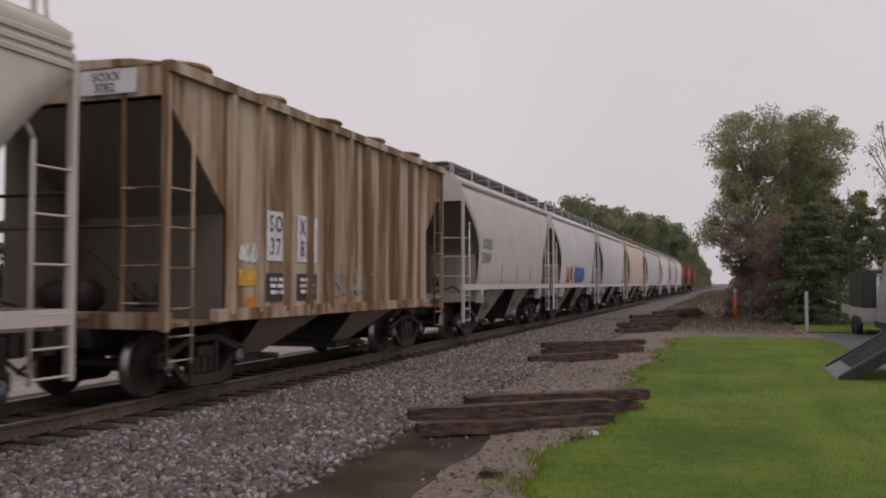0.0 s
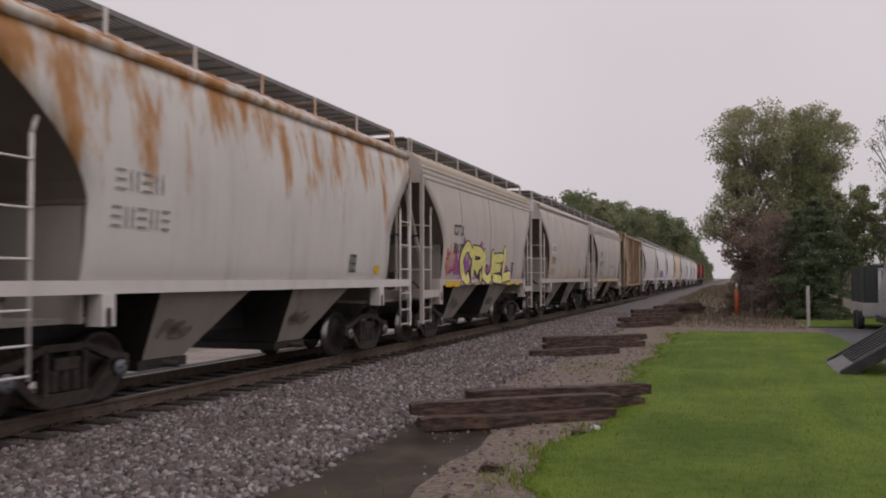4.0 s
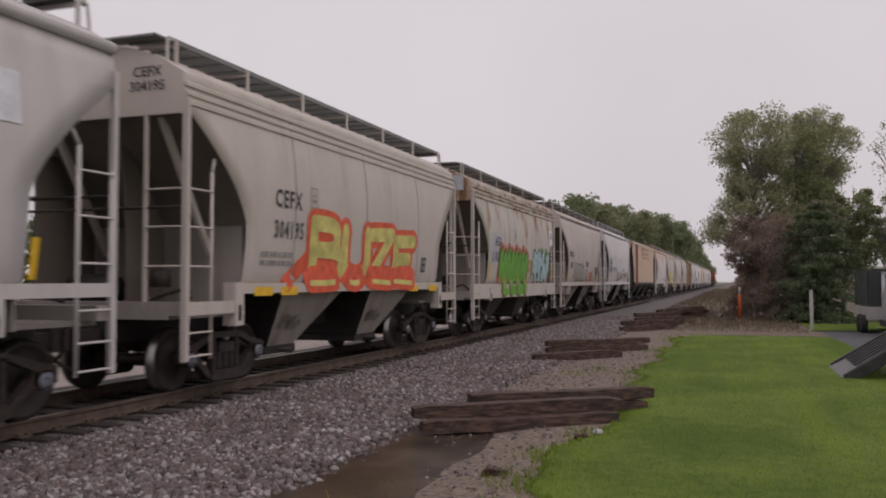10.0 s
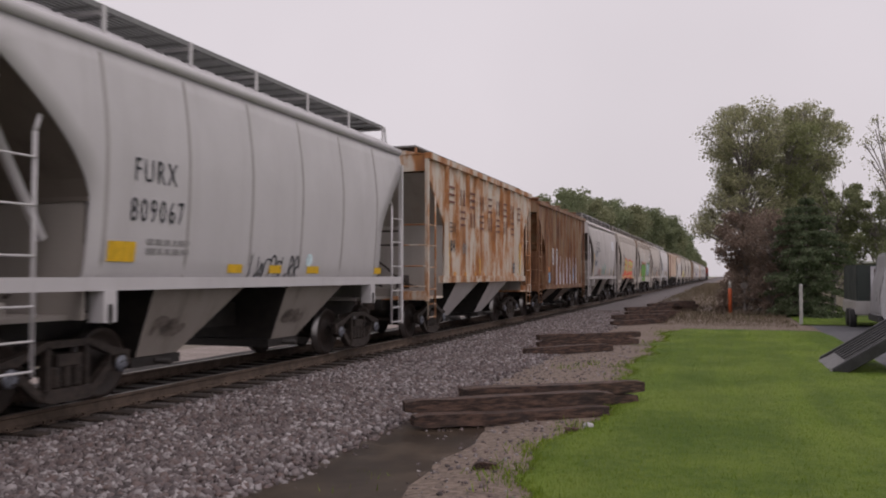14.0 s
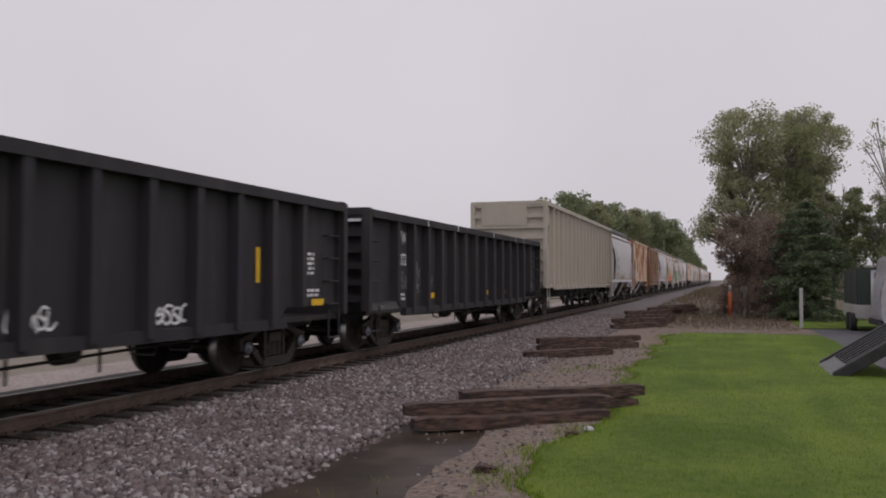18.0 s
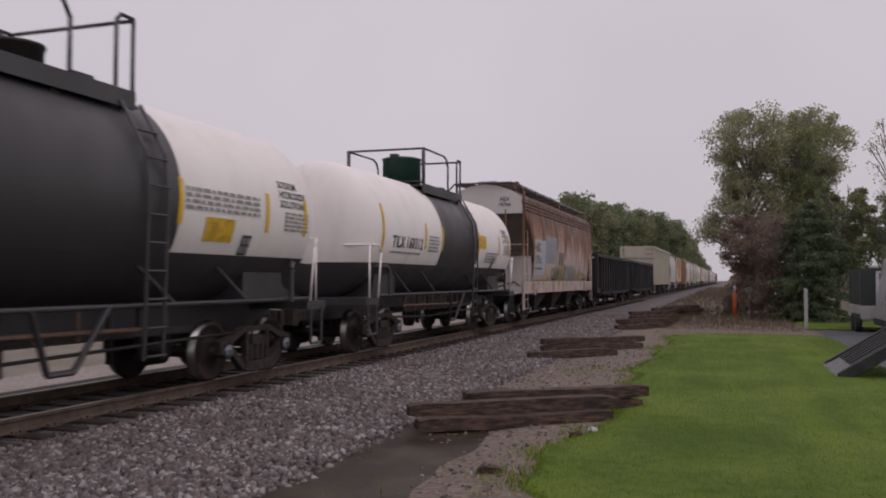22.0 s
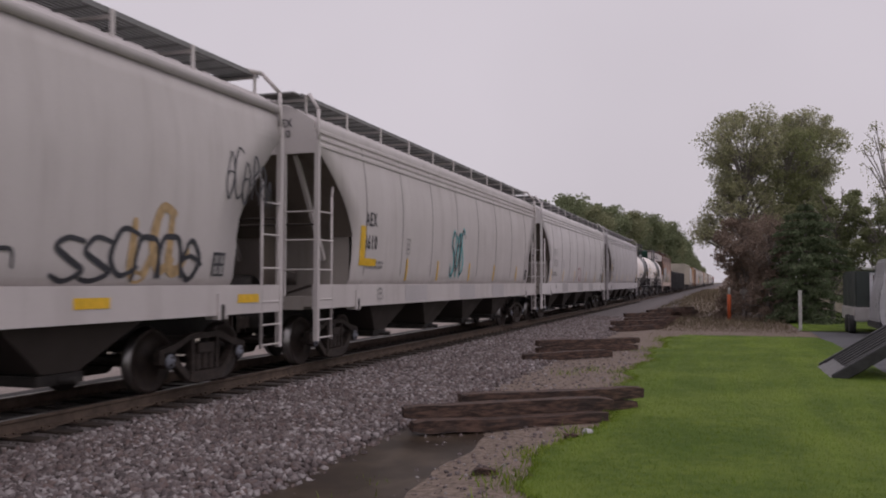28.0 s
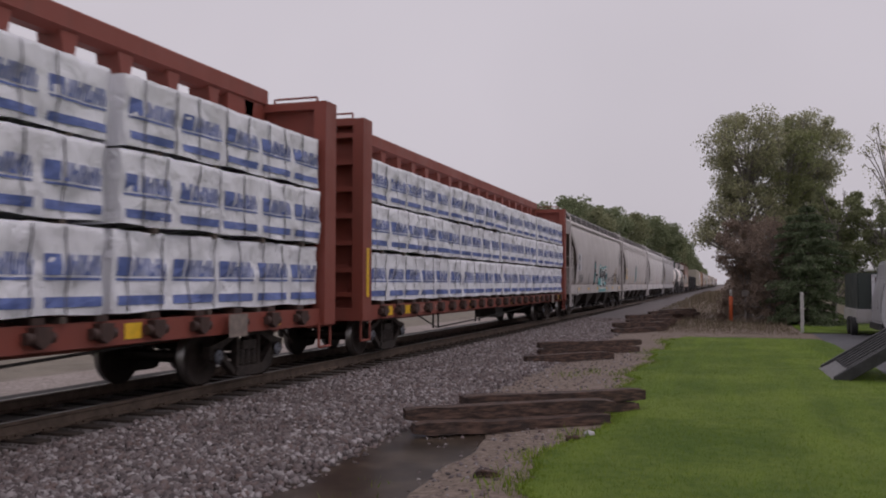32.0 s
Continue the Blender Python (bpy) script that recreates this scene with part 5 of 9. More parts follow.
def pack_meshes(seed, w, mats, H=0.96):
    """One wrapped pack of boards, w long: sagging white wrap, blue print, dark straps."""
    wrapm, blue, strap, bottom = mats
    rng = random.Random(seed)
    out = {}
    D = 1.2
    n, m = int(w / 0.085), 13
    bm = bmesh.new()

    def bow(y, z):
        e = min(y, w - y)
        crease = abs(noise.noise(Vector((y * 2.6 + 1.4 * z, z * 2.2 - 0.8 * y, seed * 3.1)))) + 0.5 * abs(noise.noise(Vector((y * 6.0 - 2.0 * z, z * 4.0 + 1.5 * y, seed * 1.7))))
        return -0.055 * crease + 0.02 * math.sin(5.1 * y + seed) * math.sin(3.1 * z * 3 + seed) + 0.018 * noise.noise(Vector((y * 3, z * 5, seed))) - 0.03 * max(0, 0.12 - e) / 0.12

    def sag(y):
        return 0.007 * math.sin(3.3 * y + seed * 2) + 0.014 * noise.noise(Vector((y * 6, 3, seed)))
    ys = [w * i / n for i in range(n + 1)]
    front = [[bm.verts.new((D / 2 + bow(y, j / m), y - w / 2, 0.012 * (j == 0) * (1 + math.sin(y * 4 + seed)) + (H + sag(y)) * j / m)) for j in range(m + 1)] for y in ys]
    back = [[bm.verts.new((-D / 2, y - w / 2, z)) for z in (H, 0)] for y in ys]
    for i in range(n):
        for j in range(m):
            bm.faces.new((front[i][j], front[i + 1][j], front[i + 1][j + 1], front[i][j + 1])).smooth = True
        bm.faces.new((front[i][m], front[i + 1][m], back[i + 1][0], back[i][0]))
        bm.faces.new((back[i][0], back[i + 1][0], back[i + 1][1], back[i][1]))
    for i in (0, n):
        bm.faces.new([*front[i], *back[i]])
    out["wrap"] = mesh_of("wrap", bm, wrapm)
    prints = []
    k = max(1, round(w / 1.08))
    pw = w / k
    off = rng.uniform(0.0, 0.25)

    def field(b, y0, y1, z0, z1, lean=0.0):
        c = max(1, int((y1 - y0) / 0.12))
        rows = [[b.verts.new((D / 2 + bow(y, z / H) + 0.012, y - w / 2 + lean * (z - z0), z)) for z in (z0, (z0 + z1) / 2, z1)] for y in [y0 + (y1 - y0) * i / c for i in range(c + 1)]]
        for p, q in zip(rows, rows[1:]):
            for j in (0, 1):
                b.faces.new((p[j], q[j], q[j + 1], p[j + 1]))
    for i in range(k):
        y = i * pw + 0.04 + off * (i > 0) * 0.3
        e = min(y + pw - 0.1, w - 0.03)
        b = bmesh.new()
        field(b, y + 0.02, e - 0.04, 0.1 * H, 0.215 * H)
        out["stripe%d" % i] = mesh_of("printed_stripe", b, blue)
        b = bmesh.new()
        lo, hi = 0.45 * H, 0.68 * H
        field(b, y + 0.02, y + 0.25, lo, hi)
        field(b, y + 0.02, e - 0.05, lo - 0.055 * H, lo - 0.025 * H)
        yy = y + 0.29
        for q in range(7):
            if yy + 0.1 > e:
                break
            mid = lo + (hi - lo) * (0.0, 0.42, 0.72)[q % 3]
            field(b, yy, yy + 0.03, lo, hi, 0.15)
            field(b, yy + 0.03, yy + 0.06, mid, mid + 0.22 * (hi - lo), 0.15)
            field(b, yy + 0.06, yy + 0.088, lo, hi - 0.3 * (hi - lo) * (q % 2), 0.15)
            yy += 0.108
        out["emblem%d" % i] = mesh_of("printed_emblem", b, blue)
    for i in range(int(w / 0.62)):
        y = 0.3 + 0.62 * i + rng.uniform(-0.08, 0.08)
        b = bmesh.new()
        rows = [[b.verts.new((D / 2 + bow(yy, z / H) + 0.018, yy - w / 2, z)) for yy in (y - 0.013, y + 0.013)] for z in [0.02 + (H - 0.04) * j / 8 for j in range(9)]]
        for p, q in zip(rows, rows[1:]):
            b.faces.new((p[0], p[1], q[1], q[0]))
        out["strap%d" % i] = mesh_of("strap", b, strap)
    for i in range(4):
        b = bmesh.new()
        y = w * (i + 0.5) / 4
        box(b, -D / 2, D / 2 - 0.02, y - w / 2 - 0.045, y - w / 2 + 0.045, -0.075, 0.0)
        out["bearer%d" % i] = mesh_of("bearer", b, plain("dark_dunnage", (0.08, 0.06, 0.05), 0.8))
    return out


def lumber_pack(meshes, label):
    p = thing("lumber_pack", label, "lumber pack", "wrapped lumber packs")
    for key, me in meshes.items():
        part(me.name.split(".")[0], me, None, p)
    return p


# ---- locomotives, far ahead ----
def locomotive(y0, y1, red, dark):
    L = y1 - y0
    h = L / 2
    car = thing("diesel_locomotive", "red and black diesel locomotive at the head of the train", "locomotive", "locomotives")
    for nm, dims, m in (("hood", (-0.95, 0.95, -h + 1.2, h - 4.6, 1.6, 4.4), red), ("radiator", (-1.3, 1.3, -h + 1.0, -h + 4.2, 3.4, 4.6), dark),
                        ("frame", (-1.5, 1.5, -h, h, 1.2, 1.6), dark), ("fuel_tank", (-1.4, 1.4, -2.6, 2.6, 0.35, 1.2), dark),
                        ("cab", (-1.52, 1.52, h - 4.6, h - 2.2, 1.6, 4.65), red), ("nose", (-1.0, 1.0, h - 2.2, h - 0.8, 1.6, 3.1), red)):
        bm = bmesh.new()
        box(bm, *dims)
        bmesh.ops.bevel(bm, geom=bm.edges[:], offset=0.06, segments=2, affect="EDGES")
        part(nm, bm, m, car)
    for i in range(4):
        bm = bmesh.new()
        lathe(bm, [(4.4, 0.5), (4.55, 0.5), (4.56, 0.42)], "z", 14, (0, -h + 5.5 + 2.2 * i, 0))
        part("roof_fan", bm, dark, car)
    for s in (-1, 1):
        for k in range(6):
            bm = bmesh.new()
            y = -h + 4.5 + k * 1.6
            box(bm, min(s * 0.94, s * 0.97), max(s * 0.94, s * 0.97), y, y + 1.3, 1.9, 3.4)
            part("hood_door", bm, red, car)
        bm = bmesh.new()
        pipe(bm, [(s * 1.45, -h + 0.6, 1.6), (s * 1.45, -h + 0.6, 2.7), (s * 1.45, h - 5, 2.7)], 0.025)
        for k in range(8):
            rod(bm, (s * 1.45, -h + 0.6 + k * 2, 1.6), (s * 1.45, -h + 0.6 + k * 2, 2.7), 0.02)
        part("handrail", bm, dark, car)
        bm = bmesh.new()
        box(bm, min(s * 1.5, s * 1.53), max(s * 1.5, s * 1.53), h - 4.2, h - 3.5, 3.2, 4.0)
        part("cab_window", bm, plain("dark_glass", (0.02, 0.02, 0.025), 0.1, 0, 0.1), car)
    bm = bmesh.new()
    box(bm, -0.6, 0.6, -h + 0.98, -h + 1.0, 1.7, 4.3)
    part("rear_door", bm, dark, car)
    for e in (-1, 1):
        truck(car, e * (h - 3.0), 1.6)
    couplers(car, h - 0.05)
    return car

# ---- ground ----
def ground_z(x, y):
    """Height of the ground: ballast shoulder, ditch beside it, lawn, gravel yard beyond the line."""
    d = x - TRACK
    if d < -6.5:
        z = -0.62
    elif d < -1.55:
        u = max(0.0, min(1.0, (-d - 2.3) / 1.8))
        z = -0.2 - 0.40 * u
    elif d < 1.55:
        z = -0.2
    elif d < 4.65:
        u = max(0.0, (d - 1.75) / 2.9)
        z = -0.2 - 0.09 * u
    else:
        z = -0.29 + 0.03 * min(1.0, (d - 4.65) / 1.5)
    if 4.0 < d < 6.6:
        z -= 0.08 * math.exp(-((d - 5.25) / 0.78) ** 4) * math.exp(-((y - 6.2) / 4.5) ** 6) * (0.75 + 0.6 * noise.noise(Vector((x * 1.3, y * 0.9, 5))))
    return z + 0.015 * noise.noise(Vector((x * 0.8, y * 0.8, 0))) * (1 if abs(d) > 1.7 else 0)


def ground_mat():
    m, nt, bsdf = nodes_of("earth_and_gravel")
    tc = nt.nodes.new("ShaderNodeTexCoord")
    sep = nt.nodes.new("ShaderNodeSeparateXYZ")
    nt.links.new(tc.outputs["Object"], sep.inputs[0])
    v = coords(nt, (1, 1, 1), False)
    n1, n2, n3 = noise_of(nt, v, 0.9, 5), noise_of(nt, v, 14.0, 4), noise_of(nt, v, 60.0, 2)
    add = nt.nodes.new("ShaderNodeMath")
    add.operation = "MULTIPLY_ADD"
    add.inputs[1].default_value = 0.9
    nt.links.new(n1, add.inputs[0])
    nt.links.new(sep.outputs["X"], add.inputs[2])
    stone = mix_of(nt, ramp_of(nt, n2, 0.3, 0.7), (0.07, 0.06, 0.06), (0.17, 0.15, 0.15))
    mud = mix_of(nt, ramp_of(nt, n2, 0.3, 0.7), (0.095, 0.07, 0.055), (0.225, 0.172, 0.138))
    pale = mix_of(nt, ramp_of(nt, n2, 0.3, 0.7), (0.19, 0.155, 0.14), (0.36, 0.31, 0.285))
    pale = mix_of(nt, ramp_of(nt, n1, 0.42, 0.62, 0.0, 0.5), pale, (0.2, 0.16, 0.14))
    # near-black strip along the line: the train's shade put into the colour
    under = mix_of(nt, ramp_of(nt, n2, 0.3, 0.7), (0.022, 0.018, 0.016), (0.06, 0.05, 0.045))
    grass = mix_of(nt, ramp_of(nt, n2, 0.3, 0.75), (0.03, 0.075, 0.012), (0.085, 0.16, 0.03))
    dry = mix_of(nt, ramp_of(nt, n1, 0.3, 0.7), (0.12, 0.1, 0.078), (0.19, 0.165, 0.13))
    dry = mix_of(nt, ramp_of(nt, n2, 0.4, 0.7, 0.0, 0.6), dry, (0.24, 0.205, 0.16))
    pale = mix_of(nt, ramp_of(nt, add.outputs[0], -15.2, -14.6, 1.0, 0.0), pale, dry)
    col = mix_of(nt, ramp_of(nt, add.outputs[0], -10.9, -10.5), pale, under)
    col = mix_of(nt, ramp_of(nt, add.outputs[0], -7.3, -6.9), col, stone)
    col = mix_of(nt, ramp_of(nt, add.outputs[0], -3.5, -3.3), col, mud)
    col = mix_of(nt, ramp_of(nt, add.outputs[0], 6.0, 9.0), col, grass)
    far = ramp_of(nt, sep.outputs["X"], -32.0, -26.0, 1.0, 0.0)
    col = mix_of(nt, far, col, grass)
    nt.links.new(col, bsdf.inputs["Base Color"])
    bsdf.inputs["Roughness"].default_value = 0.9
    bump_of(nt, bsdf, n2, 0.5, 0.04)
    return m


def sheet(name, xs, ys, zf, mat):
    verts = [(x, y, zf(x, y)) for y in ys for x in xs]
    nx = len(xs)
    faces = [(j * nx + i, j * nx + i + 1, (j + 1) * nx + i + 1, (j + 1) * nx + i) for j in range(len(ys) - 1) for i in range(nx - 1)]
    me = bpy.data.meshes.new(name)
    me.from_pydata(verts, [], faces)
    me.materials.append(mat)
    me.polygons.foreach_set("use_smooth", [True] * len(faces))
    return new(name, me)


def build_ground():
    xs = [-3000, -800, -200, -80, -40, -25] + [-18 + 0.3 * i for i in range(90)] + [10, 14, 20, 40, 100, 400, 3000]
    ys = [-3000, -900, -450, -200, -60, -20, -8, 0] + [2 + 0.4 * i for i in range(110)] + [48, 55, 70, 100, 160, 300, 600, 1200, 3000]
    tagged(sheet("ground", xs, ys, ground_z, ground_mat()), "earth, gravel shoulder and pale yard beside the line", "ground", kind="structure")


def lawn_z(x, y):
    e = min(1.0, max(0.0, (x - lawn_edge(y)) / 0.5))
    return ground_z(x, y) + 0.012 + 0.05 * e


def lawn_edge(y):
    return -1.82 + 0.1 * noise.noise(Vector((y * 2.6, 3, 1))) + 0.07 * noise.noise(Vector((y * 9.0, 5, 2))) + 0.12 * math.sin(y * 1.3) + 0.08 * math.sin(y * 3.1 + 1) + 0.3 * math.exp(-((y - 11.6) / 0.9) ** 2) + 0.3 * math.exp(-((y - 6.6) / 1.0) ** 2)


def lawn_mat():
    m, nt, bsdf = nodes_of("mown_grass")
    v = coords(nt, (1, 1, 1), False)
    n1, n2, n3 = noise_of(nt, v, 0.55, 4), noise_of(nt, v, 7.0, 5), noise_of(nt, v, 70.0, 3)
    st = noise_of(nt, coords(nt, (2.2, 0.12, 1), False), 1.0, 2)
    a = mix_of(nt, ramp_of(nt, n2, 0.3, 0.7), (0.075, 0.125, 0.02), (0.135, 0.187, 0.037))
    a = mix_of(nt, ramp_of(nt, n1, 0.45, 0.65, 0.0, 0.75), a, (0.165, 0.224, 0.042))
    a = mix_of(nt, ramp_of(nt, n1, 0.5, 0.32, 0.0, 0.6), a, (0.06, 0.11, 0.016))
    a = mix_of(nt, ramp_of(nt, st, 0.45, 0.7, 0.0, 0.35), a, (0.165, 0.245, 0.028))
    a = mix_of(nt, ramp_of(nt, n3, 0.45, 0.8, 0.0, 0.6), a, (0.03, 0.075, 0.01))
    nt.links.new(a, bsdf.inputs["Base Color"])
    bsdf.inputs["Roughness"].default_value = 0.75
    bsdf.inputs["Specular IOR Level"].default_value = 0.1
    bump_of(nt, bsdf, n3, 0.8, 0.03)
    return m


def build_lawn():
    ys = [-24.0 + 0.5 * i for i in range(50)] + [1.0 + 0.1 * i for i in range(290)]
    verts, faces = [], []
    n = 26
    for y in ys:
        a = lawn_edge(y)
        far = max(0.0, (y - 27.5) / 2.5)
        b = (9.0 if y < 12 else 9.0 - (y - 12) * 0.95 if y < 18.4 else 2.95) - 0.25 * far
        a += 0.9 * max(0.0, far - 0.3) ** 2
        for i in range(n):
            x = a + (b - a) * (i / (n - 1)) ** 1.3
            verts.append((x, y, lawn_z(x, y)))
    for j in range(len(ys) - 1):
        for i in range(n - 1):
            faces.append((j * n + i, j * n + i + 1, (j + 1) * n + i + 1, (j + 1) * n + i))
    me = bpy.data.meshes.new("lawn")
    me.from_pydata(verts, [], faces)
    me.materials.append(lawn_mat())
    me.polygons.foreach_set("use_smooth", [True] * len(faces))
    tagged(new("lawn", me), "bright green mown lawn with a ragged edge", "lawn", kind="structure")


def loose_mesh(name, base, tris, pos, size, mat, rng, squash=(1, 1, 1), jitter=0.25, kind="stuff", label="", category=""):
    """Many small pieces in one mesh: base points and triangles, placed at pos with random turn, size and shape."""
    k, n = len(base), len(pos)
    q = rng.normal(size=(n, 4))
    q /= np.linalg.norm(q, axis=1)[:, None]
    w, x, y, z = q.T
    R = np.stack([1 - 2 * (y * y + z * z), 2 * (x * y - z * w), 2 * (x * z + y * w), 2 * (x * y + z * w), 1 - 2 * (x * x + z * z), 2 * (y * z - x * w), 2 * (x * z - y * w), 2 * (y * z + x * w), 1 - 2 * (x * x + y * y)], 1).reshape(n, 3, 3)
    pts = np.array(base)[None] * (1 + jitter * rng.normal(size=(n, k, 1))) * size[:, None, None]
    pts = np.einsum("nij,nkj->nki", R, pts) * np.array(squash) + pos[:, None]
    me = bpy.data.meshes.new(name)
    t = np.array(tris)
    f = (t[None] + (np.arange(n) * k)[:, None, None]).reshape(-1, t.shape[1])
    me.vertices.add(n * k)
    me.vertices.foreach_set("co", pts.astype(np.float32).ravel())
    me.loops.add(f.size)
    me.loops.foreach_set("vertex_index", f.ravel().astype(np.int32))
    me.polygons.add(len(f))
    me.polygons.foreach_set("loop_start", np.arange(0, f.size, t.shape[1], dtype=np.int32))
    me.update(calc_edges=True)
    me.materials.append(mat)
    return me


OCTA = [(1, 0, 0), (-1, 0, 0), (0, 1, 0), (0, -1, 0), (0, 0, 1), (0, 0, -1), ]
OCTA_F = [(0, 2, 4), (2, 1, 4), (1, 3, 4), (3, 0, 4), (2, 0, 5), (1, 2, 5), (3, 1, 5), (0, 3, 5)]
CUBE = [(x, y, z) for x in (-0.7, 0.7) for y in (-0.7, 0.7) for z in (-0.7, 0.7)]
CUBE_F = [(0, 1, 3, 2), (4, 6, 7, 5), (0, 4, 5, 1), (2, 3, 7, 6), (0, 2, 6, 4), (1, 5, 7, 3)]


def build_ballast():
    rng = np.random.default_rng(4)
    mat = island_mat("crushed_ballast_stone", [(0.06, 0.05, 0.05), (0.11, 0.09, 0.09), (0.165, 0.14, 0.142), (0.14, 0.1, 0.092), (0.22, 0.2, 0.2), (0.38, 0.35, 0.35)], 0.8)
    n = 54000
    y = np.where(rng.random(n) < 0.11, -9.5 + 12 * rng.random(n), 2.5 + 42 * rng.random(n) ** 1.7)
    x = -7.0 + 3.1 * rng.random(n) + 0.08 * rng.normal(size=n)
    keep = ~((x > -4.05) & (rng.random(n) < 0.5))
    x, y = x[keep], y[keep]
    z = np.array([ground_z(a, b) for a, b in zip(x, y)])
    s = 0.024 + 0.02 * rng.random(len(x))
    me = loose_mesh("ballast", CUBE, CUBE_F, np.stack([x, y, z + s * 0.3], 1), s, mat, rng, jitter=0.22)
    tagged(new("ballast", me), "grey and pinkish crushed ballast stones beside the rails", "ballast", kind="stuff")
    n = 9000
    y = 0 + 60 * rng.random(n) ** 1.4
    x = np.where(rng.random(n) < 0.5, -7.15 - 0.6 * rng.random(n), -9.1 + 1.2 * rng.random(n))
    s = 0.02 + 0.02 * rng.random(n)
    # stone tones darkened to stand for the shade under the train
    me = loose_mesh("track_ballast", CUBE, CUBE_F, np.stack([x, y, -0.225 + 0 * x], 1), s, island_mat("oily_ballast_stone", [(0.025, 0.02, 0.018), (0.05, 0.04, 0.036), (0.085, 0.072, 0.065)], 0.75), rng, jitter=0.22)
    tagged(new("track_ballast", me), "ballast between the ties, darkened for the train's shade", "ballast", kind="stuff")
    # stray stones on the mud
    n = 5000
    x = -4.0 + 2.3 * rng.random(n) ** 1.9
    y = 4 + 20 * rng.random(n) ** 1.3
    z = np.array([ground_z(a, b) for a, b in zip(x, y)])
    s = 0.008 + 0.022 * rng.random(n) ** 3
    me = loose_mesh("stray_stones", CUBE, CUBE_F, np.stack([x, y, z], 1), s, mat, rng, jitter=0.2)
    tagged(new("stray_stones", me), "small loose stones strewn on the wet earth", "gravel", kind="stuff")


def build_track():
    track = tagged(new("railway_track"), "single main-line track on creosoted wooden ties", "railway track", kind="structure")
    # creosote brown, darkened further to hold the train's shade
    tie_m = plain("creosoted_tie_wood", (0.028, 0.019, 0.014), 0.85, 0, 0.5, 7)
    rail_m = plain("rusty_rail_side", (0.1, 0.07, 0.052), 0.75, 0.1, 0.3, 5)
    head_m = plain("polished_rail_head", (0.2, 0.17, 0.15), 0.42, 0.8, 0.15, 6, 0)
    prof = [(-0.037, 0), (0.037, 0), (0.037, -0.035), (0.009, -0.05), (0.009, -0.14), (0.07, -0.16), (0.07, -0.172), (-0.07, -0.172), (-0.07, -0.16), (-0.009, -0.14), (-0.009, -0.05), (-0.037, -0.035)]
    for s in (-1, 1):
        bm = bmesh.new()
        a = [[bm.verts.new((TRACK + s * 0.755 + x, y, z)) for x, z in prof] for y in (-600, 1500)]
        for i in range(12):
            f = bm.faces.new((a[0][i], a[0][(i + 1) % 12], a[1][(i + 1) % 12], a[1][i]))
            f.material_index = 1 if i == 0 else 0
        part("rail", bm, (rail_m, head_m), track)
    bm = bmesh.new()
    box(bm, -1.3, 1.3, -0.115, 0.115, -0.17, 0.0)
    bmesh.ops.bevel(bm, geom=bm.edges[:], offset=0.012, segments=1, affect="EDGES")
    me = mesh_of("tie", bm, tie_m)
    rng = random.Random(2)
    for i in range(150):
        t = part("tie", me, None, track)
        t.matrix_basis = pose(TRACK + rng.uniform(-0.06, 0.06), -2 + i * 0.53 + rng.uniform(-0.03, 0.03), -0.172, 0, 0, rng.uniform(-1.2, 1.2))
    bm = bmesh.new()
    box(bm, -0.18, 0.18, -0.09, 0.09, -0.172, -0.16)
    for x in (-0.11, 0.11):
        for y in (-0.06, 0.06):
            box(bm, x - 0.012, x + 0.012, y - 0.012, y + 0.012, -0.17, -0.135)
    pm = mesh_of("tie_plate", bm, rail_m)
    for i in range(70):
        for s in (-1, 1):
            p = part("tie_plate", pm, None, track)
            p.location = (TRACK + s * 0.755, -2 + i * 0.53, 0.003)


def build_puddle():
    m, nt, bsdf = nodes_of("muddy_water")
    v = coords(nt, (1, 1, 1), False)
    n1 = noise_of(nt, v, 1.8, 5)
    nt.links.new(mix_of(nt, ramp_of(nt, n1, 0.35, 0.7), (0.028, 0.02, 0.014), (0.075, 0.056, 0.04)), bsdf.inputs["Base Color"])
    bsdf.inputs["Roughness"].default_value = 0.3
    bsdf.inputs["Specular IOR Level"].default_value = 0.11
    bump_of(nt, bsdf, noise_of(nt, v, 9.0, 2), 0.06, 0.01)
    xs = [-4.2 + 0.25 * i for i in range(10)]
    ys = [1.0 + 0.5 * i for i in range(21)]
    tagged(sheet("puddle", xs, ys, lambda x, y: -0.305, m), "shallow muddy puddle lying in the ditch", "water", kind="structure")


def weathered_tie():
    m, nt, bsdf = nodes_of("weathered_tie_timber")
    g = noise_of(nt, coords(nt, (1.6, 9, 9)), 3.0, 6)
    b = noise_of(nt, coords(nt, (1, 1, 1)), 3.0, 4)
    c = mix_of(nt, ramp_of(nt, g, 0.35, 0.7), (0.024, 0.014, 0.011), (0.13, 0.075, 0.055))
    c = mix_of(nt, ramp_of(nt, b, 0.45, 0.75, 0.0, 0.7), c, (0.02, 0.016, 0.015))
    nt.links.new(c, bsdf.inputs["Base Color"])
    bsdf.inputs["Roughness"].default_value = 0.85
    bump_of(nt, bsdf, g, 0.9, 0.02)
    return m


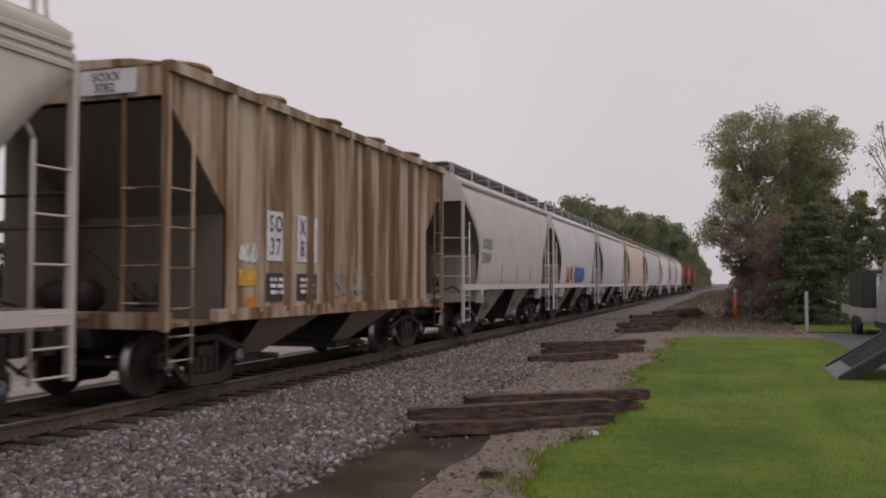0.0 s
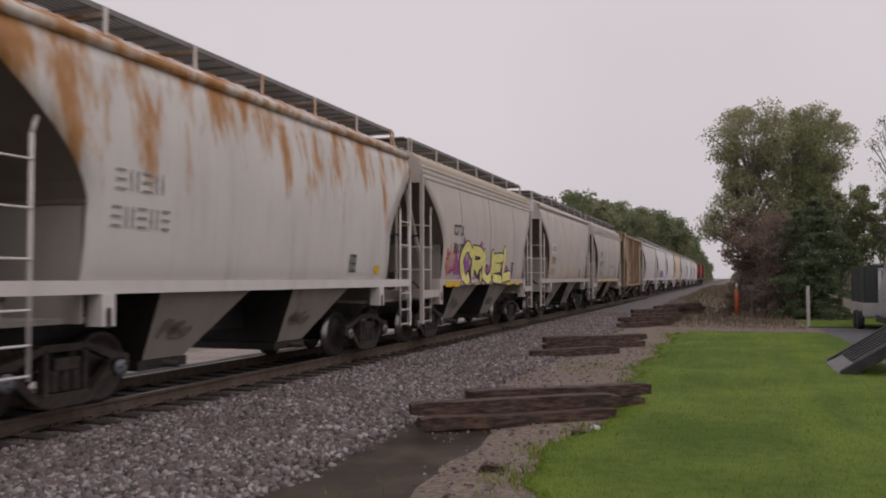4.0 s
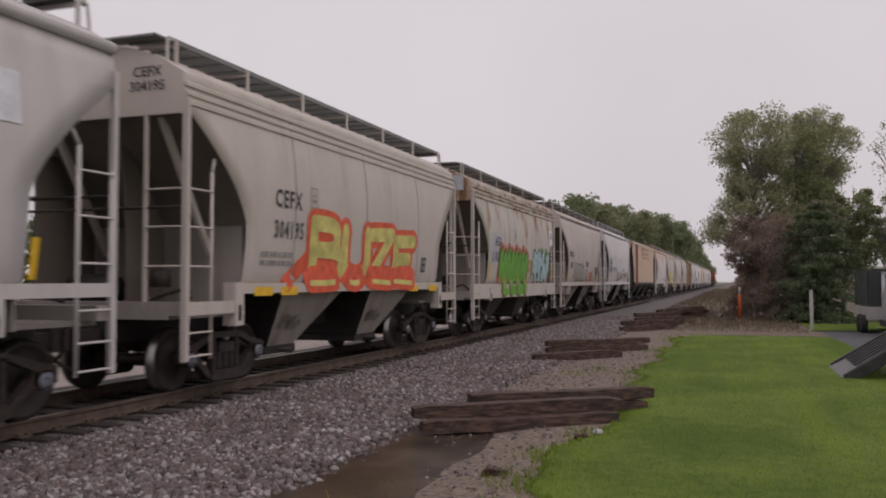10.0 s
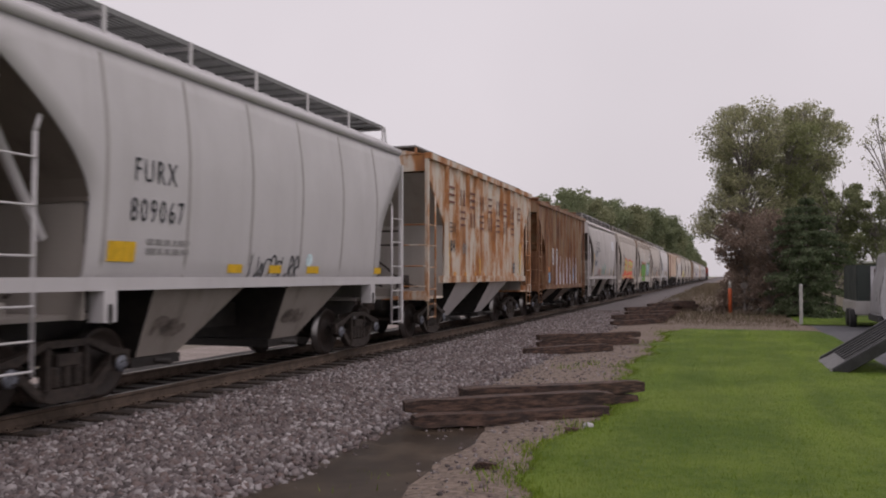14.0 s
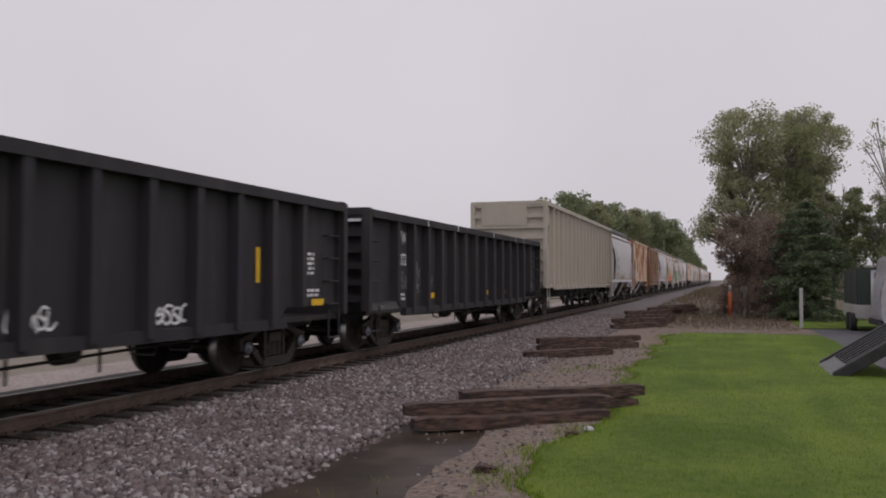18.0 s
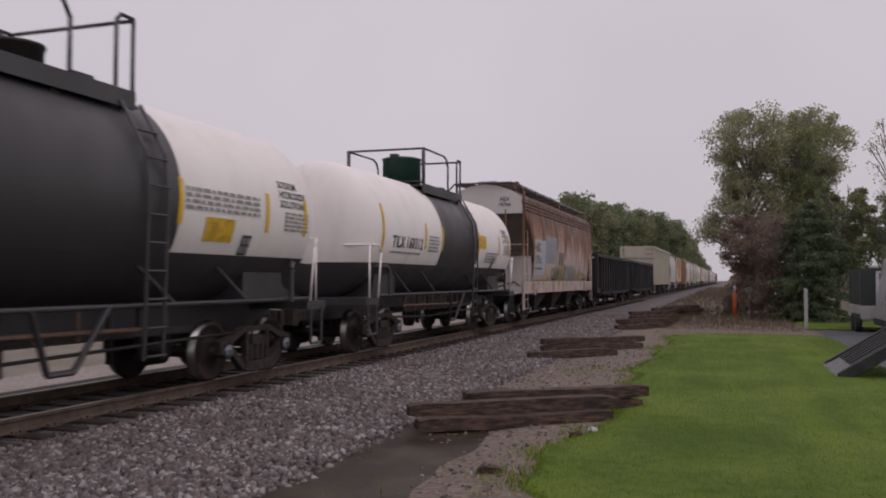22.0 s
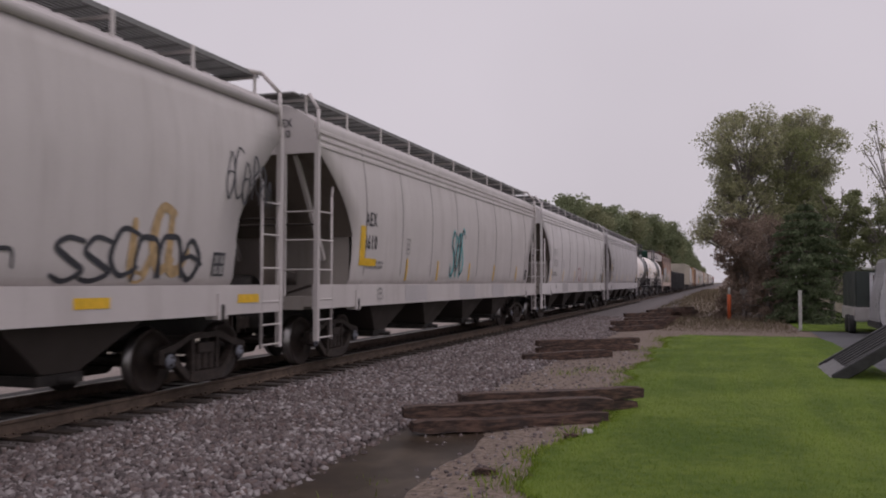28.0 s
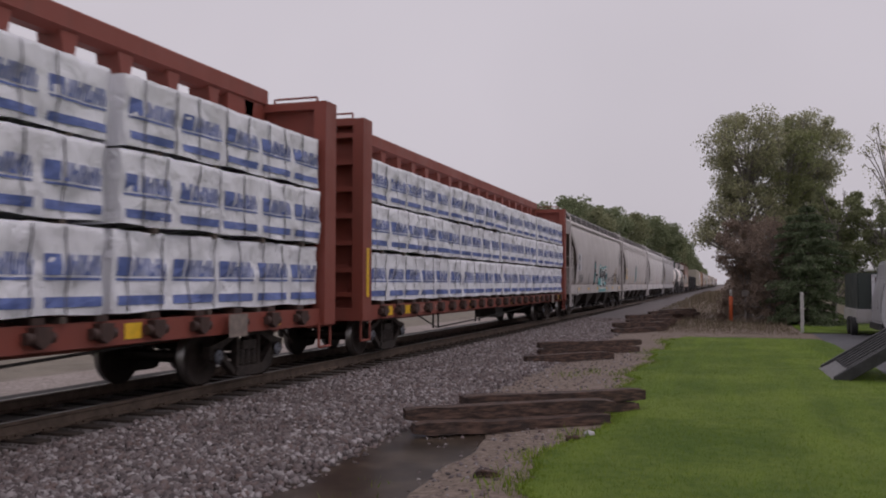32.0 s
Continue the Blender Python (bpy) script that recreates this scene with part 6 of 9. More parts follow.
def old_tie(mat, length, seed, w=0.23, h=0.18):
    bm = bmesh.new()
    rng = random.Random(seed)
    n = 14
    rings = []
    for i in range(n + 1):
        y = -length / 2 + length * i / n
        e = 0.02 if i in (0, n) else 0
        dx, dz = 0.012 * math.sin(seed + i * 0.5), 0.01 * math.sin(seed * 2 + i * 0.4)
        rings.append([bm.verts.new((y + rng.uniform(-0.01, 0.01), sx * (w / 2 - e) + dx + rng.uniform(-0.007, 0.007), h / 2 + sz * (h / 2 - e) + dz + rng.uniform(-0.006, 0.006))) for sx, sz in ((-1, -1), (0, -1.02), (1, -1), (1, 0), (1, 1), (0.1, 1.03), (-1, 1), (-1, 0))])
    for a, b in zip(rings, rings[1:]):
        for i in range(8):
            bm.faces.new((a[i], a[(i + 1) % 8], b[(i + 1) % 8], b[i]))
    bm.faces.new(rings[0][::-1])
    bm.faces.new(rings[-1])
    return mesh_of("old_tie", bm, mat)


def build_piles():
    mat = weathered_tie()
    lab = "split dark-brown weathered railway tie lying in a pile"

    def put(x0, y0, x1, y1, z, seed, w=0.23, h=0.18, roll=0):
        """A tie from one end to the other, its underside at z."""
        ln = math.hypot(x1 - x0, y1 - y0)
        ob = new("old_tie", old_tie(mat, ln, seed, w, h))
        ob.matrix_basis = pose((x0 + x1) / 2, (y0 + y1) / 2, z, roll, 0, math.degrees(math.atan2(y1 - y0, x1 - x0)))
        tagged(ob, lab, "railway tie", "discarded ties")
    for a in PILES:
        put(*a)


# ends (x, y), underside z, shape seed: three heaps of discarded ties
PILES = (
    (-3.68, 9.8, -1.53, 11.35, -0.28, 1, 0.23, 0.15), (-3.86, 9.98, -1.5, 11.6, -0.13, 2, 0.22, 0.16), (-3.5, 10.85, -1.28, 12.5, -0.28, 3, 0.23, 0.18), (-3.42, 10.95, -1.2, 12.6, -0.1, 4, 0.23, 0.17),
    (-4.5, 19.4, -2.75, 21.2, -0.27, 5), (-4.6, 21.3, -2.35, 23.5, -0.27, 6), (-4.6, 21.35, -2.3, 23.6, -0.09, 7, 0.24, 0.17),
    (-4.1, 32.0, -2.4, 34.2, -0.27, 8), (-4.1, 33.0, -2.35, 35.2, -0.27, 9), (-4.15, 32.6, -2.3, 34.9, -0.09, 10), (-4.1, 35.4, -2.4, 37.6, -0.27, 11),
    (-4.0, 36.4, -2.3, 38.6, -0.27, 12), (-4.0, 35.9, -2.2, 38.3, -0.09, 13), (-4.05, 36.2, -2.4, 38.4, 0.09, 14), (-4.0, 40.5, -2.2, 42.8, -0.27, 15), (-3.9, 41.2, -2.1, 43.6, -0.27, 16), (-3.9, 40.9, -2.2, 43.2, -0.09, 17),
    (-3.6, 41.5, -1.7, 43.4, 0.09, 21), (-3.4, 44.2, -1.6, 46.4, -0.27, 22), (-3.5, 44.8, -1.5, 46.6, -0.09, 23), (-3.3, 44.4, -1.7, 46.8, 0.09, 24), (-3.9, 46.0, -2.1, 48.5, -0.27, 18), (-3.8, 46.6, -2.0, 49.0, -0.27, 19), (-3.8, 46.3, -2.0, 48.8, -0.09, 20))


# ---- trees ----
LEAF = [(-0.5, -0.3, 0), (0.5, -0.3, 0.1), (0.55, 0.3, -0.05), (-0.45, 0.35, 0.12)]
LEAF_F = [(0, 1, 2, 3)]


def leaf_mat(name, cols):
    m = island_mat(name, cols, 0.7, 0.15, 0.5)
    return m


BARK = plain("grey_brown_bark", (0.24, 0.215, 0.2), 0.9, 0, 0.4, 14, 0.6)


def tree(name, label, at, height, width, seed, leaves, cols_mat, leaf=0.22, bare=0.0, trunk_r=0.2, crown_from=0.25, clump=0.55, lobes=26, twigs=True, squash=1.0):
    """Tapered trunk, forked limbs, and leaves gathered in clumps about the limbs' ends, with gaps between."""
    rng = np.random.default_rng(seed)
    t = thing(name, label, "tree")
    t.location = at
    bm = bmesh.new()
    pr = None
    top = height * 0.62
    n = 7
    for i in range(n):
        z0, z1 = top * i / n, top * (i + 1) / n
        sway = lambda z: (0.2 * math.sin(z * 0.5 + seed), 0.2 * math.cos(z * 0.4 + seed))
        a, b = (*sway(z0), z0), (*sway(z1), z1)
        r0, r1 = trunk_r * (1 - 0.75 * i / n), trunk_r * (1 - 0.75 * (i + 1) / n)
        rings = [[bm.verts.new((c[0] + r * math.cos(2 * math.pi * k / 8), c[1] + r * math.sin(2 * math.pi * k / 8), c[2])) for k in range(8)] for c, r in ((a, r0), (b, r1))]
        for k in range(8):
            bm.faces.new((rings[0][k], rings[0][(k + 1) % 8], rings[1][(k + 1) % 8], rings[1][k])).smooth = True
    part("trunk", bm, BARK, t)
    cents = []
    lb = bmesh.new()
    for i in range(lobes):
        u = (i + 0.5) / lobes
        z = height * (crown_from + (0.96 - crown_from) * u)
        env = width / 2 * (math.sin(math.pi * min(1, 0.12 + 0.8 * (1 - abs(u - 0.45) ** 1.4 * 1.5))) ** 0.6)
        env *= max(0.25, 1 - max(0, u - 0.75) * 2.2)
        a = 2.4 * i + rng.normal() * 0.5
        r = env * (0.45 + 0.55 * rng.random() ** 0.6)
        c = Vector((r * math.cos(a), r * math.sin(a) * squash, z + rng.normal() * 0.25))
        cents.append((c, clump * (0.6 + 0.8 * rng.random()) * width / 5))
        s = Vector((0, 0, min(top, max(0.4, z - 0.28 * r - 0.12 * height))))
        mid = s.lerp(c, 0.5) + Vector((0, 0, 0.15 * r))
        pipe(lb, [s, mid, c], 0.02 + 0.02 * height / 8 * (1 - u), 5)
        if twigs:
            for _ in range(3):
                d = Vector(rng.normal(size=3)) * 0.5 * cents[-1][1]
                rod(lb, mid.lerp(c, 0.7), c + d * 0.9, 0.012, 4)
    part("branchwork", lb, BARK, t)
    pts = []
    per = int(leaves / lobes)
    for c, r in cents:
        if rng.random() < bare:
            continue
        d = rng.normal(size=(per, 3))
        d *= (rng.random((per, 1)) ** 0.45) / np.linalg.norm(d, axis=1)[:, None] * np.array([1.0, 1.0, 0.72]) * r * 1.15
        pts.append(np.array(c)[None] + d)
    pos = np.concatenate(pts)
    pos[:, 2] = np.clip(pos[:, 2], 0.15, height * 1.03)
    me = loose_mesh("crown", LEAF, LEAF_F, pos, leaf * (0.6 + 0.8 * rng.random(len(pos))), cols_mat, rng, jitter=0.12)
    part("crown", me, None, t)
    return t



def conifer(label, at, height, reach, seed, mat):
    """Straight trunk with whorls of drooping boughs, the needles hanging in flat sprays along each."""
    rng = np.random.default_rng(seed)
    t = thing("conifer_tree", label, "tree")
    t.location = at
    bm = bmesh.new()
    rings = [[bm.verts.new((r * math.cos(2 * math.pi * k / 8), r * math.sin(2 * math.pi * k / 8), z)) for k in range(8)] for z, r in ((0, 0.14), (height * 0.5, 0.09), (height, 0.015))]
    for a, b in zip(rings, rings[1:]):
        for k in range(8):
            bm.faces.new((a[k], a[(k + 1) % 8], b[(k + 1) % 8], b[k])).smooth = True
    part("trunk", bm, BARK, t)
    lb, pts = bmesh.new(), []
    for i in range(15):
        u = i / 14
        z = height * (0.06 + 0.9 * u)
        for j in range(8):
            a = 2 * math.pi * (j + 0.5 * (i % 2)) / 8 + rng.normal() * 0.2
            ln = reach * (max(0.0, 1 - u ** 2.2) ** 0.6 * 0.85 + 0.15) * rng.uniform(0.5, 1.2)
            d = Vector((math.cos(a), math.sin(a), 0))
            tip = d * ln + Vector((0, 0, z - 0.16 * ln))
            mid = d * ln * 0.55 + Vector((0, 0, z + 0.05))
            pipe(lb, [Vector((0, 0, z)), mid, tip], 0.011, 4)
            n = int(70 + 110 * ln)
            f = rng.random(n) ** 0.7
            spine = np.array(d)[None] * (ln * f)[:, None] + np.array([0, 0, 1])[None] * (z - 0.16 * ln * f ** 2)[:, None]
            side = np.array([-d.y, d.x, 0])[None] * (rng.normal(size=n) * 0.26 * ln * (1.15 - f))[:, None]
            pts.append(spine + side + np.stack([0.05 * rng.normal(size=n), 0.05 * rng.normal(size=n), -0.22 * rng.random(n) ** 1.5], 1))
    part("branchwork", lb, plain("dark_conifer_bark", (0.07, 0.055, 0.045), 0.9, 0, 0.3, 14), t)
    pos = np.concatenate(pts)
    pos[:, 2] = np.maximum(pos[:, 2], 0.08)
    part("crown", loose_mesh("crown", LEAF, LEAF_F, pos, 0.09 * (0.6 + 0.8 * rng.random(len(pos))), mat, rng, jitter=0.12), None, t)
    return t


# ---- the train ----
P_GREY = paint("pale_grey_car_paint", (0.52, 0.5, 0.495), dirt=0.35)
P_WARM = paint("warm_grey_car_paint", (0.5, 0.46, 0.42), dirt=0.4)
P_WHITE = paint("dirty_white_car_paint", (0.62, 0.61, 0.615), dirt=0.35)
P_COOL = paint("cool_grey_car_paint", (0.44, 0.43, 0.445), dirt=0.35)
P_RUSTW = paint("rust_streaked_white_paint", (0.6, 0.585, 0.57), dirt=0.35, runs=0.3, falling=0.14, rust=0.3, rust_col=(0.42, 0.2, 0.07), dark_rust=(0.3, 0.13, 0.045))
P_STAIN = paint("rust_edged_grey_paint", (0.5, 0.475, 0.435), dirt=0.45, rust=0.26, runs=0.3, falling=0.1, rust_col=(0.3, 0.16, 0.08))
P_TAN = paint("cream_car_paint", (0.6, 0.485, 0.385), dirt=0.3)
P_BROWN = paint("brown_rust_over_cream_paint", (0.45, 0.37, 0.28), (0.17, 0.09, 0.04), 0.9, 0.74, runs=0.09, rust_col=(0.2, 0.105, 0.045), dark_rust=(0.085, 0.045, 0.025))
P_DBROWN = paint("dark_brown_rusted_paint", (0.26, 0.18, 0.11), (0.075, 0.045, 0.03), 0.75, 0.76, runs=0.26, rust_col=(0.215, 0.09, 0.038), dark_rust=(0.078, 0.036, 0.022))
P_WC = paint("orange_rust_over_white_paint", (0.56, 0.52, 0.45), (0.33, 0.2, 0.1), 0.65, 0.7, runs=0.4, rust_col=(0.42, 0.17, 0.05), dark_rust=(0.2, 0.08, 0.03))
P_RUST = paint("deep_rust_over_grey_paint", (0.47, 0.4, 0.365), (0.3, 0.17, 0.11), 0.7, 0.66, runs=0.3, falling=0.18, rust_col=(0.33, 0.145, 0.075), dark_rust=(0.12, 0.06, 0.045))
P_ENDGREY = paint("shaded_grey_car_paint", (0.33, 0.32, 0.30), dirt=0.6)
P_UNDER = paint("brown_grey_hopper_paint", (0.2, 0.16, 0.125), dirt=0.6, rust=0.3)
P_BLK = paint("black_gondola_paint", (0.023, 0.022, 0.025), (0.085, 0.077, 0.074), 0.55, rough=0.62, gloss=0.35)
P_BEIGE = paint("beige_gondola_paint", (0.43, 0.40, 0.335), (0.2, 0.17, 0.14), 0.4)
P_TWHITE = paint("white_tank_paint", (0.82, 0.79, 0.77), (0.35, 0.27, 0.2), 0.25)
P_TBLACK = paint("black_tank_paint", (0.042, 0.04, 0.044), (0.085, 0.08, 0.075), 0.5, rough=0.38)
P_RED = paint("red_brown_flatcar_paint", (0.21, 0.05, 0.034), (0.09, 0.045, 0.035), 0.5)
P_LOCO = paint("red_locomotive_paint", (0.26, 0.045, 0.028), dirt=0.4)
DOME_G = plain("green_dome_paint", (0.02, 0.07, 0.05), 0.5, 0, 0.2)

TRAIN = []  # (object, y at the start)


def run(car, y0, y1):
    TRAIN.append((car, (y0 + y1) / 2))
    car.location = (TRACK, (y0 + y1) / 2, 0)
    return car, -(y1 - y0) / 2


def travelled(t):
    u = t / 32
    return 386.32 * u + 11.391 * u * u - 13.116 * u ** 3


def stripes(car, ys, z0, z1, face, w=0.11):
    for y in ys:
        patch(car, y, y + w, z0, z1, YELLOW, face, 0.013, "reflector_strip")


def bars(car, ys, face, z0=1.36, z1=1.5, w=0.55):
    for y in ys:
        patch(car, y, y + w, z0, z1, YELLOW, lambda z: 1.49, 0.008, "reflector_bar")


def build_train():
    # ahead of the rest: locomotives and the leading hoppers
    for a in (128.5, 152.0):
        run(locomotive(a, a + 22.0, P_LOCO, BLACK), a, a + 22.0)
    for a, b, m in ((115.7, 127.1, P_WHITE), (102.8, 114.2, P_GREY), (89.9, 101.4, P_WHITE), (73.96, 88.44, P_GREY)):
        run(bulged_hopper("pale grey covered hopper car far ahead in the train", a, b, m), a, b)
    run(bulged_hopper("tan covered hopper car with bulged sides", 60.37, 72.0, P_TAN), 60.37, 72.0)
    run(bulged_hopper("white covered hopper car with bulged sides", 47.2, 58.9, P_WHITE), 47.2, 58.9)
    c, r = run(bulged_hopper("white covered hopper car with blue and red tags", 34.83, 46.08, P_WHITE), 34.83, 46.08)
    blue = plain("blue_spray_paint", (0.05, 0.12, 0.35), 0.6, 0, 0.3, 5, 0)
    red = plain("red_spray_paint", (0.5, 0.05, 0.04), 0.6, 0, 0.3, 5, 0)
    blob(c, r + 4.5, r + 7.5, 1.55, 2.6, blue, bulge, 3)
    scrawl(c, r + 2.6, r + 4.2, 1.6, 2.5, red, bulge, 5, 0.12)
    c, r = run(bulged_hopper("pale grey covered hopper car with scrawled tags", 22.31, 33.79, P_GREY), 22.31, 33.79)
    lettering(c, "SOXX", r + 1.7, 2.62, 0.3, INK, bulge)
    lettering(c, "33969", r + 1.6, 2.2, 0.3, INK, bulge)
    stripes(c, (r + 1.45, r + 4, r + 6, r + 8), 1.6, 2.2, bulge)
    # rust-stained ribbed car
    c, r = run(ribbed_hopper("cream ribbed covered hopper streaked with brown rust", 9.27, 20.49, P_BROWN, 11, 2, "round", P_UNDER), 9.27, 20.49)
    for y, a, b in ((r + 2.55, "SO", "37"), (r + 3.55, "XX", "82")):
        patch(c, y, y + 0.72, 1.95, 2.75, PATCH, flat_side)
        lettering(c, a, y + 0.08, 2.42, 0.27, INK, flat_side)
        lettering(c, b, y + 0.1, 2.05, 0.27, INK, flat_side)
        patch(c, y, y + 0.72, 1.3, 1.75, INK, flat_side, name="black_panel")
        small_print(c, y + 0.1, 1.62, 0.5, 3, lambda z: 1.51, WHITEINK, 0.06)
    patch(c, r + 1.75, r + 2.25, 1.55, 1.8, plain("amber_patch", (0.6, 0.32, 0.05), 0.6), flat_side)
    patch(c, r + 1.95, r + 2.2, 1.2, 1.38, plain("orange_patch", (0.6, 0.2, 0.03), 0.6), flat_side)
    scrawl(c, r + 1.75, r + 2.3, 1.9, 2.25, WHITEINK, flat_side, 8, 0.05)
    scrawl(c, r + 4.6, r + 6.6, 1.35, 1.95, DIM, flat_side, 9, 0.07, 6)
    patch_end(c, r, 0.12, 1.05, 4.13, 4.46)
    lettering_end(c, "SOXX", r, 4.31, 0.12, 0.32)
    lettering_end(c, "3782", r, 4.16, 0.12, 0.36)
    # grey bulged cars
    c, r = run(bulged_hopper("warm grey covered hopper car with ribbed roof edge", -3.7, 7.68, P_WARM, 2, True, 3, wide_post=True), -3.7, 7.68)
    lettering(c, "CITX", r + 2.2, 2.73, 0.28, INK, bulge, bold=0.02)
    lettering(c, "801132", r + 2.2, 2.24, 0.28, INK, bulge, 0.85, bold=0.02)
    small_print(c, r + 2.1, 1.88, 1.0, 2, bulge, DIM, 0.08)
    small_print(c, r + 6.0, 2.3, 1.6, 2, bulge, DIM)
    code_plate(c, r + 8.35, 1.75, bulge)
    bars(c, (r + 1.7, r + 4.0, r + 5.7, r + 7.4, r + 9.0), bulge)
    end_mark(c, "CITX", "801132", r)
    boxed_stencil(c, r + 3.35, 2.35, bulge, DIM)
    c, r = run(bulged_hopper("pale grey covered hopper car with yellow strips", -16.36, -4.87, P_WARM, 2), -16.36, -4.87)
    patch(c, r + 1.75, r + 2.72, 2.6, 2.96, PATCH, bulge)
    lettering(c, "SOXX", r + 1.8, 2.67, 0.24, INK, bulge, bold=0.01)
    lettering(c, "33708", r + 1.7, 2.18, 0.28, INK, bulge, 0.9)
    small_print(c, r + 1.6, 1.88, 0.9, 2, bulge, DIM, 0.07)
    stripes(c, (r + 1.42, r + 3.9, r + 5.7, r + 7.4, r + 9.7), 1.6, 2.15, bulge)
    patch(c, r + 1.42, r + 1.53, 1.6, 2.8, YELLOW, bulge, 0.014, "reflector_strip")
    code_plate(c, r + 8.2, 1.65, bulge)
    end_mark(c, "SOXX", "33708", r, PATCH)
    boxed_stencil(c, r + 3.05, 2.2, bulge, DIM)
    c, r = run(bulged_hopper("warm grey covered hopper car with large yellow graffiti", -29.5, -18.0, P_WARM, 2, True, 3, roof_mat=paint("tan_dusted_roof_paint", (0.47, 0.40, 0.31)), wide_post=True, rib_mat=P_WARM), -29.5, -18.0)
    lettering(c, "CITX", r + 2.2, 2.73, 0.28, INK, bulge, bold=0.02)
    lettering(c, "801076", r + 2.2, 2.24, 0.28, INK, bulge, 0.85, bold=0.02)
    yel = plain("yellow_spray_paint", (0.7, 0.64, 0.22), 0.6, 0, 0.12, 6, 0)
    vio = plain("violet_spray_paint", (0.3, 0.1, 0.3), 0.6, 0, 0.3, 6, 0)
    blob(c, r + 2.0, r + 4.9, 1.42, 2.5, vio, over_sill, 11, 0.006, n=40, rag=0.5)
    blob(c, r + 4.7, r + 8.3, 1.42, 2.0, vio, over_sill, 12, 0.006, n=40, rag=0.6)
    for k, (y, z, q) in enumerate(((3.1, 2.62, 0.1), (4.75, 2.5, 0.16), (5.05, 2.35, 0.12), (6.0, 2.36, 0.13), (6.9, 2.1, 0.1), (7.0, 1.85, 0.14), (8.5, 1.95, 0.1), (8.52, 1.72, 0.11), (8.48, 1.55, 0.12))):
        ringfill(c, r + y, z, q, vio, bulge)
    fat_letters(c, "CRUEL", r + 2.75, r + 8.3, 1.42, 2.6, yel, plain("dark_violet_spray_line", (0.035, 0.02, 0.04), 0.6), over_sill, 0.28, 0.04, 0.014, "fat yellow graffiti letters with dark outlines", 0, (1.0, 0.92, 0.86, 0.8, 1.0))
    scrawl(c, r + 1.55, r + 2.4, 1.7, 2.5, red, bulge, 21, 0.05, 5)
    small_print(c, r + 6.0, 2.3, 1.6, 2, bulge, DIM)
    code_plate(c, r + 8.35, 1.75, bulge)
    bars(c, (r + 1.7, r + 2.3, r + 7.9, r + 9.0), bulge)
    c, r = run(bulged_hopper("white covered hopper car streaked with orange rust", -42.0, -30.3, P_RUSTW, 2), -42.0, -30.3)
    blocks(c, r + 1.8, 4, 0.18, 0.06, 2.65, 0.26, DIM, bulge, name="faint_marking")
    blocks(c, r + 1.75, 5, 0.17, 0.06, 2.2, 0.26, DIM, bulge, name="faint_marking")
    code_plate(c, r + 8.4, 1.7, bulge)
    patch(c, r + 9.6, r + 9.85, 1.68, 1.85, YELLOW, bulge, 0.013, "reflector_bar")
    # long tan ribbed car
    ox = plain("oxide_red_paint", (0.2, 0.055, 0.035), 0.6, 0, 0.25, 9)
    c, r = run(ribbed_hopper("cream ribbed covered hopper with oxide-red lettering and dark bays", -60.48, -43.83, P_TAN, 19, 3, "walk", BLACK, 4.42, {1: ox, 2: ox}, 1.46, BLACK), -60.48, -43.83)
    blocks(c, r + 6.35, 5, 0.58, 0.33, 3.36, 0.82, ox, lambda z: 1.578, name="company_lettering")
    ring(c, r + 5.7, 3.85, 0.28, ox, 1.578)
    for y, a, b in ((r + 1.53, "CM", "30"), (r + 2.24, "HX", "0")):
        patch(c, y, y + 0.5, 2.0, 2.85, PATCH, flat_side)
        lettering(c, a, y + 0.05, 2.5, 0.25, INK, flat_side, 0.85)
        lettering(c, b, y + 0.07, 2.12, 0.25, INK, flat_side, 0.85)
    stripes(c, (r + 1.4, r + 3.75), 1.25, 1.85, flat_side)
    for y in (r + 4.0, r + 5.0, r + 6.0):
        small_print(c, y, 1.65, 0.5, 4, lambda z: 1.5, DIM, 0.05)
    code_plate(c, r + 14.2, 1.5, flat_side)
    patch_end(c, r, -1.3, 1.2, 3.98, 4.4)
    lettering_end(c, "CMHX", r, 4.2, 0.14)
    # grey trio
    c, r = run(bulged_hopper("white covered hopper car with thin tags and yellow strips", -73.51, -61.94, P_WHITE, 2), -73.51, -61.94)
    patch(c, r + 1.55, r + 2.72, 2.1, 3.0, PATCH2, bulge, label="grey number panel")
    lettering(c, "CAEX", r + 1.68, 2.63, 0.27, INK, bulge, spread=0.9)
    lettering(c, "32791", r + 1.6, 2.18, 0.27, INK, bulge, spread=0.95)
    pur = plain("purple_marker_paint", (0.12, 0.09, 0.3), 0.6, 0, 0.3, 6, 0)
    scrawl(c, r + 2.9, r + 5.0, 2.2, 2.5, pur, bulge, 31, 0.04, 9)
    scrawl(c, r + 4.9, r + 5.8, 1.6, 2.2, INK, bulge, 32, 0.05, 5)
    scrawl(c, r + 6.2, r + 7.4, 1.7, 2.2, INK, bulge, 33, 0.05, 6)
    scrawl(c, r + 8.2, r + 9.6, 1.9, 2.2, INK, bulge, 34, 0.04, 6)
    ringfill(c, r + 6.4, 2.9, 0.13, plain("orange_dot", (0.6, 0.2, 0.05), 0.6), bulge)
    stripes(c, (r + 1.5, r + 4.1, r + 6.0, r + 7.9, r + 9.7), 1.6, 2.15, bulge)
    code_plate(c, r + 8.6, 1.65, bulge)
    scrawl(c, r + 7.4, r + 8.4, 2.05, 2.5, DIM, bulge, 35, 0.04, 5)
    end_mark(c, "CAEX", "32791", r)
    boxed_stencil(c, r + 3.6, 2.75, bulge, DIM)
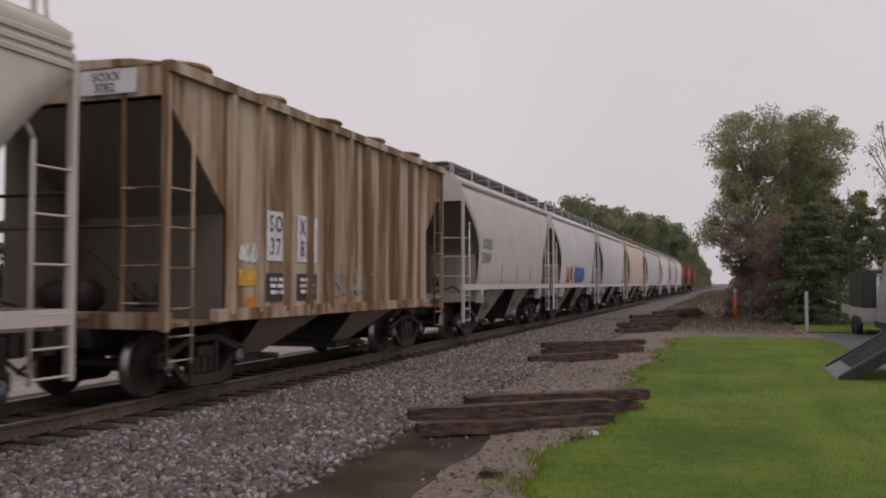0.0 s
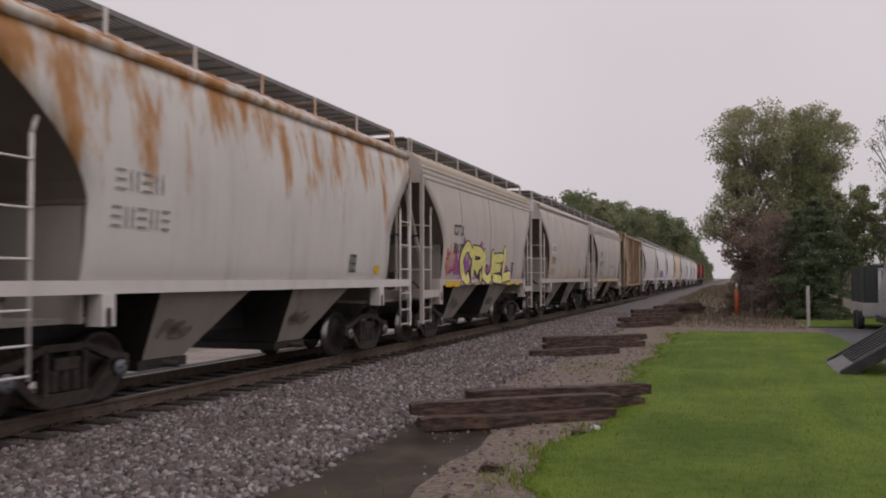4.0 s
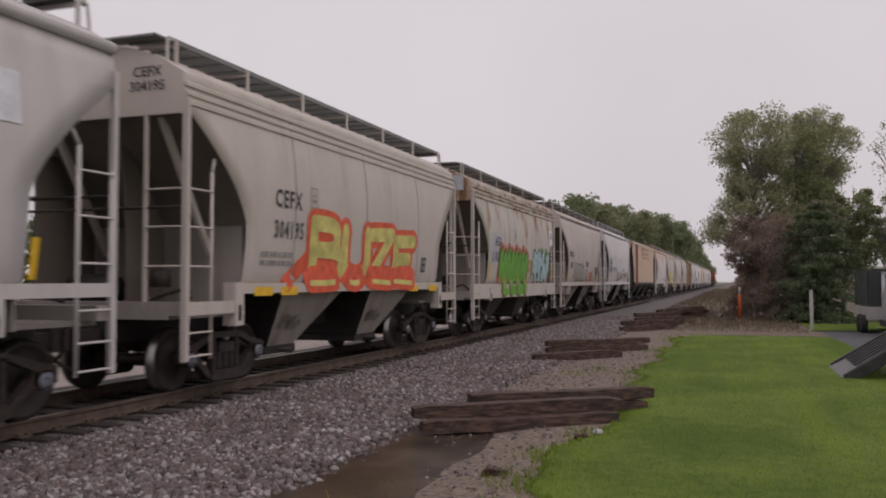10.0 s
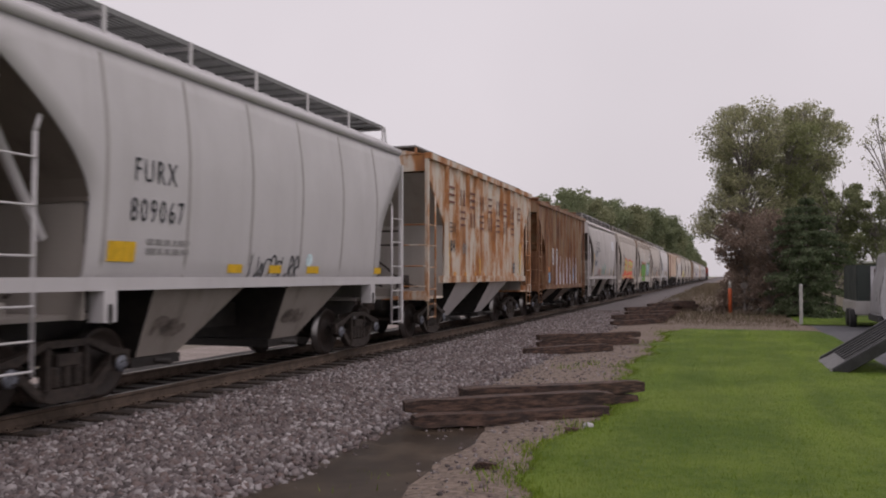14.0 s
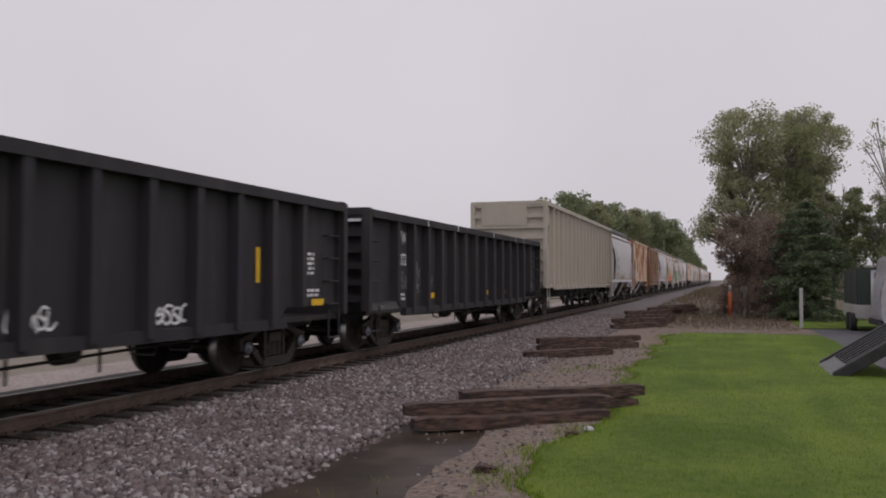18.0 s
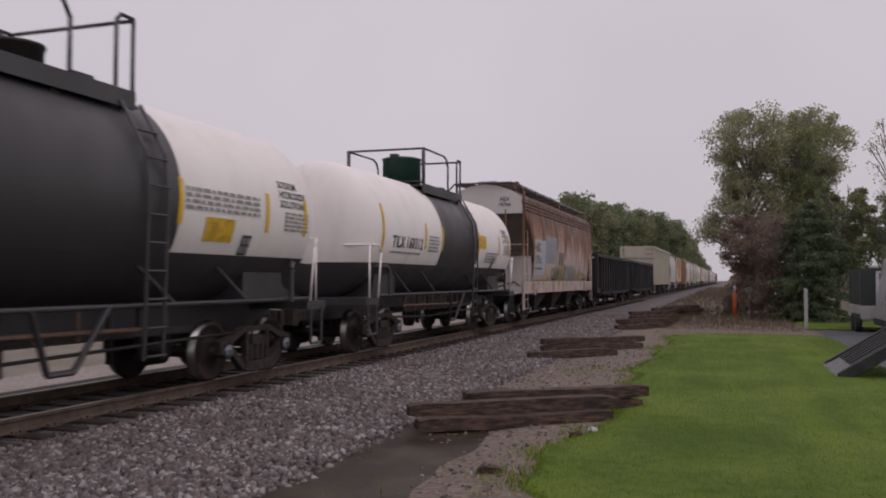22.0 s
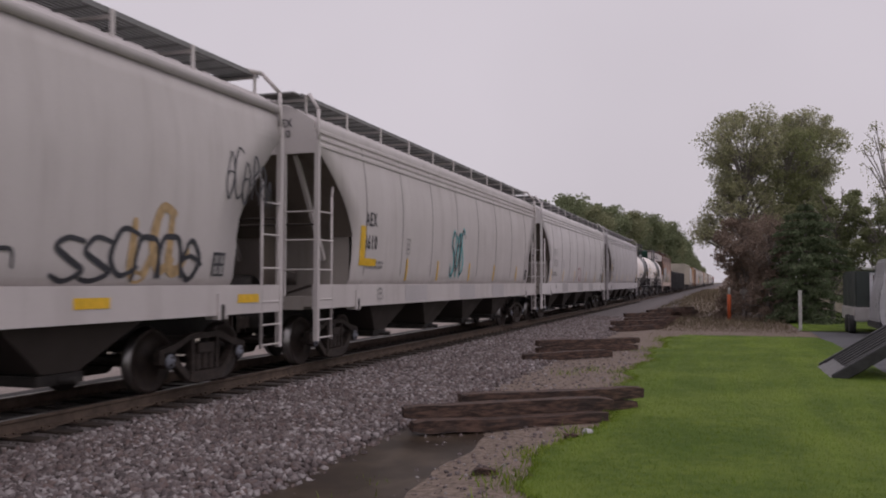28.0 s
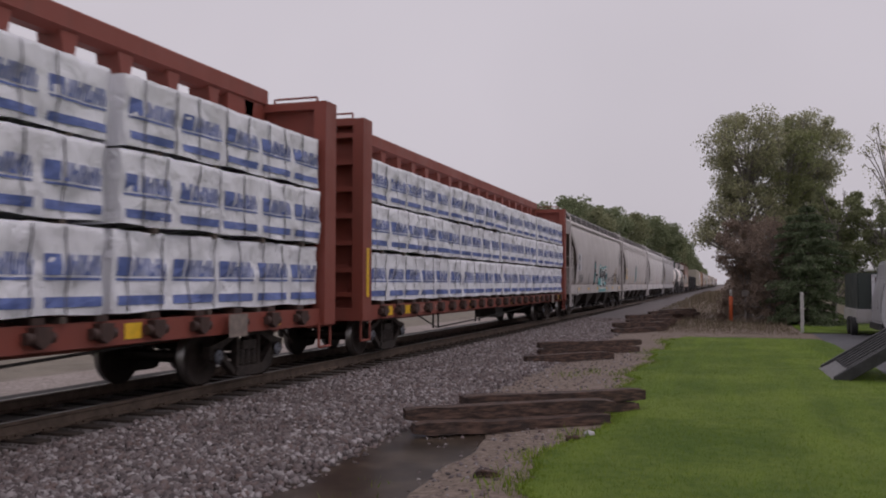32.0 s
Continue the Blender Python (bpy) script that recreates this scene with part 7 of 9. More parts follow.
    c, r = run(bulged_hopper("grey covered hopper car with black and red tags", -85.95, -74.81, P_WARM, 2), -85.95, -74.81)
    lettering(c, "MHLX", r + 1.65, 2.68, 0.28, INK, bulge)
    lettering(c, "12080", r + 1.6, 2.18, 0.28, INK, bulge, 0.95)
    bubbles(c, r + 2.7, r + 5.4, 1.58, 2.5, plain("grey_spray_fill", (0.4, 0.37, 0.34), 0.6), INK, bulge, 41, 6, 0.045)
    bubbles(c, r + 5.75, r + 6.55, 1.6, 2.25, plain("grey_spray_fill", (0.4, 0.37, 0.34), 0.6), INK, bulge, 42, 1, 0.045)
    scrawl(c, r + 5.8, r + 6.6, 2.3, 2.62, INK, bulge, 42, 0.05, 5)
    scrawl(c, r + 7.0, r + 7.7, 1.6, 2.2, red, bulge, 43, 0.07, 5)
    scrawl(c, r + 8.6, r + 9.6, 2.0, 2.4, INK, bulge, 44, 0.07, 6)
    stripes(c, (r + 1.45, r + 4.0, r + 6.6, r + 8.1, r + 9.6), 1.6, 2.0, bulge)
    code_plate(c, r + 8.9, 1.65, bulge)
    end_mark(c, "MHLX", "12080", r)
    c, r = run(bulged_hopper("grey covered hopper car with rusty roof and green graffiti", -98.61, -87.37, P_STAIN, 2, True, 2, deep_sill=True, roof_mat=paint("rusted_roof_paint", (0.42, 0.38, 0.33), rust=0.5), wide_post=True), -98.61, -87.37)
    patch(c, r + 1.75, r + 2.85, 2.1, 3.05, PATCH2, bulge)
    lettering(c, "AEX", r + 2.05, 2.68, 0.27, INK, bulge, bold=0.02)
    lettering(c, "21428", r + 1.75, 2.2, 0.3, INK, bulge, 0.9, bold=0.02)
    grn = plain("green_spray_paint", (0.08, 0.25, 0.04), 0.6, 0, 0.3, 6, 0)
    cyn = plain("turquoise_spray_paint", (0.36, 0.5, 0.53), 0.6, 0, 0.3, 6, 0)
    lime = plain("lime_spray_paint", (0.13, 0.36, 0.05), 0.6, 0, 0.2, 5, 0)
    brick_red = plain("brick_red_spray_paint", (0.45, 0.13, 0.08), 0.6, 0, 0.2, 5, 0)
    fat_letters(c, "****", r + 2.55, r + 6.35, 1.15, 2.75, None, brick_red, over_sill, 0.36, 0.1, 0.006, "", 51)
    fat_letters(c, "****", r + 2.6, r + 6.3, 1.12, 2.65, lime, plain("dark_graffiti_line", (0.025, 0.025, 0.03), 0.6), over_sill, 0.36, 0.05, 0.013, "fat green graffiti shapes", 51)
    blob(c, r + 2.9, r + 6.4, 1.1, 1.5, lime, lambda z: 1.492, 57, 0.006, n=40, rag=0.35)
    blob(c, r + 6.9, r + 10.0, 1.6, 2.85, grn, bulge, 54, 0.006, rag=0.6)
    fat_letters(c, "****", r + 7.1, r + 9.8, 1.56, 2.72, cyn, plain("dark_graffiti_line", (0.025, 0.025, 0.03), 0.6), bulge, 0.32, 0.05, 0.012, "swollen pale turquoise graffiti shapes", 3)
    scrawl(c, r + 6.4, r + 7.0, 1.9, 2.4, plain("tan_spray_paint", (0.4, 0.28, 0.1), 0.6), bulge, 56, 0.12, 3)
    patch(c, r + 9.9, r + 10.45, 3.0, 3.6, PATCH, bulge, 0.01, "placard", label="white paper placard with grey emblem")
    ringfill(c, r + 10.17, 3.36, 0.13, DIM, bulge)
    stripes(c, (r + 1.6, r + 4.2, r + 10.4), 1.6, 2.2, bulge)
    end_mark(c, "AEX", "21426", r, PATCH2)
    boxed_stencil(c, r + 4.4, 2.95, bulge, DIM)
    c, r = run(bulged_hopper("pale grey covered hopper car with red-edged yellow graffiti", -111.78, -100.26, P_WARM, 2, True, 3, wide_post=True), -111.78, -100.26)
    lettering(c, "CEFX", r + 2.2, 2.79, 0.28, INK, bulge, bold=0.02)
    lettering(c, "304195", r + 2.2, 2.29, 0.28, INK, bulge, 0.85, bold=0.02)
    rg = plain("red_graffiti_paint", (0.66, 0.1, 0.045), 0.6, 0, 0.2, 6, 0)
    og = plain("gold_graffiti_paint", (0.56, 0.5, 0.16), 0.6, 0, 0.25, 3, 0)
    fat_letters(c, "BUZE", r + 3.4, r + 8.4, 1.5, 2.75, og, rg, over_sill, 0.29, 0.12, 0.01, "gold graffiti letters thickly edged in red", 0, (1.0, 0.94, 0.97, 0.9))
    stroke_bm = bmesh.new()
    stroke(stroke_bm, [(r + 2.7, 1.56), (r + 3.0, 1.75), (r + 3.4, 2.0)], 0.3, over_sill, 0.009)
    part("graffiti_outline", stroke_bm, rg, c)
    code_plate(c, r + 8.9, 1.8, bulge)
    small_print(c, r + 1.85, 1.98, 1.0, 2, bulge, DIM, 0.08)
    bars(c, (r + 1.7, r + 2.5, r + 8.2, r + 9.5), bulge)
    end_mark(c, "CEFX", "304195", r)
    boxed_stencil(c, r + 3.4, 2.85, bulge, DIM)
    c, r = run(bulged_hopper("grey covered hopper car with faint coloured tags", -124.67, -113.16, P_GREY, 2), -124.67, -113.16)
    patch(c, r + 1.75, r + 2.8, 2.62, 2.98, PATCH2, bulge)
    patch(c, r + 1.7, r + 2.9, 2.12, 2.46, PATCH2, bulge)
    lettering(c, "AEX", r + 1.95, 2.68, 0.26, INK, bulge, bold=0.02)
    lettering(c, "21707", r + 1.8, 2.18, 0.27, INK, bulge, 0.95, bold=0.02)
    scrawl(c, r + 2.3, r + 3.6, 2.9, 3.6, INK, bulge, 71, 0.05, 6)
    scrawl(c, r + 3.2, r + 4.1, 1.6, 2.05, plain("pink_spray_paint", (0.5, 0.2, 0.18), 0.6), bulge, 72, 0.04, 6)
    scrawl(c, r + 4.9, r + 6.2, 1.65, 2.3, plain("mint_spray_paint", (0.25, 0.48, 0.42), 0.6), bulge, 73, 0.06, 7)
    stripes(c, (r + 4.25, r + 6.3, r + 8.2, r + 10.2), 1.6, 2.05, bulge)
    patch(c, r + 1.42, r + 1.53, 1.6, 2.8, YELLOW, bulge, 0.014, "reflector_strip")
    patch(c, r + 8.8, r + 10.0, 3.2, 3.75, PATCH, bulge, 0.01, "paint_patch", label="white repainted panel")
    code_plate(c, r + 8.9, 1.65, bulge)
    end_mark(c, "AEX", "21707", r, PATCH2)
    boxed_stencil(c, r + 3.75, 2.25, bulge, DIM)
    # brown ribbed car
    c, r = run(ribbed_hopper("dark brown rusted ribbed covered hopper with white graffiti", -137.5, -126.27, P_DBROWN, 11, 2, "round", P_UNDER, slope_mat=P_DBROWN), -137.5, -126.27)
    for y, a, b in ((r + 2.45, "SO", "38"), (r + 3.4, "XX", "14")):
        patch(c, y, y + 0.62, 2.05, 2.75, PATCH, flat_side)
        lettering(c, a, y + 0.04, 2.44, 0.25, INK, flat_side)
        lettering(c, b, y + 0.08, 2.1, 0.25, INK, flat_side)
    frost = paint("thin_white_spray_paint", (0.56, 0.545, 0.62), (0.3, 0.22, 0.2), 0.95, rust=0.36, rust_col=(0.25, 0.15, 0.12), runs=0.5)
    haze = paint("faint_mauve_spray_paint", (0.34, 0.26, 0.25), (0.2, 0.12, 0.08), 0.8)
    dull_red = paint("dull_red_spray_paint", (0.27, 0.1, 0.07), (0.2, 0.1, 0.06), 0.7)
    pitch = (11.23 - 2.9 - 0.16) / 10
    rng = random.Random(82)
    panel = lambda z: 1.492
    for k in range(2, 9):
        y = r + 1.53 + pitch * k
        if k > 2:
            patch(c, y - 0.05, y + 0.05, 1.22, rng.uniform(1.7, 2.3), frost, lambda z: 1.577, 0.004, "graffiti")
            patch(c, y - 0.04, y + 0.04, 2.3, 2.42, frost, lambda z: 1.577, 0.005, "graffiti")
        a, b = y + 0.11, y + pitch - 0.11
        crest, mid = rng.uniform(2.3, 2.48), rng.uniform(1.62, 1.86)
        bm = bmesh.new()
        w = b - a
        line = (
            [(a + 0.03, mid - 0.1), (a + 0.1 * w, crest - 0.15), (a + 0.5 * w, crest), (a + 0.93 * w, crest - 0.25), (b - 0.04, mid - 0.1)],
            [(a + 0.2 * w, mid - 0.1), (a + 0.25 * w, mid + 0.3), (a + 0.35 * w, crest)],
            [(a + 0.05 * w, crest), (a + 0.15 * w, mid + 0.2), (a + 0.5 * w, mid + 0.06), (a + 0.85 * w, mid + 0.25), (a + 0.9 * w, crest - 0.1)],
            [(a + 0.35 * w, mid - 0.1), (a + 0.1 * w, mid + 0.3), (a + 0.4 * w, crest), (a + 0.9 * w, crest - 0.2), (a + 0.7 * w, mid + 0.15)])[(0, 0, 3, 2, 1, 0, 3, 2, 0)[k]]
        stroke(bm, line, 0.2, panel, 0.004)
        part("graffiti_haze", bm, haze, c)
        bm = bmesh.new()
        stroke(bm, line, 0.085, panel, 0.006)
        part("graffiti_outline", bm, frost, c)
        # the white ground below the arches, with a bare gap in every other panel
        bm = bmesh.new()
        gap = rng.uniform(0.3, 0.6) if k % 2 else 2
        cols = [u / 8 for u in range(9)]
        for u, v in zip(cols, cols[1:]):
            lo = 1.18 if not gap - 0.14 < (u + v) / 2 < gap + 0.14 else rng.uniform(1.45, 1.55)
            hu, hv = (mid + (0.1 + 0.14 * (k % 3)) * math.sin(4.5 * q + 2.3 * k) for q in (u, v))
            bm.faces.new([bm.verts.new((1.5, a + (b - a) * p, q)) for p, q in ((u, lo), (v, lo), (v, hv), (u, hu))])
        bmesh.ops.remove_doubles(bm, verts=bm.verts[:], dist=0.002)
        part("graffiti", bm, frost, c)
        if k in (4, 6):
            blob(c, a + 0.06, b - 0.06, mid + 0.12, crest - 0.16, dull_red, panel, 90 + k, 0.003, n=12, rag=0.5)
    scrawl(c, r + 7.2, r + 7.9, 1.4, 2.0, plain("sky_spray_paint", (0.22, 0.4, 0.6), 0.6), lambda z: 1.51, 83, 0.05, 4)
    scrawl(c, r + 7.25, r + 7.85, 1.4, 1.75, plain("sky_spray_paint", (0.22, 0.4, 0.6), 0.6), lambda z: 1.512, 88, 0.05, 3)
    scrawl(c, r + 1.65, r + 2.2, 1.3, 1.75, plain("sky_spray_paint", (0.3, 0.45, 0.6), 0.6), flat_side, 84, 0.14, 4)
    patch(c, r + 1.7, r + 2.1, 1.75, 1.95, plain("orange_patch", (0.6, 0.2, 0.03), 0.6), flat_side)
    patch_end(c, r, 0.12, 1.05, 4.13, 4.46, PATCH2)
    lettering_end(c, "SOXX", r, 4.31, 0.12, 0.32)
    lettering_end(c, "3814", r, 4.16, 0.12, 0.36)
    # orange-rusted ribbed car
    c, r = run(ribbed_hopper("white ribbed covered hopper covered in orange rust runs", -150.44, -138.96, P_WC, 10, 2, "walk", P_GREY, 4.6, None, 1.5, None, P_ENDGREY, 1.38, 2.9), -150.44, -138.96)
    dk = plain("faded_maroon_lettering", (0.15, 0.06, 0.05), 0.65, 0, 0.3, 8, 0)
    blocks(c, r + 1.7, 9, 0.46, 0.5, 3.53, 0.45, dk, flat_side, name="company_lettering")
    blocks(c, r + 2.7, 7, 0.44, 0.52, 2.97, 0.42, dk, flat_side, name="company_lettering")
    blocks(c, r + 1.75, 2, 0.24, 0.07, 2.75, 0.26, INK, flat_side, name="faded_marking")
    lettering(c, "84", r + 1.8, 2.25, 0.3, INK, flat_side)
    lettering(c, "883", r + 2.9, 2.2, 0.3, DIM, flat_side)
    stripes(c, (r + 1.62, r + 9.7), 1.62, 2.72, flat_side, 0.12)
    stripes(c, (r + 4.55, r + 8.2), 1.62, 2.1, flat_side, 0.1)
    code_plate(c, r + 8.7, 1.68, flat_side)
    patch(c, r + 6.2, r + 6.5, 2.15, 2.35, PATCH, flat_side, 0.008, "white_label")
    bars2 = plain("orange_tape", (0.55, 0.25, 0.04), 0.5)
    for i in range(8):
        patch(c, r + 2.1 + 1.0 * i, r + 2.5 + 1.0 * i, 1.575, 1.68, bars2, flat_side, 0.006, "orange_tape")
    # smooth grey car
    c, r = run(bulged_hopper("clean light grey covered hopper car with seamed sides", -163.51, -152.11, paint("light_cool_grey_paint", (0.5, 0.5, 0.51), dirt=0.2), 2, False, 6, wide_post=True), -163.51, -152.11)
    lettering(c, "FURX", r + 2.1, 2.76, 0.3, INK, bulge, 0.9, bold=0.0)
    lettering(c, "809067", r + 2.05, 2.26, 0.3, INK, bulge, 0.9, bold=0.0)
    small_print(c, r + 2.4, 1.98, 0.9, 2, bulge, DIM, 0.07)
    for y, w in ((1.7, 0.5), (4.3, 0.4), (5.5, 0.4), (6.8, 0.45), (9.8, 0.35)):
        patch(c, r + y, r + y + w, 1.62 if y > 2 else 1.75, 1.75 if y > 2 else 2.0, YELLOW, bulge, 0.013, "reflector_bar")
    scrawl(c, r + 4.9, r + 6.4, 1.4, 1.95, INK, bulge, 91, 0.04, 8)
    ringfill(c, r + 6.85, 1.85, 0.12, plain("pale_blue_dot", (0.6, 0.75, 0.8), 0.5), bulge)
    # gondolas
    c, r = run(gondola("tall beige high-sided gondola with ribbed walls", -184.71, -164.9, P_BEIGE, 1.2, 4.75, 17, 1.58, None, 0.5, 8, "high_side_gondola"), -184.71, -164.9)
    f = lambda z: 1.442
    lettering(c, "AIMX", r + 0.45, 3.55, 0.3, INK, f, 0.8)
    lettering(c, "5392", r + 0.5, 3.05, 0.3, INK, f, 0.8)
    patch(c, r + 0.35, r + 0.75, 1.3, 1.6, YELLOW, f, 0.01, "reflector_bar")
    gs = plain("green_scrawl_paint", (0.06, 0.3, 0.12), 0.6)
    scrawl(c, r + 16.2, r + 16.9, 2.0, 2.8, gs, f, 101, 0.06, 2)
    scrawl(c, r + 17.4, r + 18.0, 2.1, 3.0, gs, f, 102, 0.06, 2)
    patch(c, r + 18.6, r + 18.85, 1.55, 1.75, YELLOW, f, 0.01, "reflector_bar")
    small_print(c, r + 0.3, 1.85, 0.5, 2, f, DIM, 0.06)
    for a, b, tag in ((-202.57, -186.19, 0), (-220.3, -203.88, 1)):
        c, r = run(gondola("black steel gondola with ribbed sides and white lettering", a, b, P_BLK, 0.82, 3.02, 14, 1.55, BLACK, inset=1.56), a, b)
        f = lambda z: 1.412
        lettering(c, "ATW", r + 1.72, 2.38, 0.3, WHITEINK, f, spread=0.64)
        lettering(c, "00072" if tag == 0 else "00075", r + 1.7, 1.9, 0.26, WHITEINK, f, spread=0.68)
        small_print(c, r + 1.7, 1.2, 0.62, 2, f, WHITEINK, 0.06)
        scrawl(c, r + 1.75, r + 2.4, 1.35, 1.75, DIM, f, 118, 0.022, 5)
        small_print(c, r + 15.0, 2.0, 0.5, 5, f, WHITEINK, 0.05)
        small_print(c, r + 15.0, 1.35, 0.7, 2, f, WHITEINK, 0.05)
        patch(c, r + 0.35, r + 1.2, 1.0, 1.12, YELLOW, f, 0.01, "reflector_bar") if tag else patch(c, r + 14.9, r + 15.5, 1.12, 1.22, bars2, f, 0.01, "reflector_bar")
        if tag:
            stripes(c, (r + 3.8, r + 8.15, r + 10.75, r + 13.5), 1.52, 2.08, f, 0.12)
            scrawl(c, r + 3.9, r + 5.0, 1.35, 1.85, DIM, f, 111, 0.035, 5)
            scrawl(c, r + 5.1, r + 5.7, 1.5, 1.85, DIM, f, 119, 0.028, 4)
            scrawl(c, r + 5.1, r + 6.4, 1.2, 1.42, DIM, f, 121, 0.028, 6)
            scrawl(c, r + 7.2, r + 7.9, 1.3, 1.8, DIM, f, 112, 0.05, 4)
            scrawl(c, r + 8.6, r + 9.3, 1.0, 1.3, WHITEINK, f, 113, 0.04, 5)
            scrawl(c, r + 11.0, r + 11.9, 0.95, 1.25, WHITEINK, f, 114, 0.05, 5)
            patch(c, r + 15.4, r + 15.9, 1.1, 1.22, YELLOW, f, 0.01, "reflector_bar")
        else:
            for y in (3.9, 9.0, 11.6):
                patch(c, r + y, r + y + 0.5, 1.1, 1.24, YELLOW if y < 6 else bars2, f, 0.01, "reflector_bar")
            patch(c, r + 12.7, r + 12.95, 1.02, 1.22, PATCH, f, 0.01, "white_label")
            for k in range(4):
                scrawl(c, r + 2.75, r + 3.3, 1.22 + 0.18 * k, 1.5 + 0.18 * k, DIM, f, 116 + 3 * k, 0.02, 3, 0.01 + 0.002 * k)
            scrawl(c, r + 3.75, r + 4.2, 1.35, 1.75, DIM, f, 131, 0.018, 3)
            patch(c, r + 14.3, r + 14.45, 1.05, 1.4, DIM, f, 0.01, "chalk_mark")
            for y in (3.4, 5.8, 9.5, 12.4, 13.6):
                patch(c, r + y, r + y + 0.06, 2.87, 3.0, WHITEINK, lambda z: 1.6, 0.006, "white_scuff")
        patch_end(c, r - 0.11, 1.05, 1.4, 2.76, 2.82)
        lettering_end(c, "00072" if tag == 0 else "00075", r - 0.1, 2.5, 0.16, -0.35, WHITEINK)
    # deeply rusted car
    c, r = run(bulged_hopper("deeply rusted covered hopper car with faded graffiti", -237.18, -221.83, P_RUST, 3, True, 2, deep_sill=True, roof_mat=paint("dark_rusted_roof", (0.2, 0.1, 0.07), rust=0.85, rust_col=(0.13, 0.06, 0.04), dark_rust=(0.07, 0.035, 0.028)), loop_end=True, end_mat=P_GREY, up=0.1, sill_mat=paint("rust_blotched_sill_paint", (0.5, 0.43, 0.39), (0.3, 0.17, 0.11), 0.8, 0.5, runs=0.7, rust_col=(0.33, 0.17, 0.11), dark_rust=(0.2, 0.1, 0.07))), -237.18, -221.83)
    patch(c, r + 1.45, r + 3.4, 1.75, 3.1, PATCH2, bulge, label="grey repainted number field")
    patch(c, r + 3.45, r + 5.65, 2.25, 3.32, plain("slate_grey_patch", (0.27, 0.28, 0.3), 0.6, 0, 0.08, 2), bulge, 0.008, "paint_patch")
    patch(c, r + 6.05, r + 7.2, 2.2, 2.75, plain("brown_grey_patch", (0.2, 0.15, 0.12), 0.6), bulge, 0.008, "paint_patch")
    lettering(c, "AEX", r + 1.62, 2.66, 0.33, INK, bulge, 1.0, bold=0.02)
    lettering(c, "18766", r + 1.58, 2.2, 0.32, INK, bulge, 0.95, bold=0.02)
    small_print(c, r + 1.6, 1.98, 1.2, 1, bulge, INK, 0.07)
    blob(c, r + 3.6, r + 13.2, 1.15, 2.2, plain("faded_graffiti_wash", (0.36, 0.29, 0.22), 0.7, 0, 0.3, 3), bulge, 121, 0.007, n=70, rag=0.7)
    scrawl(c, r + 4.6, r + 7.4, 1.3, 2.2, plain("faded_black_spray", (0.12, 0.12, 0.12), 0.6), bulge, 122, 0.09, 9, 0.012)
    scrawl(c, r + 4.6, r + 7.4, 1.3, 2.2, plain("mustard_spray", (0.35, 0.27, 0.08), 0.6), bulge, 123, 0.14, 6, 0.01)
    scrawl(c, r + 7.5, r + 9.8, 1.4, 2.3, DIM, bulge, 124, 0.3, 5, 0.012)
    scrawl(c, r + 10.2, r + 13.1, 1.35, 2.0, plain("tan_spray_paint", (0.4, 0.28, 0.1), 0.6), bulge, 125, 0.1, 7, 0.012)
    stripes(c, (r + 1.45, r + 14.3), 1.75, 2.9, bulge, 0.1)
    stripes(c, (r + 3.55, r + 6.9), 1.6, 2.1, bulge, 0.1)
    end_mark(c, "AEX", "18766", r)
    # tanks
    for a, b, mk, dm, tag in ((-250.9, -238.5, "TILX 160312", DOME_G, 0), (-265.1, -252.7, "TCIX 6120", BLACK, 1)):
        c, r = run(tank_car("white tank car with black band and black lower half", a, b, P_TWHITE, P_TBLACK, dm), a, b)
        lettering(c, mk, r + 1.34 + 0.22 * tag, 2.3 - 0.24 * tag, 0.25, INK, tank_side, spread=1.92 - 0.3 * tag, bold=0.02, out=0.008)
        small_print(c, r + 1.3, 2.16 - 0.2 * tag, 1.9, 1 + tag, tank_side, DIM, 0.05)
        small_print(c, r + 3.68, 2.6 - 0.3 * tag, 0.75, 5 - 2 * tag, tank_side, DIM, 0.05)
        small_print(c, r + 8.1 + 0.7 * (1 - tag), 2.8 - 0.45 * (1 - tag), 1.9 - 0.6 * (1 - tag), 4, tank_side, DIM, 0.05)
        small_print(c, r + 10.8, 2.65, 0.8, 5, tank_side, DIM, 0.04)
        stripes(c, (r + 0.75,), 2.15, 3.2, tank_side, 0.1)
        stripes(c, ((r + 2.25) if tag else (r + 3.4), r + 4.45 + 0.2 * (1 - tag), r + 7.95, r + 10.2, r + 11.45), 2.32, 2.95, tank_side, 0.1)
        patch(c, r + 8.06 + 0.55 * tag, r + 8.74 + 0.6 * tag, 2.5 - 0.38 * tag, 2.88 - 0.42 * tag, plain("amber_placard", (0.6, 0.36, 0.03), 0.5), tank_side, 0.009, "placard", label="amber hazard placard")
        for k, (word, wd) in enumerate((("SODIUM", 0.62), ("HYDROXIDE", 0.88), ("SOLUTION", 0.78))):
            lettering(c, word, r + 10.65, 3.08 - 0.16 * k, 0.12, INK, tank_side, spread=wd, out=0.008)
        code_plate(c, r + 9.6, 1.95, tank_side, 0.26)
    # long pale hoppers
    for a, b, m, n1, n2, sm in ((-284.76, -266.47, P_COOL, "AEX", "8930", 8), (-304.49, -286.14, P_WHITE, "", "", 8), (-324.15, -305.7, P_GREY, "AEX", "8610", 8), (-344.89, -325.47, P_GREY, "AEX", "7065", 0)):
        c, r = run(bulged_hopper("long pale grey four-bay covered hopper car with deep side sill", a, b, m, 4, sm > 0, sm, deep_sill=True, loop_end=True, wide_post=True, up=0.05), a, b)
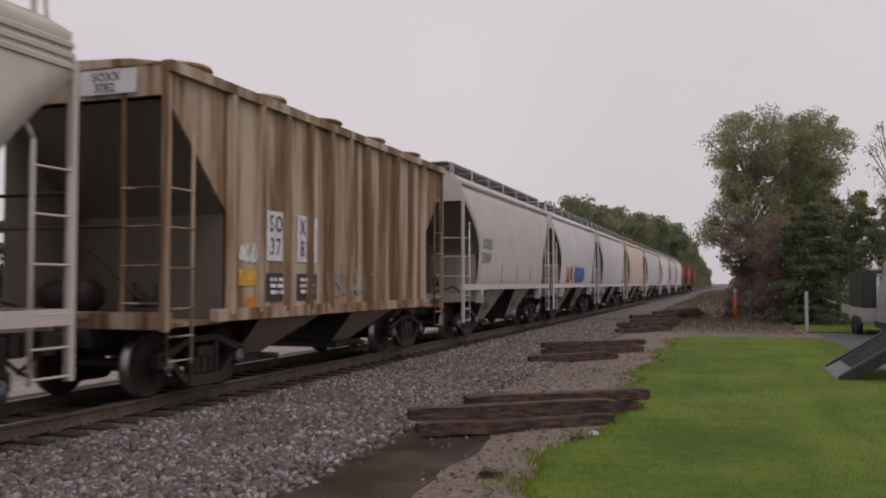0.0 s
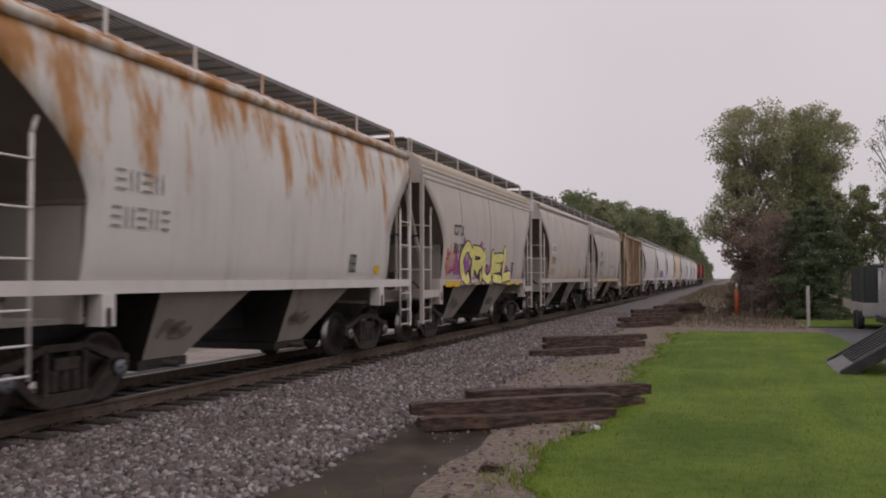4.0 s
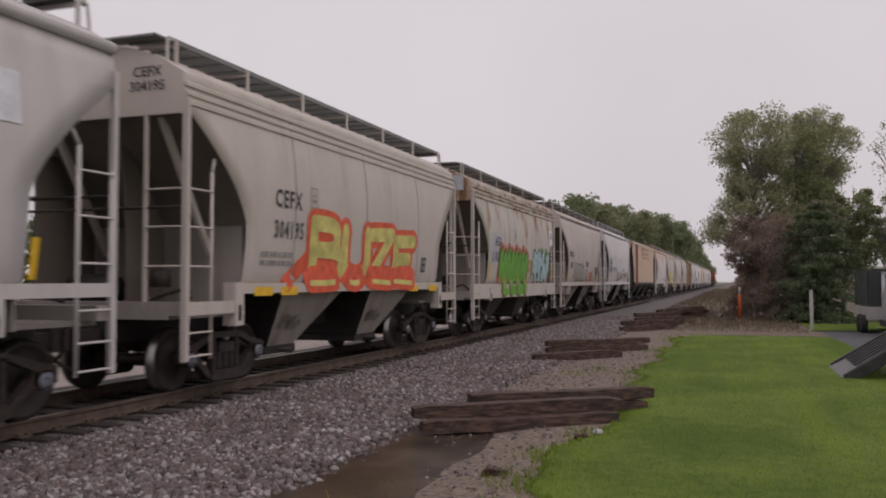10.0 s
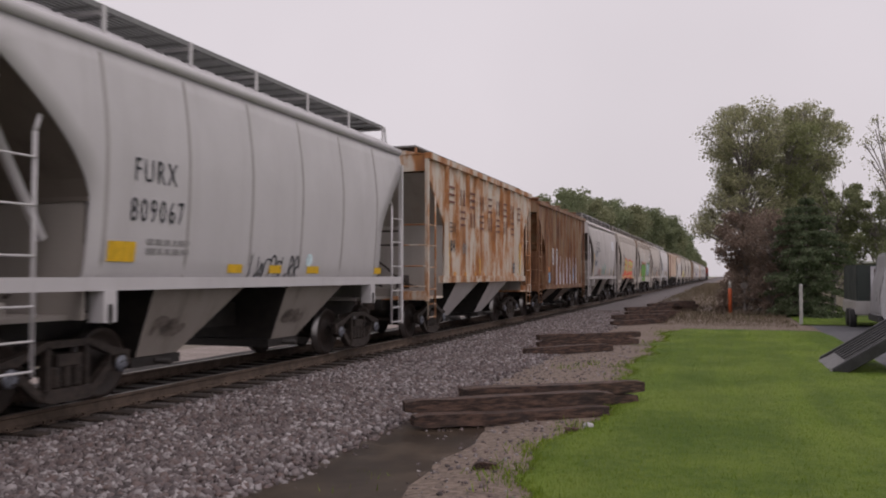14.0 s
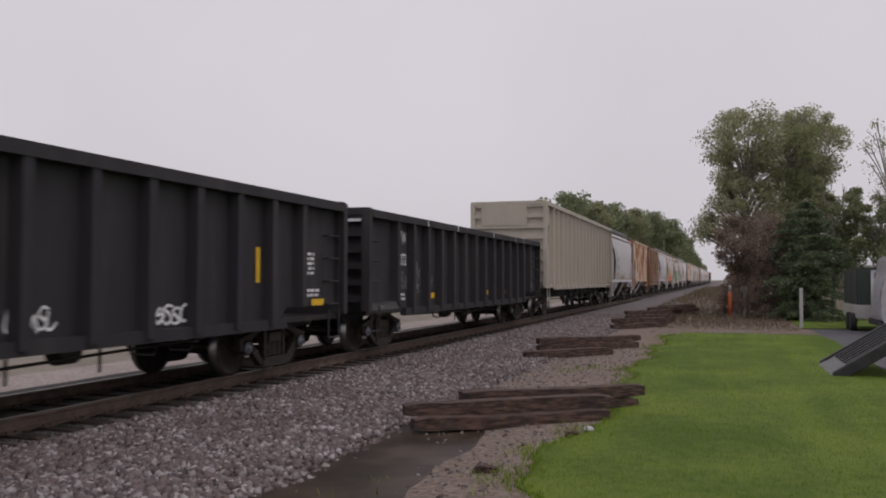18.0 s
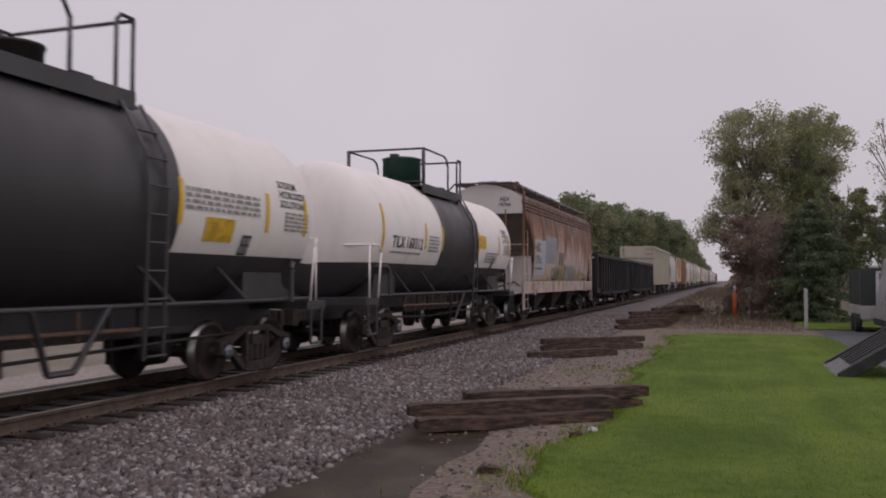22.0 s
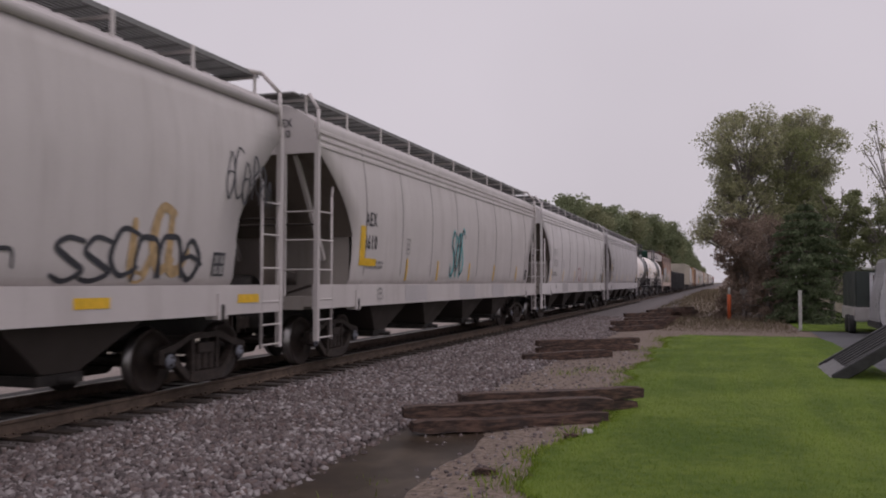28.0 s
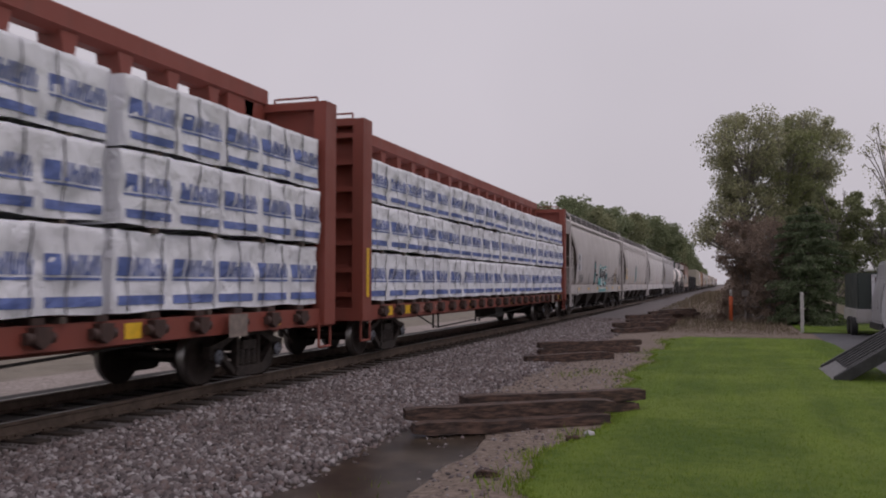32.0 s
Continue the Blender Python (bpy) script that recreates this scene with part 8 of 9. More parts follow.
        if n1:
            lettering(c, n1, r + (2.0 if n2 != "7065" else 1.8), 2.72, 0.28, INK, bulge, 0.85, bold=0.02)
            lettering(c, n2, r + (1.95 if n2 != "7065" else 1.72), 2.25, 0.28, INK, bulge, 0.9, bold=0.02)
        if n2 != "7065":
            stripes(c, [r + o for o in ((1.65, 4.5, 7.45, 11.05, 14.1, 17.3) if n2 != "8610" else (4.4, 6.6, 9.4, 12.1, 15.1))], 1.6, 2.1, bulge, 0.1)
            patch(c, r + 1.65, r + 1.77, 1.6, 2.75, YELLOW, bulge, 0.014, "reflector_strip") if n2 == "8930" else None
        else:
            patch(c, r + 1.7, r + 2.65, 2.66, 3.05, PATCH, bulge)
            patch(c, r + 1.62, r + 2.75, 2.2, 2.58, PATCH, bulge)
            bars(c, [r + o for o in (1.8, 4.9, 8.2, 12.0, 14.7, 18.1)], bulge, 1.25, 1.38, 0.6)
            scrawl(c, r + 2.3, r + 3.4, 1.6, 2.1, INK, bulge, 131, 0.05, 4)
            for y in (5.2, 8.3, 12.1):
                patch(c, r + y, r + y + 0.14, 1.6, 2.1, INK, bulge, 0.012, "black_bar", 0.06)
            tl = plain("teal_spray_paint", (0.12, 0.42, 0.45), 0.6)
            fat_letters(c, "AACH", r + 8.95, r + 11.6, 1.3, 2.5, None, tl, over_sill, 0.26, 0.2, 0.005, "", 0, (1.0, 0.9, 0.88, 0.97))
            fat_letters(c, "AACH", r + 8.95, r + 11.6, 1.36, 2.5, INK, WHITEINK, over_sill, 0.26, 0.085, 0.012, "fat black graffiti letters edged in white and teal", 0, (1.0, 0.9, 0.88, 0.97))
            blob(c, r + 8.9, r + 11.5, 1.26, 1.46, WHITEINK, over_sill, 133, 0.009, rag=0.5)
            for q, m2, o in ((0.3, tl, 0.006), (0.16, INK, 0.012)):
                bm = bmesh.new()
                stroke(bm, [(r + 11.95, 2.02), (r + 12.15, 2.1), (r + 12.25, 1.95)], q, bulge, o)
                part("graffiti", bm, m2, c)
            figure(c, r + 7.3, tl)
            scrawl(c, r + 12.6, r + 13.8, 1.7, 1.95, INK, bulge, 135, 0.05, 4)
            scrawl(c, r + 14.4, r + 17.1, 1.55, 2.3, INK, bulge, 136, 0.085, 6, lean=0.0)
            scrawl(c, r + 15.7, r + 16.8, 1.65, 2.6, plain("ochre_spray_paint", (0.42, 0.29, 0.15), 0.6), bulge, 137, 0.17, 3, 0.008, lean=0.0)
            scrawl(c, r + 17.6, r + 18.9, 2.7, 3.6, INK, bulge, 138, 0.04, 6)
        if n2 == "8610":
            scrawl(c, r + 7.6, r + 8.7, 1.6, 3.1, tl2(), bulge, 141, 0.1, 4)
            scrawl(c, r + 7.6, r + 8.7, 1.6, 3.1, INK, bulge, 142, 0.06, 3, 0.016)
            patch(c, r + 1.75, r + 2.0, 2.0, 2.7, YELLOW, bulge, 0.014, "reflector_strip")
            patch(c, r + 1.75, r + 2.6, 1.9, 2.05, YELLOW, bulge, 0.014, "reflector_strip")
        if not n1:
            ring(c, r + 8.7, 1.98, 0.36, plain("dark_red_ring", (0.3, 0.03, 0.05), 0.6), 1.545, True)
            blocks(c, r + 2.2, 3, 0.2, 0.06, 2.7, 0.28, DIM, bulge, name="faint_marking")
            blocks(c, r + 2.15, 4, 0.2, 0.06, 2.25, 0.28, DIM, bulge, name="faint_marking")
        for y in (4.4, 8.6, 12.0):
            patch(c, r + y, r + y + 1.5, 1.12, 1.5, paint("repaint_grey", (0.44, 0.43, 0.44), dirt=0.2), lambda z: 1.49, 0.006, "repainted_sill")
        code_plate(c, r + (b - a) - 2.0, 1.65, bulge)
        small_print(c, r + 2.1, 1.95, 0.9, 2, bulge, DIM, 0.06)
        boxed_stencil(c, r + 4.35, 2.2, bulge, DIM)
        boxed_stencil(c, r + 2.75, 1.2, lambda z: 1.49, DIM, 0.3, 0.22)
        end_mark(c, n1 or "", n2 or "", r) if n1 else None
    # loaded centre-beam cars
    wrapm = wrap_mat()
    bluep = plain("blue_wrap_print", (0.1, 0.145, 0.36), 0.45, 0, 0.2, 8, 0)
    strap = plain("dark_strapping", (0.1, 0.1, 0.12), 0.5, 0, 0.2)
    sets = [[pack_meshes(k + 7 * tier, w, (wrapm, bluep, strap, wrapm), hgt) for k, w in ((1, 5.35), (2, 5.45), (3, 5.25), (4, 5.4), (5, 5.35))] for tier, hgt in enumerate((1.03, 0.95, 0.9))]
    lens = (5.35, 5.45, 5.25, 5.4, 5.35)
    for a, b in ((-368.9, -346.3), (-393.3, -370.2)):
        c, r = run(centrebeam("red-brown centre-beam flat car with end bulkheads", a, b, P_RED), a, b)
        for y in (r + 1.5, r + 2.6, r + 7.75, r + 12.6, r + 17.4, r + 20.9):
            patch(c, y, y + 0.32, 0.88, 1.08, YELLOW, lambda z: 1.42, 0.008, "reflector_bar")
        patch(c, r + 0.15, r + 0.28, 1.3, 2.3, YELLOW, lambda z: 1.52, 0.008, "reflector_strip")
        rose = plain("faded_pink_stencil", (0.42, 0.24, 0.2), 0.6, 0, 0.2, 20, 0)
        blocks(c, r + 2.0, 2, 0.22, 0.07, 0.9, 0.17, rose, lambda z: 1.42, 0.008, "company_lettering")
        lettering(c, "625", r + 3.6, 0.9, 0.18, rose, lambda z: 1.42, 0.9, out=0.008)
        lettering(c, "36", r + 4.65, 0.9, 0.18, rose, lambda z: 1.42, 0.9, out=0.008)
        patch(c, -r - 3.6, -r - 3.1, 0.78, 1.12, plain("sooty_label", (0.2, 0.16, 0.14), 0.6), lambda z: 1.56, 0.008, "inspection_panel")
        for side in (1, -1):
            for tier in range(3):
                y = r + 0.5
                k = tier * 2 + (0 if side > 0 else 3)
                room = (b - a) - 1.0
                n = 4
                total = sum(lens[(k + i) % 5] for i in range(n))
                gap = (room - total) / (n - 1) if n > 1 else 0
                for i in range(n):
                    w = lens[(k + i) % 5]
                    p = lumber_pack(sets[tier][(k + i) % 5], "strapped lumber pack in white wrap with blue print")
                    jig = ((i * 7 + tier * 3) % 5 - 2) * 0.02
                    PACKS.append((p, (a + b) / 2 + y + w / 2, side * (0.86 + jig), (1.2, 2.29, 3.29)[tier], side))
                    y += w + gap


PACKS = []


def tl2():
    return plain("teal_spray_paint", (0.12, 0.42, 0.45), 0.6)


def ring(car, y, z, r, mat, x, heart=False):
    bm = bmesh.new()
    n = 28
    v = []
    for i in range(n):
        a = 2 * math.pi * i / n
        k = (1 + 0.25 * abs(math.cos(a)) - (0.25 * max(0, math.sin(a)) if heart else 0))
        v.append([bm.verts.new((x + 0.012, y + q * k * math.cos(a), z + q * k * math.sin(a))) for q in (r, r - 0.06)])
    for i in range(n):
        bm.faces.new((v[i][0], v[(i + 1) % n][0], v[(i + 1) % n][1], v[i][1]))
    part("round_emblem", bm, mat, car)


def ringfill(car, y, z, r, mat, face):
    bm = bmesh.new()
    bm.faces.new([bm.verts.new((face(z + r * math.sin(a)) + 0.013, y + r * math.cos(a), z + r * math.sin(a))) for a in [math.pi * i / 8 for i in range(16)]])
    part("painted_dot", bm, mat, car)


def figure(car, y, tl):
    """A tall painted shape with a round top."""
    scr = [(0.16, 2.55, 0.3, INK, 0.012), (0.1, 2.55, 0.18, tl, 0.016)]
    for _, z, r, m, o in scr:
        bm = bmesh.new()
        bm.faces.new([bm.verts.new((bulge(z + r * math.sin(a)) + o, y + r * 0.9 * math.cos(a), z + r * math.sin(a))) for a in [math.pi * i / 10 for i in range(20)]])
        part("painted_shape", bm, m, car)
    patch(car, y - 0.3, y + 0.25, 1.1, 2.3, INK, bulge, 0.012, "painted_shape", 0.08)
    patch(car, y - 0.12, y + 0.12, 1.6, 2.2, tl, bulge, 0.018, "painted_shape", 0.08)
    patch(car, y + 0.2, y + 1.0, 2.0, 2.12, INK, bulge, 0.014, "painted_shape")


def lettering_end(car, text, r, z, height, x0=-0.5, mat=None):
    """Letters on the rear end, read from behind."""
    me = glyphs(text, 0.01)
    co = np.empty(len(me.vertices) * 3)
    me.vertices.foreach_get("co", co)
    co = co.reshape(-1, 3)
    k = height / 0.7
    me.vertices.foreach_set("co", np.stack([x0 + co[:, 0] * k, np.full(len(co), r - 0.035), z + co[:, 1] * k], 1).ravel())
    me.materials.clear()
    me.materials.append(mat or INK)
    me.update()
    part("end_lettering", me, None, car)


def patch_end(car, r, x0, x1, z0, z1, mat=None):
    bm = bmesh.new()
    bm.faces.new([bm.verts.new((x, r - 0.03, z)) for x, z in ((x0, z0), (x1, z0), (x1, z1), (x0, z1))])
    part("end_patch", bm, mat or PATCH, car)


def end_mark(car, a, b, r, panel=None):
    if panel:
        patch_end(car, r + 0.015, 0.45, 1.2, 4.18, 4.6, panel)
    lettering_end(car, a, r + 0.02, 4.42, 0.14, 0.58)
    lettering_end(car, b, r + 0.02, 4.22, 0.14, 0.52)


def motions():
    ts = [2.0 * i for i in range(17)]
    for car, y in TRAIN:
        walk(car, [(t, pose(TRACK, y + travelled(t), 0)) for t in ts])
    # the wheels roll: one turn for each 2.87 m of way
    steps = [i / 30 for i in range(961)]
    turns = [-travelled(t) / 0.457 for t in steps]
    rolled = {}
    for w, y in WHEELS:
        if y in rolled:  # rolls exactly like the first wheelset at its place on a truck
            w.rotation_mode = "QUATERNION"
            keys = w.animation_data_create()
            keys.action = rolled[y].animation_data.action
            keys.action_slot = rolled[y].animation_data.action_slot
        else:
            walk(w, [(t, Matrix.Translation((0, y, 0.457)) @ Matrix.Rotation(a, 4, "X")) for t, a in zip(steps, turns)])
            rolled[y] = w
    for p, y, x, z, side in PACKS:
        walk(p, [(t, pose(TRACK + x, y + travelled(t), z, 0, 0, 0 if side > 0 else 180)) for t in ts])


# ---- beside the line ----
def build_trees():
    green = leaf_mat("green_leaves", [(0.22, 0.235, 0.12), (0.27, 0.29, 0.15), (0.32, 0.345, 0.18), (0.36, 0.38, 0.2)])
    olive = leaf_mat("olive_leaves", [(0.29, 0.29, 0.17), (0.36, 0.365, 0.215), (0.43, 0.44, 0.26), (0.4, 0.36, 0.27)])
    dark = leaf_mat("dark_leaves", [(0.1, 0.14, 0.065), (0.14, 0.185, 0.085), (0.18, 0.23, 0.11)])
    dead = leaf_mat("dry_brown_leaves", [(0.27, 0.205, 0.165), (0.34, 0.265, 0.215), (0.23, 0.18, 0.145)])
    needles = leaf_mat("dark_needles", [(0.115, 0.15, 0.085), (0.155, 0.2, 0.115), (0.21, 0.25, 0.15)])
    dull = leaf_mat("dull_green_leaves", [(0.2, 0.22, 0.12), (0.26, 0.285, 0.155), (0.33, 0.35, 0.2)])
    tree("deciduous_tree", "tall tree with thin olive-green crown", (0.95, 47.0, -0.3), 11.0, 5.0, 3, 33000, olive, 0.08, 0.04, 0.22, 0.36, 0.6, 130)
    tree("deciduous_tree", "tall tree with thin olive-green crown and bare twigs", (4.2, 49.5, -0.3), 11.3, 4.5, 7, 33000, olive, 0.08, 0.06, 0.24, 0.34, 0.62, 130)
    tree("deciduous_tree", "tall tree with thin grey-green crown", (2.9, 48.0, -0.3), 10.6, 4.6, 11, 22000, green, 0.08, 0.1, 0.2, 0.2, 0.6, 90)
    conifer("low dark conifer with drooping layered boughs", (3.4, 41.5, -0.3), 5.6, 1.95, 13, needles)
    tree("bushy_tree", "low green tree with spreading leafy branches", (4.9, 43.6, -0.3), 6.6, 3.2, 17, 13000, dull, 0.085, 0.05, 0.14, 0.3, 0.5, 54)
    tree("bushy_tree", "low green tree with spreading leafy branches", (6.6, 42.6, -0.3), 5.6, 3.8, 18, 11000, dull, 0.085, 0.05, 0.12, 0.46, 0.5, 48)
    tree("dry_thicket", "brown half-dead thicket at the foot of the trees", (0.85, 44.5, -0.3), 5.4, 3.2, 19, 17000, dead, 0.075, 0.05, 0.07, 0.0, 0.7, 60)
    tree("dry_thicket", "brown half-dead thicket at the foot of the trees", (2.0, 42.5, -0.3), 4.8, 3.0, 23, 14000, dead, 0.075, 0.05, 0.07, 0.0, 0.7, 54)
    for x, y, k in ((2.2, 70.0, 61), (2.0, 96.0, 62), (1.5, 135.0, 63), (3.0, 118.0, 64)):
        tree("dry_thicket", "brown thicket beside the line in the distance", (x, y, -0.3), 3.2, 4.0, k, 2500, dead, 0.2, 0, 0.07, 0.0, 0.9, 16, False)
    tree("sparse_tree", "thin tree with few pale leaves", (7.2, 44.0, -0.3), 9.6, 2.4, 29, 1300, olive, 0.075, 0.05, 0.07, 0.3, 0.9, 34)
    # wood along the far side of the line
    # leaf colours greyed and paled to stand for distance haze
    hazy = leaf_mat("grey_green_leaves", [(0.2, 0.23, 0.135), (0.25, 0.285, 0.165), (0.31, 0.34, 0.21)])
    hazy2 = leaf_mat("yellow_green_leaves", [(0.23, 0.24, 0.14), (0.29, 0.3, 0.175), (0.35, 0.36, 0.225)])
    far = [tree("far_tree", "leafy tree in the wood along the line", (-27.5, 151, -0.6), 18.0, 11.0, 31, 9000, hazy, 0.36, 0, 0.3, 0.1, 0.72, 44, False),
           tree("far_tree", "leafy tree in the wood along the line", (-25.0, 158, -0.6), 17.0, 10.5, 37, 9000, hazy2, 0.36, 0, 0.3, 0.1, 0.72, 44, False),
           tree("far_tree", "leafy tree in the wood along the line", (-25, 167, -0.6), 17.5, 11.0, 41, 9000, hazy, 0.36, 0, 0.3, 0.1, 0.72, 44, False)]
    for f in far:
        tagged(f, group="wood along the line")
    rng = random.Random(5)
    spots = [(-26 + 10.5 * min(1.0, max(0.0, (y - 150) / 65)) + rng.uniform(-1.5, 1.5), y) for y in [172 + 8.0 * i + rng.uniform(-3, 3) for i in range(46)]]
    spots += [(-58, 141), (-66, 150), (-62, 190), (-56, 205), (-50, 175), (-44, 170), (-40, 160), (-36, 150), (-46, 215)]
    hedge = tree("far_bush", "low dark bush in the hedge beyond the yard", (-60, -6, -0.6), 7.6, 8.0, 53, 3000, dark, 0.4, 0, 0.15, 0.05, 0.6, 22, False)
    tagged(hedge, group="hedge beyond the yard")
    for i in range(30):
        copy_thing(hedge, pose(-60 + rng.uniform(-3, 3) + 0.06 * i * 5, 0 + 5.4 * i, -0.6, 0, 0, rng.uniform(0, 360)))
    for i, (x, y) in enumerate(spots):
        copy_thing(far[i % 3], pose(x, y, -0.6, 0, 0, rng.uniform(0, 360)) @ Matrix.Scale(max(0.62, 1.0 - 0.3 * max(0, y - 185) / 200) if x > -30 else 0.64, 4))


def build_roadside():
    conc = plain("white_painted_post", (0.42, 0.42, 0.4), 0.7, 0, 0.15)
    p = thing("marker_post", "white painted post at the lawn's far edge", "post")
    p.location = (2.62, 34.7, -0.28)
    bm = bmesh.new()
    box(bm, -0.06, 0.06, -0.06, 0.06, -0.05, 1.55)
    bmesh.ops.bevel(bm, geom=bm.edges[:], offset=0.015, segments=1, affect="EDGES")
    part("shaft", bm, conc, p)
    o = thing("orange_marker", "bright orange plastic utility marker post", "marker post")
    o.location = (0.1, 42.5, -0.3)
    om = plain("orange_marker_plastic", (0.5, 0.1, 0.03), 0.5, 0, 0.15)
    bm = bmesh.new()
    lathe(bm, [(-0.05, 0.09), (1.25, 0.09), (1.3, 0.05)], "z", 14)
    part("tube", bm, om, o)
    bm = bmesh.new()
    lathe(bm, [(1.3, 0.06), (1.58, 0.06), (1.62, 0.02)], "z", 10)
    part("cap", bm, conc, o, "white cap")
    g = thing("signal_box", "small grey cabinet on a post", "utility box")
    g.location = (0.75, 42.5, -0.3)
    bm = bmesh.new()
    box(bm, -0.04, 0.04, -0.04, 0.04, -0.05, 1.3)
    part("post", bm, BARK, g)
    bm = bmesh.new()
    box(bm, -0.17, 0.17, -0.1, 0.1, 1.3, 1.56)
    part("cabinet", bm, plain("weathered_grey_cabinet", (0.16, 0.145, 0.13), 0.8), g)


def build_drive():
    m, nt, bsdf = nodes_of("worn_asphalt")
    v = coords(nt, (1, 1, 1), False)
    n1, n2 = noise_of(nt, v, 0.8, 4), noise_of(nt, v, 60.0, 3)
    c = mix_of(nt, ramp_of(nt, n1, 0.3, 0.7), (0.055, 0.055, 0.062), (0.09, 0.09, 0.1))
    nt.links.new(mix_of(nt, ramp_of(nt, n2, 0.4, 0.7, 0.0, 0.5), c, (0.07, 0.07, 0.075)), bsdf.inputs["Base Color"])
    bsdf.inputs["Roughness"].default_value = 0.75
    bump_of(nt, bsdf, n2, 0.4, 0.01)
    xs = [2.9 + 0.5 * i for i in range(28)]
    ys = [11 + 1.0 * i for i in range(24)]
    tagged(sheet("driveway", xs, ys, lambda x, y: ground_z(x, y) + 0.02, m), "grey asphalt driveway beside the lawn", "driveway", kind="structure")
    xs = [2.6 + 0.8 * i for i in range(20)]
    ys = [34.2 + 1.2 * i for i in range(22)]
    tagged(sheet("rear_grass", xs, ys, lambda x, y: ground_z(x, y) + 0.03, lawn_mat()), "green grass behind the driveway", "lawn", kind="structure")


def build_ramp():
    """A ribbed loading ramp, its foot on the lawn."""
    dark = plain("dark_ramp_frame", (0.03, 0.03, 0.032), 0.5, 0.2, 0.3)
    tread = plain("grey_ribbed_ramp_deck", (0.15, 0.148, 0.15), 0.55, 0.2, 0.25)
    t = thing("loading_ramp", "dark ribbed metal loading ramp with its foot on the lawn", "ramp")
    t.matrix_basis = pose(1.84, 18.4, -0.18, 0, -33, 0)
    L, W = 3.2, 2.3
    bm = bmesh.new()
    box(bm, 0, L, -W / 2, W / 2, -0.05, 0.0)
    part("deck", bm, tread, t)
    for s in (-1, 1):
        bm = bmesh.new()
        box(bm, 0.0, L, s * W / 2 - 0.06, s * W / 2 + 0.06, -0.16, 0.05)
        bmesh.ops.bevel(bm, geom=bm.edges[:], offset=0.015, segments=1, affect="EDGES")
        part("side_rail", bm, dark, t)
    for i in range(6):
        bm = bmesh.new()
        y = -W / 2 + W * (i + 1) / 7
        box(bm, 0.3, L, y - 0.045, y + 0.045, 0.0, 0.03)
        part("tread_rib", bm, dark, t)
    bm = bmesh.new()
    box(bm, -0.06, 0.1, -W / 2, W / 2, -0.06, 0.012)
    part("foot_plate", bm, tread, t)
    bm = bmesh.new()
    box(bm, L - 0.1, L, -W / 2, W / 2, -0.12, 0.02)
    part("head_bar", bm, dark, t)


def wheel_part(parent, x, y, z, r, w, axis="y"):
    rub = plain("tyre_rubber", (0.02, 0.02, 0.02), 0.8, 0, 0.2, 20)
    hub = plain("wheel_hub_steel", (0.35, 0.35, 0.36), 0.4, 0.6, 0.1)
    bm = bmesh.new()
    lathe(bm, [(-w / 2, r * 0.6), (-w / 2, r * 0.93), (-w * 0.35, r), (w * 0.35, r), (w / 2, r * 0.93), (w / 2, r * 0.6)], axis, 24, (x, y, z))
    ty = part("wheel", bm, rub, parent)
    bm = bmesh.new()
    lathe(bm, [(-w * 0.42, 0.05), (-w * 0.42, r * 0.62), (w * 0.42, r * 0.62), (w * 0.42, 0.05)], axis, 18, (x, y, z))
    part("rim", bm, hub, ty)


